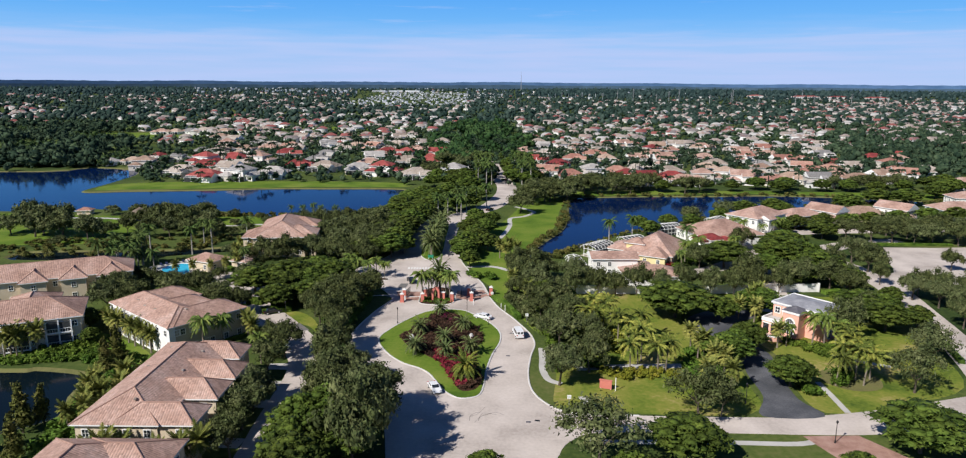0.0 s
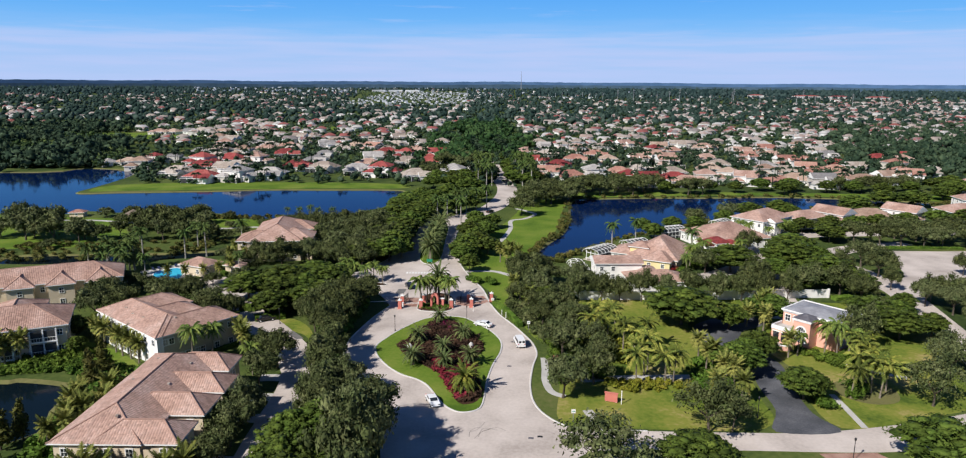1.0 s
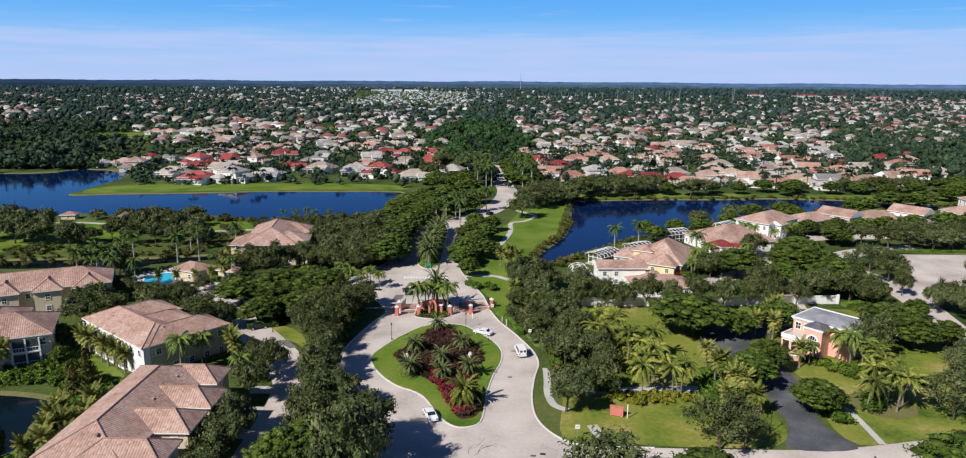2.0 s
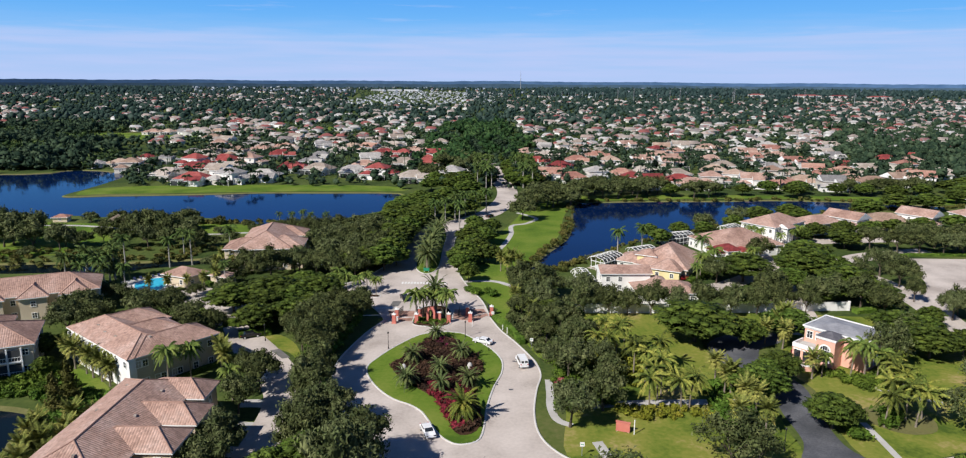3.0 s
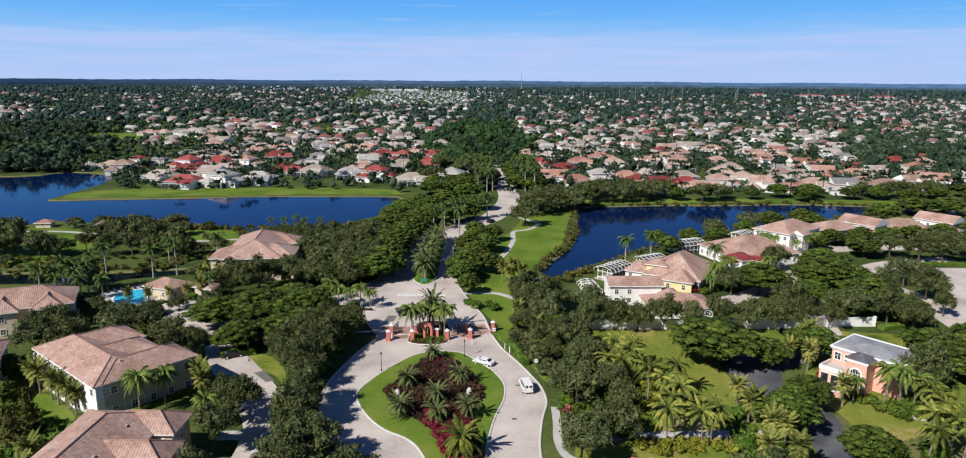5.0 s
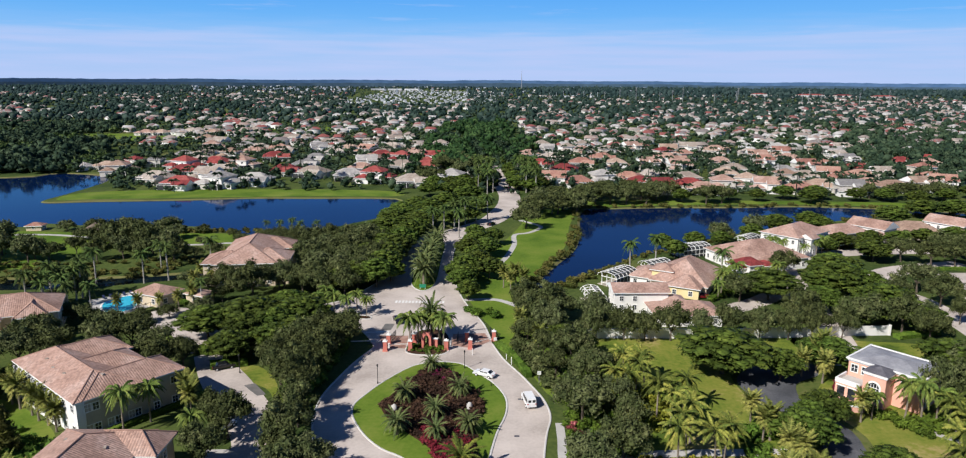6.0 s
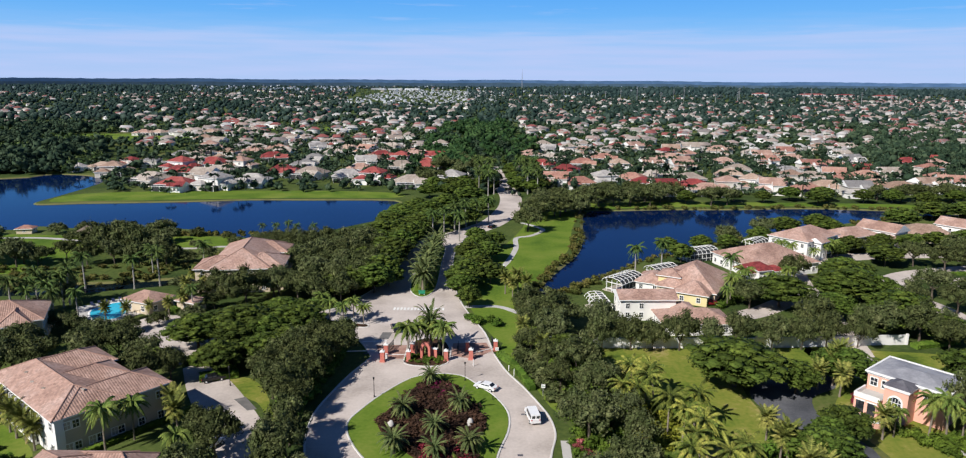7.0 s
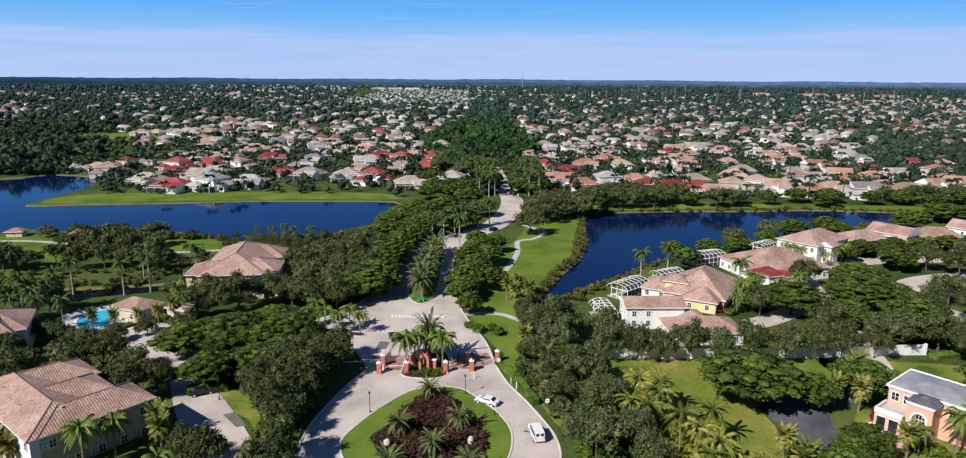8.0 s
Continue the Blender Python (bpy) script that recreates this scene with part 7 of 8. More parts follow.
thicket("shrubs", "mixed leafy green shrubs near the houses", M_HEDGE, [(-36, 190), (-31, 186), (-33, 172), (-34, 154), (-37, 156), (-42, 170)], 50, 1.0, 2.0, 1.6, 12, 0.0, 0.9)
thicket("shrubs", "mixed leafy green shrubs near the houses", M_HEDGE, [(13, 180), (24, 182), (26, 160), (24, 136), (15, 134), (14, 160)], 60, 0.9, 1.8, 1.7, 13, 0.0, 0.9)
grow("shrub", [(74.3, 133.4, 2.6), (72.3, 132.2, 2.0), (64.8, 127.4, 1.9), (2.4, 205, 1.7), (0.9, 208, 1.5)], 1.0, 4, 0.0, 0.9)
thicket("shrubs", "dark mixed shrubs on the verge by the gates", M_OAK, [(5.4, 186), (7.6, 178), (10.4, 170), (13, 162), (17, 164), (15, 174), (11.6, 184), (8, 192)], 52, 0.8, 1.8, 1.5, 81, 0.0, 0.9)
# pond edge
grow("cypress", [(-79, 109.4, 1.1), (-77.4, 112.6, 0.9), (-77, 132.5, 1.0), (-77, 137, 1.1), (-82, 101, 1.1), (-74, 100, 1.0)], 1.0, 3, 0.0, 1.0)
stand("sabal", [(-74, 122), (-67, 128), (-66, 112), (-72, 108)], 12, 0.8, 1.1, 1.0, 2.2, 4, 14, 1.0)
thicket("shrubs", "bright green shrubs along the pond bank", M_HEDGE, [(-104, 140.6), (-96, 142), (-84, 145), (-80, 142), (-90, 140), (-104, 137.5)], 44, 0.8, 1.4, 1.0, 15, 0.0, 0.8)
# close-set trees
grow("oak", [(-112, 203, 3.6), (-106, 199, 3.8), (-99, 197, 3.6), (-92, 196, 3.4), (-86, 198, 3.0), (-116, 212, 3.4), (-81, 203.4, 2.8), (-120, 203, 4.0), (-74, 207, 3.0), (-72, 216, 3.2), (-80, 226, 3.4), (-88, 232, 3.2)], 5.0, 5, -0.6, 1.0)
grow("royal", [(-114, 214, 0.85), (-117, 210, 0.9), (-119, 216, 0.82), (-114.6, 206, 0.8)], 1.0, 4, tall=1.0)
grow("sabal", [(-84, 226, 0.9), (-81, 231, 1.0), (-79, 236, 0.9), (-82, 240, 1.0), (-85.4, 235, 0.9), (-83, 249, 1.0), (-84.6, 243, 0.9)], 1.0, 4, tall=1.0)
stand("oak", [(-33.8, 150), (-32, 148), (-25.5, 122), (-30, 116)], 8, 3.3, 4.1, 5.0, 4.6, 5, 21, 1.55)
stand("layered", [(-30, 112), (-20, 112), (-18, 88), (-30, 88)], 5, 5.2, 6.8, 6.0, 6.0, 5, 49, 1.6)
stand("oak", [(-46, 180), (-36, 189), (-32.5, 186), (-34.6, 170), (-35.6, 157), (-37, 157), (-43, 168)], 9, 3.2, 4.4, 5.0, 4.6, 5, 22)
stand("layered", [(-66, 192), (-58, 204), (-46, 203), (-38, 196), (-44, 180), (-58, 187)], 8, 5.5, 7.5, 6.0, 7.0, 5, 23)
stand("oak", [(-104, 176), (-86, 181), (-70, 178), (-66, 173), (-76, 175), (-86, 171), (-98, 168)], 10, 4.0, 5.4, 5.0, 5.5, 5, 25)
stand("oak", [(-62, 226), (-42, 216), (-36, 232), (-38, 276), (-46, 282), (-56, 276), (-60, 262), (-56, 240)], 24, 3.8, 5.4, 5.0, 6.0, 5, 26)
stand("layered", [(-42, 226), (-33, 230), (-30, 280), (-22, 310), (-30, 345), (-40, 340), (-40, 290)], 18, 5.0, 7.0, 6.0, 6.5, 5, 27)
stand("layered", [(-9, 226), (1, 226), (3, 262), (4, 300), (-6, 304), (-10, 270)], 9, 4.2, 5.4, 6.0, 6.0, 5, 28)
stand("oak", [(14, 330), (38, 336), (42, 352), (36, 372), (17, 372)], 9, 4.5, 6.5, 5.0, 6.5, 5, 29)
stand("oak", [(46, 378), (92, 382), (92, 392), (46, 390)], 10, 4.5, 6.5, 5.0, 6.0, 5, 30)
stand("layered", [(95, 376), (140, 380), (140, 386), (95, 384)], 4, 4.0, 5.5, 6.0, 9.0, 5, 53)
grow("oak", [(208, 388, 5.4), (217, 391, 6), (226, 389, 5.6), (236, 392, 5.8), (198, 392, 4.6)], 5.0, 5)
grow("layered", [(246, 372, 8), (256, 380, 8.6), (262, 366, 8), (270, 376, 8), (252, 392, 7.4), (266, 402, 7.6), (284, 392, 8), (236, 362, 6.4)], 6.0, 5)
stand("layered", [(150, 376), (240, 372), (244, 384), (150, 390)], 7, 5.5, 7.5, 6.0, 11, 5, 31)
stand("layered", [(82, 190), (100, 206), (112, 232), (110, 250), (100, 246), (96, 222), (88, 205)], 6, 5.2, 7.6, 6.0, 6.5, 5, 32)
stand("oak", [(140, 264), (210, 262), (230, 256), (232, 270), (140, 273)], 12, 4.5, 6.0, 5.0, 7.0, 5, 33)
stand("oak", [(104, 180), (112, 196), (118, 230), (112, 234), (104, 208), (98, 194)], 3, 3.6, 4.8, 5.0, 5.5, 5, 34)
grow("oak", [(-154, 301, 4.6), (-139, 299, 5.2), (-124.5, 300, 5.4), (-167, 303, 3.6), (-112, 301, 3.0), (-130, 287, 5.6), (-121, 284, 4.6), (-137, 282, 4.4), (-142, 287, 4.0), (-126, 274, 4.6), (-116, 276, 4.0), (-108, 270, 3.6), (-162, 257, 7.4), (-151, 259, 5.2), (-146, 258, 5.0), (-172, 262, 6.2), (-157, 246, 3.0), (-185, 262, 6.0), (-181, 284, 4.0), (-192, 297, 4.4), (-124, 292, 3.4), (-104, 282, 2.8), (-98, 296, 2.6), (-152, 288, 3.8), (-133, 293, 4.6), (-119, 291, 4.4), (-128, 281, 4.8)], 5.0, 5, -1.1, 0.96)
grow("oak", [(-135, 273, 5.4), (-129, 270.5, 5.8), (-122, 271, 5.4), (-116, 268, 5.6), (-110.5, 266, 4.8), (-141.5, 266, 3.6), (-151, 255, 5.0), (-166, 264, 6.4), (-173, 258, 6.6), (-180, 268, 6.4), (-118, 225, 3.6), (-113, 220, 3.4), (-122, 260, 4.4), (-113, 258, 4.4), (-104, 258, 4.0), (-130, 258, 4.2)], 5.0, 5, -0.6, 1.32)
grow("oak", [(-94, 268, 3.4), (-88, 276, 3.2), (-99, 262, 3.4), (-84, 290, 3.4), (-76, 294, 3.0), (-66, 288, 3.0), (-92, 287, 2.8)], 5.0, 5, -1.0, 0.98)
grow("royal", [(-80, 297, 0.55), (-76, 299, 0.6), (-72, 296, 0.56), (-85, 296, 0.55), (-66, 297, 0.55)], 1.0, 4, tall=1.0)
thicket("bank_shrubs", "rounded shrubs along the lake shore", M_REEDS, [(-122, 300), (-96, 298), (-80, 302), (-84, 306), (-100, 304), (-122, 306)], 26, 0.9, 1.9, 2.0, 71, 0.0, 0.9)
stand("sparse", [(-80, 262), (-60, 268), (-58, 284), (-76, 284)], 13, 2.6, 3.6, 5.0, 4.6, 3, 37)
thicket("bank_shrubs", "olive-yellow shrubs along the water", M_REEDS, [(-170, 240), (-120, 248), (-80, 254), (-80, 262), (-130, 256), (-170, 250)], 60, 0.8, 1.7, 2.0, 39, 0.0, 0.8)
stand("royal", [(-125, 206), (-116, 222), (-112, 222), (-112, 206)], 3, 0.85, 1.05, 1.0, 3.0, 4, 40, 1.0)
stand("layered", [(-36, 382), (-12, 384), (2, 400), (0, 430), (-30, 424)], 9, 5.5, 7.5, 6.0, 8.0, 5, 41)
stand("royal", [(-6, 400), (4, 396), (4, 470), (-8, 470)], 12, 1.0, 1.25, 1.0, 5.0, 4, 42, 1.1)
stand("royal", [(17, 400), (26, 396), (28, 470), (16, 470)], 12, 1.0, 1.25, 1.0, 5.0, 4, 43, 1.1)
stand("oak", [(-46, 424), (-4, 436), (-4, 520), (-30, 540)], 16, 5.0, 7.0, 5.0, 7.5, 5, 44)
stand("layered", [(15, 392), (30, 396), (30, 520), (14, 540)], 14, 5.5, 7.5, 6.0, 7.5, 5, 45)
# along the bottom edge of the walk
stand("layered", [(-34, 88), (-18, 88), (-17, 74), (-34, 74)], 4, 5.0, 6.5, 6.0, 6.0, 5, 46)
stand("royal", [(-112, 236), (-84, 250), (-80, 262), (-112, 250)], 2, 0.8, 1.0, 1.0, 4.0, 4, 51, 1.0)
thicket("bank_shrubs", "olive-green scrub beside the park water", M_REEDS, [(-180, 224), (-118, 232), (-100, 240), (-100, 250), (-130, 246), (-180, 240)], 80, 0.8, 1.7, 1.8, 52, 0.0, 0.8)
grow("layered", [(-95.5, 158.6, 3.6), (-92, 163, 3.4), (-90.6, 150.6, 2.4)], 6.0, 5, 0.0, 1.5)
grow("sabal", [(-104.4, 143.6, 1.1), (-102.2, 144, 1.0), (-99.4, 145, 1.1), (-46.5, 97.6, 1.0), (-50, 97.0, 0.9), (-43.6, 98.4, 1.1), (-60.5, 97.2, 0.9)], 1.0, 4, tall=1.0)
slab("lawn", smooth_line([(-104, 141.6), (-94, 143.4), (-84, 146), (-80, 144.5), (-76, 140), (-73, 143), (-80, 150), (-92, 157), (-96, 150), (-104, 147.6)], True), 0.01, M_TURF, 0.1, "bright green lawn above the pond", "lawn")
grow("oak", [(9.6, 187, 3.6), (10.4, 199, 4.2), (15, 195, 4.2), (12.6, 179, 3.5), (14.4, 169, 3.4), (17, 205, 4.0), (8.6, 206.5, 3.0)], 5.0, 5, 0.0, 1.2)
grow("sabal", [(5, 231.4, 1.0), (8.6, 231.6, 1.1), (10.8, 229, 1.0), (7, 228.6, 0.9), (72.2, 176.4, 1.2), (70.6, 175.2, 1.1), (12, 184, 0.9), (8, 193, 1.0)], 1.0, 4, tall=1.0)
grow("shrub", [(-4.3, 209.6, 1.5), (-2.2, 206.6, 1.7), (64.6, 130.8, 1.5), (78.3, 150.2, 1.3), (75.0, 153.4, 1.0), (72.6, 156.6, 0.8)], 1.0, 4, 0.0, 0.9)
grow("layered", [(60.5, 150.4, 4.6), (56.8, 147.6, 3.6)], 6.0, 5)
grow("layered", [(-32.4, 231, 6.2), (-31.6, 241, 6.4), (-31.4, 252, 6.2), (-30.4, 263, 6.4), (-29.6, 275, 6.2), (-28, 287, 6.2)], 6.0, 5, 0.0, 1.3)
grow("sparse", [(23.4, 163.4, 3.8), (25.2, 146, 3.4)], 5.0, 3)
thicket("flowers", "pink and coral flowering shrubs by the path", M_CORALBLOOM, [(13.8, 150), (16, 148.8), (18, 144.4), (16.6, 143.6)], 12, 0.5, 0.9, 0.9, 61, 0.0, 0.9)
grow("layered", [(104.5, 173.4, 4.4), (107.6, 164.6, 4.0), (111, 182, 3.4), (96, 169, 3.6)], 6.0, 5)
hedge([(104.5, 143), (108.5, 157), (112, 172)], 1.4, 1.0)


# ---------------------------------------------------------------- distant suburb and woods
def far_field():
    rng = np.random.default_rng(11)
    spots = []
    # streets of homes, row behind row
    y = 640.0
    while y < 2600:
        step = 13 + (y - 600) * 0.004
        for side, x0, x1 in ((-1, 45, 0.30 * y + 120), (1, 45, 0.62 * y + 130)):
            x = x0
            while x < x1:
                px, py = side * x + rng.normal(0, 2), y + 14 * math.sin(x * 0.012 + side) + rng.normal(0, 3)
                if rng.random() < (0.74 if y < 900 else 0.6 if y < 1150 else 0.4 if y < 1500 else 0.2 if y < 1900 else 0.08) * (0.8 if side < 0 else 1.0):
                    spots.append((px, py))
                x += step + rng.uniform(2, 7)
        y += rng.choice((27, 40)) + y * 0.012
    for n, y0, y1, a, b, power in ((300, 800, 2400, -0.76, -0.28, 1.3), (260, 900, 2300, 0.46, 0.76, 1.2), (300, 1700, 4300, -0.74, 0.77, 1.0), (160, 1500, 2900, -0.5, -0.1, 1.0)):
        for _ in range(n):
            py = y0 + (y1 - y0) * rng.random() ** power
            spots.append((rng.uniform(a, b) * py, py))
    spots = [p for p in spots if not (-0.2 * p[1] < p[0] < -0.03 * p[1] and 1560 < p[1] < 3000) and not (abs(p[0] + 6) < 48 and p[1] < 920) and not (p[0] < -0.5 * p[1] - 5 and p[1] < 800) and not (p[0] < -0.28 * p[1] and p[1] > 760 and math.sin(p[0] * 0.021 + p[1] * 0.013) + math.sin(p[0] * 0.05 - p[1] * 0.031) > 0.25)]
    wv, wf, rv, rf = [], [], [], []
    kw = kr = 0
    for x, y in spots:
        for w in range(2):
            a = rng.uniform(-0.5, 0.5) + (math.pi / 2 if w else 0)
            L, W = (rng.uniform(9.5, 13), rng.uniform(7, 8.6)) if w == 0 else (rng.uniform(8, 10), rng.uniform(5, 6))
            ox, oy = (0, 0) if w == 0 else (-rng.uniform(2, 4), rng.choice((-1, 1)) * 3.4)
            h = rng.choice((2.9, 2.9, 4.6, 5.0)) if w == 0 else 3.0
            co, si = math.cos(a), math.sin(a)
            def at(u, v, z):
                return (x + (u + ox) * co - (v + oy) * si, y + (u + ox) * si + (v + oy) * co, z)
            c = [(-L / 2, -W / 2), (L / 2, -W / 2), (L / 2, W / 2), (-L / 2, W / 2)]
            wv += [at(*p, 0) for p in c] + [at(*p, h) for p in c]
            wf += [[kw + i, kw + (i + 1) % 4, kw + 4 + (i + 1) % 4, kw + 4 + i] for i in range(4)]
            kw += 8
            o = 0.4
            e = [(p[0] * (1 + 2 * o / L), p[1] * (1 + 2 * o / W)) for p in c]
            top, n = h + W * 0.31, max(0.0, L / 2 - W * (rng.choice((0.5, 0.5, 0.1)) if w == 0 else 0.04))
            rv += [at(*p, h) for p in e] + [at(-n, 0, top), at(n, 0, top)]
            rf += [[kr, kr + 1, kr + 5], [kr, kr + 5, kr + 4], [kr + 2, kr + 3, kr + 4], [kr + 2, kr + 4, kr + 5], [kr + 1, kr + 2, kr + 5], [kr + 3, kr, kr + 4]]
            kr += 6
    thing("distant_homes", "hundreds of pale stucco homes far away", "houses", kind="stuff", data=array_mesh("distant_homes", np.array(wv), np.array(wf), M_FARWALL))
    thing("distant_roofs", "hundreds of beige, brown and coral tile roofs far away", "roofs", kind="stuff", data=array_mesh("distant_roofs", np.array(rv), np.array(rf), M_FARROOF))
    # park of white mobile homes
    b = Build()
    for i in range(24):
        for j in range(22):
            px, py = -350 + i * 15.5 + j * 2 + rng.normal(0, 3), 1600 + j * 74 + rng.normal(0, 12)
            px *= 0.62 + py / 4200
            if rng.random() < 0.84 and (i + j) % 7:
                b.box((px, py, 2.0), (rng.uniform(5, 8), 12, 3.4), rng.normal(0.2, 0.2))
    for k in range(3):
        b.box((-520 + k * 78, 3330, 4.5), (66, 26, 8))
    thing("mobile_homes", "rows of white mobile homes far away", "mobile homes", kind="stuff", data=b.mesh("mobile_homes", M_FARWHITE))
    return np.array(spots)


FAR_SPOTS = far_field()


def far_tree(rng, lumps, leaves, sub):
    iv, it = ICO[sub]
    vs, fs, k = [], [], 0
    for j in range(lumps):
        a, q = rng.uniform(0, 6.28), (rng.uniform(0.25, 0.7) if j else 0)
        s = rng.uniform(0.4, 0.62) if lumps > 1 else 1.0
        w = iv * (1 + rng.normal(0, 0.24, (len(iv), 1))) * np.array((s, s, s * 0.75)) + np.array((math.cos(a) * q, math.sin(a) * q, 0.85 + rng.uniform(-0.2, 0.35)))
        vs.append(w)
        fs.append(it + k)
        k += len(w)
    v = np.concatenate(vs)
    if leaves:
        d = rng.normal(size=(leaves, 3))
        d[:, 2] = abs(d[:, 2])
        at = v[rng.integers(0, len(v), leaves)]
        lv, lf = rhombs(rng, at * rng.uniform(0.95, 1.2, (leaves, 1)), d, 0.27)
        fs.append(lf + k)
        v = np.concatenate([v, lv])
    return v, np.concatenate(fs)


def far_palm(rng):
    b = Build().tube([(0, 0, -0.2), (0, 0, 7.6)], [0.2, 0.15], 4)
    for k in range(13):
        a, up = 2.4 * k, rng.uniform(-0.4, 1.0)
        d, s = Vector((math.cos(a), math.sin(a), 0)), Vector((-math.sin(a), math.cos(a), 0)) * 0.5
        p0, p1, p2 = Vector((0, 0, 7.5)), Vector((0, 0, 7.5 + up)) + d * 1.7, Vector((0, 0, 6.4 + up)) + d * 3.1
        b.face([p0, p1 - s, p2]), b.face([p0, p2, p1 + s])
    v = np.array([tuple(p) for p in b.v], float)
    f = np.array([t for q in b.f for t in ([q] if len(q) == 3 else [(q[0], q[i], q[i + 1]) for i in range(1, len(q) - 1)])])
    return v, f


def scatter(name, label, rng, at, radius, shapes, mat=None):
    vs, fs, k = [], [], 0
    for (x, y), r in zip(at, radius):
        v, f = shapes[rng.integers(len(shapes))]
        a = rng.uniform(0, 6.28)
        co, si = math.cos(a) * r, math.sin(a) * r
        h = r * rng.uniform(0.8, 1.25)
        vs.append(np.stack([x + v[:, 0] * co - v[:, 1] * si, y + v[:, 0] * si + v[:, 1] * co, v[:, 2] * h], 1))
        fs.append(f + k)
        k += len(v)
    return thing(name, label, "trees", kind="stuff", data=array_mesh(name, np.concatenate(vs), np.concatenate(fs), mat or M_FARTREE))


def far_trees():
    rng = np.random.default_rng(5)
    homes = np.array(HOME_SPOTS + [tuple(p) for p in FAR_SPOTS])
    cells = {}
    for x, y in homes:
        cells.setdefault((int(x // 20), int(y // 20)), []).append((x, y))

    def clear(x, y, d):
        i, j = int(x // 20), int(y // 20)
        for a in (-1, 0, 1):
            for c in (-1, 0, 1):
                for hx, hy in cells.get((i + a, j + c), ()):
                    if (hx - x) ** 2 + (hy - y) ** 2 < d * d:
                        return False
        return not any(inside(x, y, p) for p in LAKES[:2]) and not inside(x, y, fairway)

    fairway = [(-420, 690), (-300, 700), (-305, 775), (-430, 770)]
    mid, back, last, tall, yard = [], [], [], [], []
    # yards of the suburb
    while len(mid) < 5400:
        y = 395 + 560 * rng.random() ** 0.8
        x = rng.uniform(-0.75, 0.78) * (y + 40)
        if -218 < x < -48 and y < 400 or 40 < x < 240 and y < 385 or y < 420 and x < -215:
            continue
        if clear(x, y, 6.8):
            mid.append((x, y))
    # woods in the west and the belt along the road
    woods, belt = [], []
    for _ in range(3400):
        y = rng.uniform(462, 860)
        x = -rng.uniform(0.5, 0.82) * y - 10
        if clear(x, y, 9) and not (x > -262 and y < 520) and not (-330 < x < -235 and 610 < y < 660):
            woods.append((x, y))
    for _ in range(46):
        x = rng.uniform(-390, -268)
        woods.append((x, 474 - (x + 270) * -0.1 + rng.uniform(0, 10)))
    avenue = []
    for _ in range(300):
        y = rng.uniform(470, 920)
        x = rng.normal(-10, 20)
        if abs(x - 4) > 10 or y > 560:
            avenue.append((x, y))
    for _ in range(1500):
        y = rng.uniform(400, 1000)
        x = rng.uniform(0.42, 0.78) * y + rng.uniform(0, 60)
        if clear(x, y, 6.4) and not (y < 440 and x < 290):
            belt.append((x, y))
    # tree lines along the straight streets of the eastern quarter
    for x0, y0, x1, y1, n in ((432, 960, 408, 590, 95), (380, 700, 560, 690, 40), (470, 1150, 900, 1080, 90), (300, 1010, 620, 985, 60), (-60, 1130, 300, 1160, 70), (-420, 1010, -130, 1040, 60)):
        for k in range(n):
            t = (k + rng.random()) / n
            belt.append((x0 + (x1 - x0) * t + rng.normal(0, 2.5), y0 + (y1 - y0) * t + rng.normal(0, 2.5)))
    shapes = [far_tree(rng, 3, 32, 1) for _ in range(8)]
    # garden shrubs and small trees close round the homes
    palms = []
    for x, y in HOME_SPOTS:
        for _ in range(4):
            a, q = rng.uniform(0, 6.28), rng.uniform(12, 18)
            px, py = x + math.cos(a) * q, y + math.sin(a) * q
            if clear(px, py, 11):
                palms.append((px, py))
    for k in range(60):
        for side in (-9, 9):
            y = 405 + k * 4.6
            palms.append((10.5 - (y - 400) * 0.055 + side * rng.uniform(0.95, 1.5), y))
    scatter("distant_palms", "slim palms among the homes and along the far road", rng, palms, rng.uniform(0.8, 1.25, len(palms)), [far_palm(rng) for _ in range(4)])
    for x, y in HOME_SPOTS:
        for _ in range(10):
            a, q = rng.uniform(3.3, 6.1), rng.uniform(11.5, 15)
            px, py = x + math.cos(a) * q * 1.15, y + math.sin(a) * q
            if clear(px, py, 10.5):
                yard.append((px, py))
    scatter("garden_shrubs", "small trees and shrubs round the suburban homes", rng, yard, rng.uniform(1.0, 2.3, len(yard)), [far_tree(rng, 2, 14, 1) for _ in range(5)])
    light = [far_tree(rng, 3, 12, 1) for _ in range(8)]
    for group, forms in (([p for p in mid if p[1] < 620], shapes), ([p for p in mid if p[1] >= 620], light)):
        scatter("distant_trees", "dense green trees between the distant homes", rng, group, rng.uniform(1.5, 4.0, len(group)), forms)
    forms = [far_tree(rng, 3, 62, 1) for _ in range(8)]
    patch = [math.sin(x * 0.045) + math.sin(y * 0.05 + x * 0.02) + rng.normal(0, 0.35) > 0.1 for x, y in woods]
    for keep, mat, label, big in ((True, M_FARSCRUB, "olive-green scrub woodland beyond the lake", 2.6), (False, M_FARTREE, "tall dark green woodland beyond the lake", 5.4)):
        group = [p for p, q in zip(woods, patch) if q == keep]
        scatter("distant_woods", label, rng, group, 1.7 + big * rng.random(len(group)) ** 1.8, forms, mat)
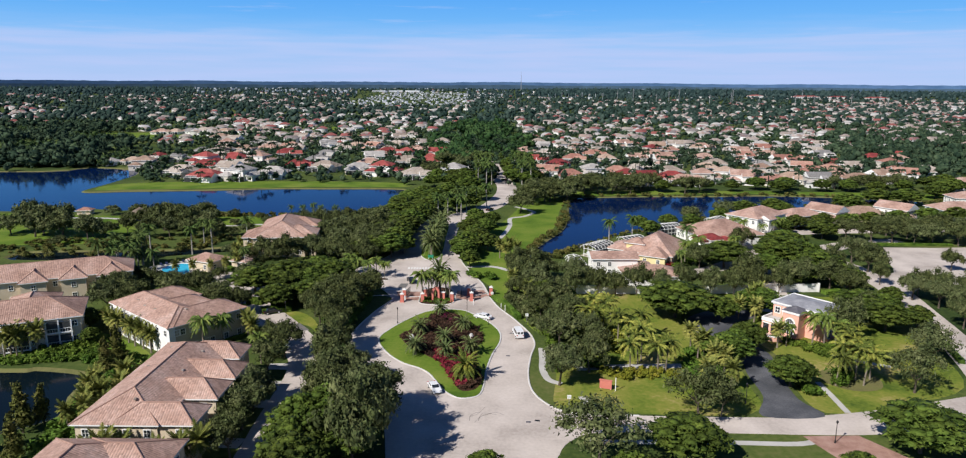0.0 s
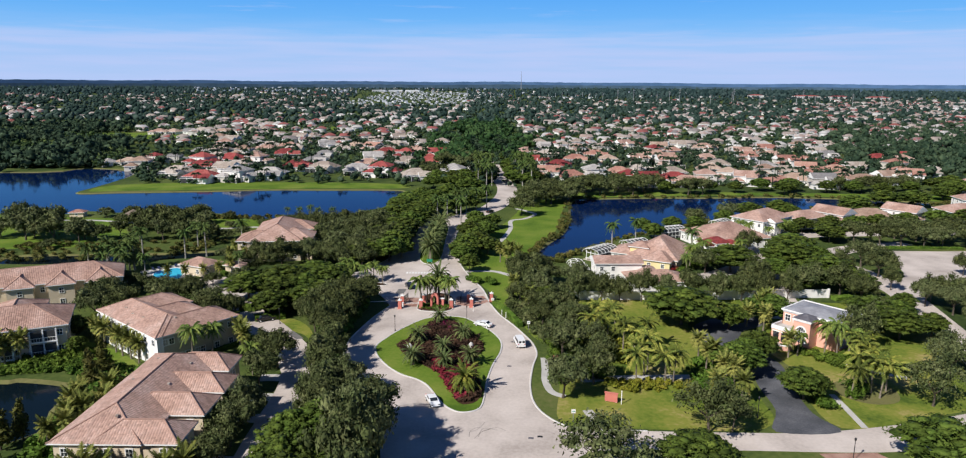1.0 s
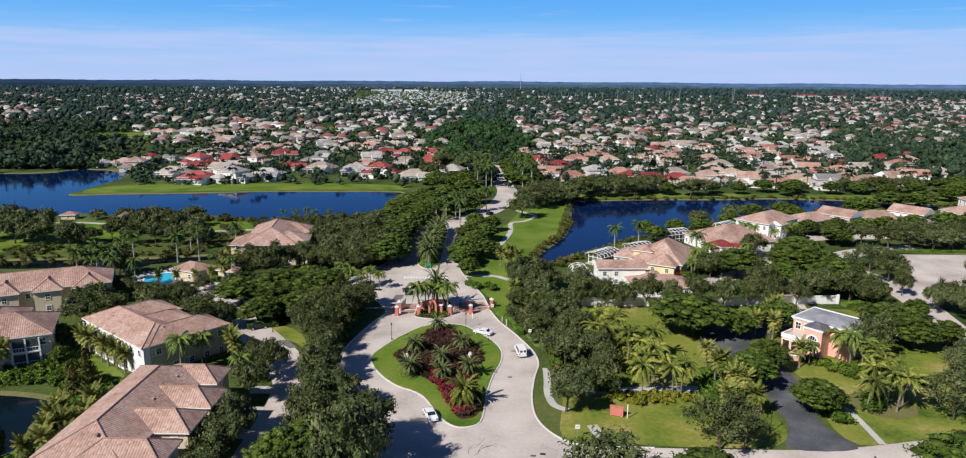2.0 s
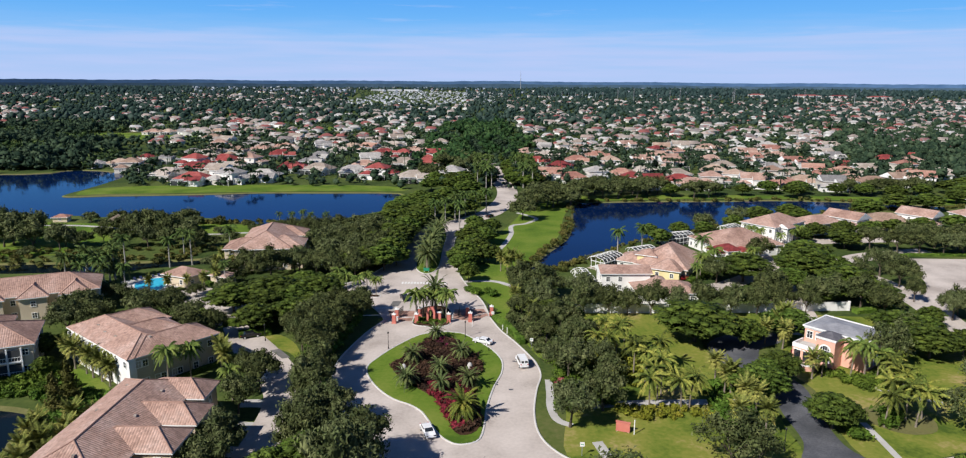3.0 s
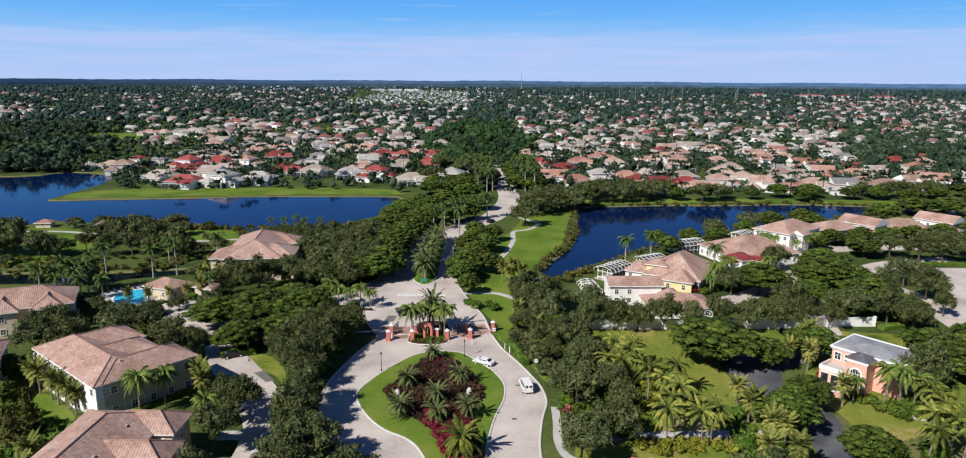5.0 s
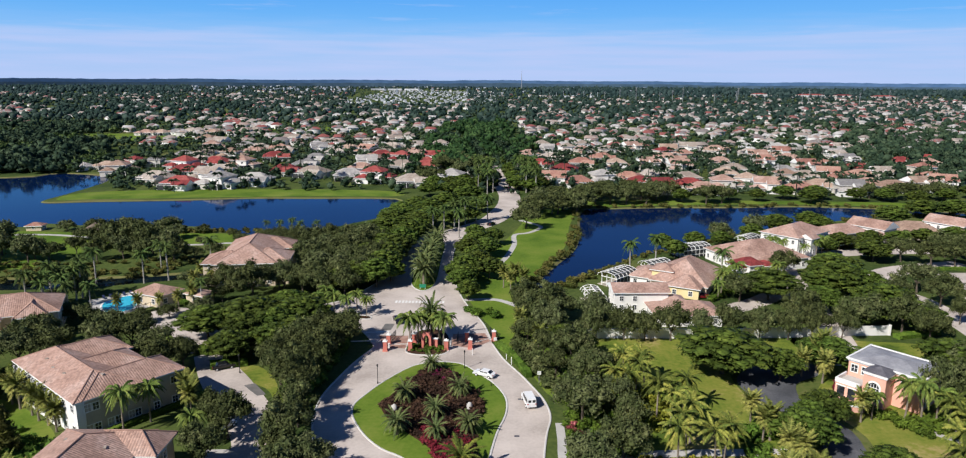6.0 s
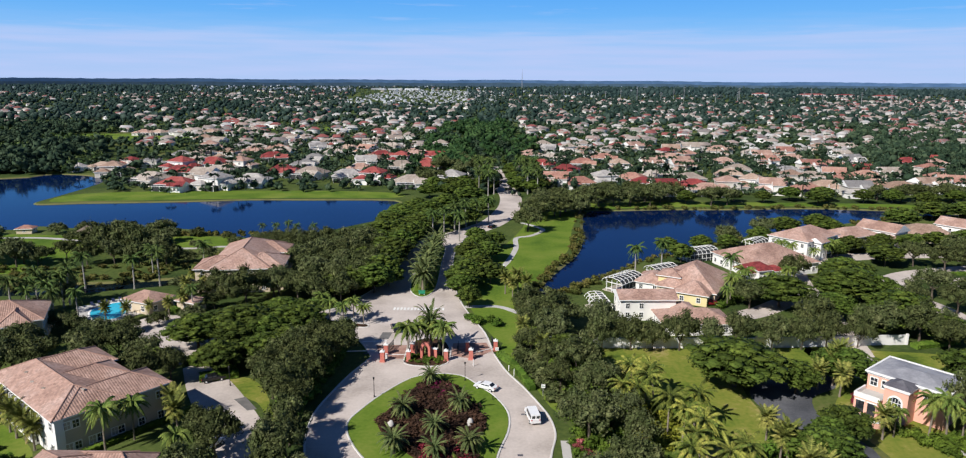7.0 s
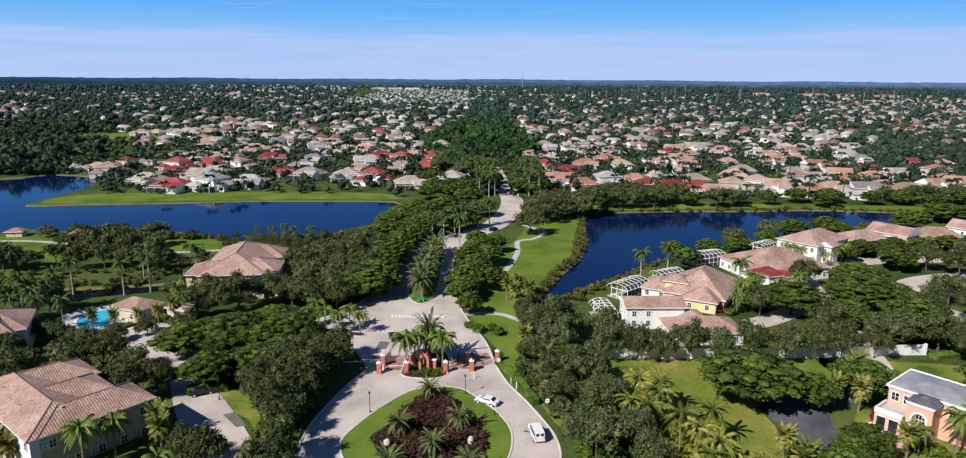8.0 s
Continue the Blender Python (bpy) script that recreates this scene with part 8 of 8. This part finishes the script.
    scatter("avenue_trees", "broad bright green trees along the far avenue", rng, avenue, 2.8 + 4.0 * rng.random(len(avenue)) ** 1.4, [far_tree(rng, 5, 120, 1) for _ in range(6)], M_FARGREEN)
    scatter("distant_trees", "broad green trees along the streets", rng, belt, 2.2 + 4.2 * rng.random(len(belt)) ** 1.5, shapes)
    while len(back) < 9500:
        y = 950 + 1300 * rng.random()
        x = rng.uniform(-0.75, 0.75) * y
        if clear(x, y, 6.0) and not (-0.2 * y < x < -0.03 * y and y > 1560):
            back.append((x, y))
    shapes = [far_tree(rng, 1, 8, 1) for _ in range(6)]
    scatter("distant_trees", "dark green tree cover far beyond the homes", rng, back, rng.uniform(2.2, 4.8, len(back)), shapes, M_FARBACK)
    for _ in range(9000):
        y = 2200 + 2500 * rng.random()
        x = rng.uniform(-0.76, 0.76) * y
        if not (-0.19 * y < x < -0.03 * y and y < 3400):
            last.append((x, y))
    # tall dark forest belts
    for _ in range(5200):
        y = rng.uniform(2600, 4300)
        x = (rng.uniform(0.07, 0.76) if rng.random() < 0.7 else rng.uniform(-0.76, -0.42)) * y
        if rng.random() < 0.6 or 3000 < y < 3800:
            tall.append((x, y))
    octa = np.array([(1, 0, .6), (-1, 0, .6), (0, 1, .6), (0, -1, .6), (0, 0, 1.6), (0, 0, -.2)], float)
    of = np.array([(0, 2, 4), (2, 1, 4), (1, 3, 4), (3, 0, 4), (2, 0, 5), (1, 2, 5), (3, 1, 5), (0, 3, 5)])
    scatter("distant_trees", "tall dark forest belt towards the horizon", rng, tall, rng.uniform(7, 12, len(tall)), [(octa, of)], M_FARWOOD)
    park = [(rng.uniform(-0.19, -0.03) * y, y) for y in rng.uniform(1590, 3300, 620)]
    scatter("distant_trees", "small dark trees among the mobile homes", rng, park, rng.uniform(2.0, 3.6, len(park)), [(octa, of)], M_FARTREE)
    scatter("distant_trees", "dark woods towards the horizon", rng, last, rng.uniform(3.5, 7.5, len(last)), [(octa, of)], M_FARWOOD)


far_trees()

# low wooded rim added to close the land, haze painted into its blues
rr = random.Random(3)
N = 420
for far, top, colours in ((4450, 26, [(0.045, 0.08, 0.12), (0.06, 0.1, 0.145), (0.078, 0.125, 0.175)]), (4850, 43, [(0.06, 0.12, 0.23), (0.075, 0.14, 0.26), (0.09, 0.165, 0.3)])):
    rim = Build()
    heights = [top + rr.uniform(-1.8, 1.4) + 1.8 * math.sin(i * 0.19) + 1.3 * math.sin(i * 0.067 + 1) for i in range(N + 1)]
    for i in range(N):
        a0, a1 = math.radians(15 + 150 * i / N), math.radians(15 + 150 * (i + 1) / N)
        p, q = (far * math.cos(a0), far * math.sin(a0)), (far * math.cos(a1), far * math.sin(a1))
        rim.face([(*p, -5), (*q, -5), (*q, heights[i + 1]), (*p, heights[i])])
    thing("backdrop", "wooded horizon curtain painted haze blue", "horizon", kind="structure", data=rim.mesh("backdrop", material("haze_blue_woods", colours, 1.0, 0.012, 0.06, coords="World", spec=0.0)))
# pale blocks of the far town
town = Build()
for _ in range(240):
    d = rr.uniform(2900, 4400)
    x = rr.choice((rr.uniform(-0.46, -0.2), rr.uniform(-0.5, 0.3), rr.uniform(-0.7, 0.7))) * d
    h = rr.uniform(6, 12.5)
    town.box((x, d, h / 2), (rr.uniform(4, 13), 12, h))
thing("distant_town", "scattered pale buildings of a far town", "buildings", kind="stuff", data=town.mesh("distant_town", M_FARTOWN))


# tall things on the skyline
def mast(x, y, h):
    ob = thing("radio_mast", "thin grey radio mast on the skyline", "mast")
    ob.location = (x, y, 0)
    part("shaft", Build().tube([(0, 0, 0), (0, 0, h * 0.6), (0, 0, h)], [2.0, 1.4, 0.7], 6).mesh("shaft", M_SLATE), ob)
    part("antenna", Build().tube([(0, 0, h * 0.98), (0, 0, h * 1.15)], [0.6, 0.4], 5).mesh("antenna", M_SLATE), ob)


mast(180, 4000, 92)


def pylon(x, y, h):
    ob = thing("power_pylon", "pale steel power-line pylon", "pylon", "power pylons")
    ob.location = (x, y, 0)
    part("shaft", Build().tube([(0, 0, -1), (0, 0, h)], [0.7, 0.3], 6).mesh("shaft", M_SLATE), ob)
    for z in (0.72, 0.84, 0.96):
        part("crossarm", Build().box((0, 0, h * z), (7, 0.4, 0.4)).mesh("crossarm", M_SLATE), ob)


for k in range(16):
    pylon(330 + k * 42 + 9 * math.sin(k * 2.1), 2050 - 25 * k + 60 * math.sin(k * 1.7), 24 + 7 * (k % 3))


def plant_block(x, y):
    ob = thing("power_station", "white power station with slim stacks far away", "power station")
    ob.location = (x, y, 0)
    for k in range(5):
        part("hall", Build().box((k * 40 - 90, k % 2 * 60, 3), (22, 30, 5)).mesh("hall", M_FARWHITE), ob)
    for k in range(8):
        part("stack", Build().tube([(k * 22 - 60, 10, 0), (k * 22 - 60, 10, 15 + 3 * (k % 3))], [0.7, 0.4], 8).mesh("stack", M_FARWHITE), ob)


plant_block(255, 2300)
for x, y, w in ((1120, 2500, 90), (1210, 2450, 60), (1290, 2350, 70), (980, 2600, 50)):
    house("warehouse", "low building with a broad red roof far away", "warehouse", x, y, 5, [(0, 0, w, 28, 8, 0.25, False)], M_FARWALL, M_TILE_RED, "far warehouses", 60)
house("gatehouse", "white gatehouse with columns at the far gate", "gatehouse", -2, 474, 0, [(0, 0, 9, 6, 4.2, 0.3, False), (-9, 4, 5, 5, 3.2, 0.3, False)], M_WHITE, M_TILE_GREY, "", 2.4)
# strips of open grass and ponds among the far homes
for poly, mat, label in (([(-415, 695), (-305, 705), (-310, 770), (-425, 765)], M_TURF, "green fairway between the woods and homes"), ([(-230, 830), (-60, 850), (-50, 905), (-240, 880)], M_TURF, "green golf fairway far away"), ([(-60, 700), (-12, 705), (-14, 725), (-62, 722)], M_WATER, "small pond among homes"), ([(60, 720), (110, 725), (108, 742), (60, 740)], M_TURF, "green strip of lawn")):
    slab("pond" if mat is M_WATER else "lawn", smooth_line(poly, True, 4), 0.05, mat, 0.2, label, "pond" if mat is M_WATER else "lawn")
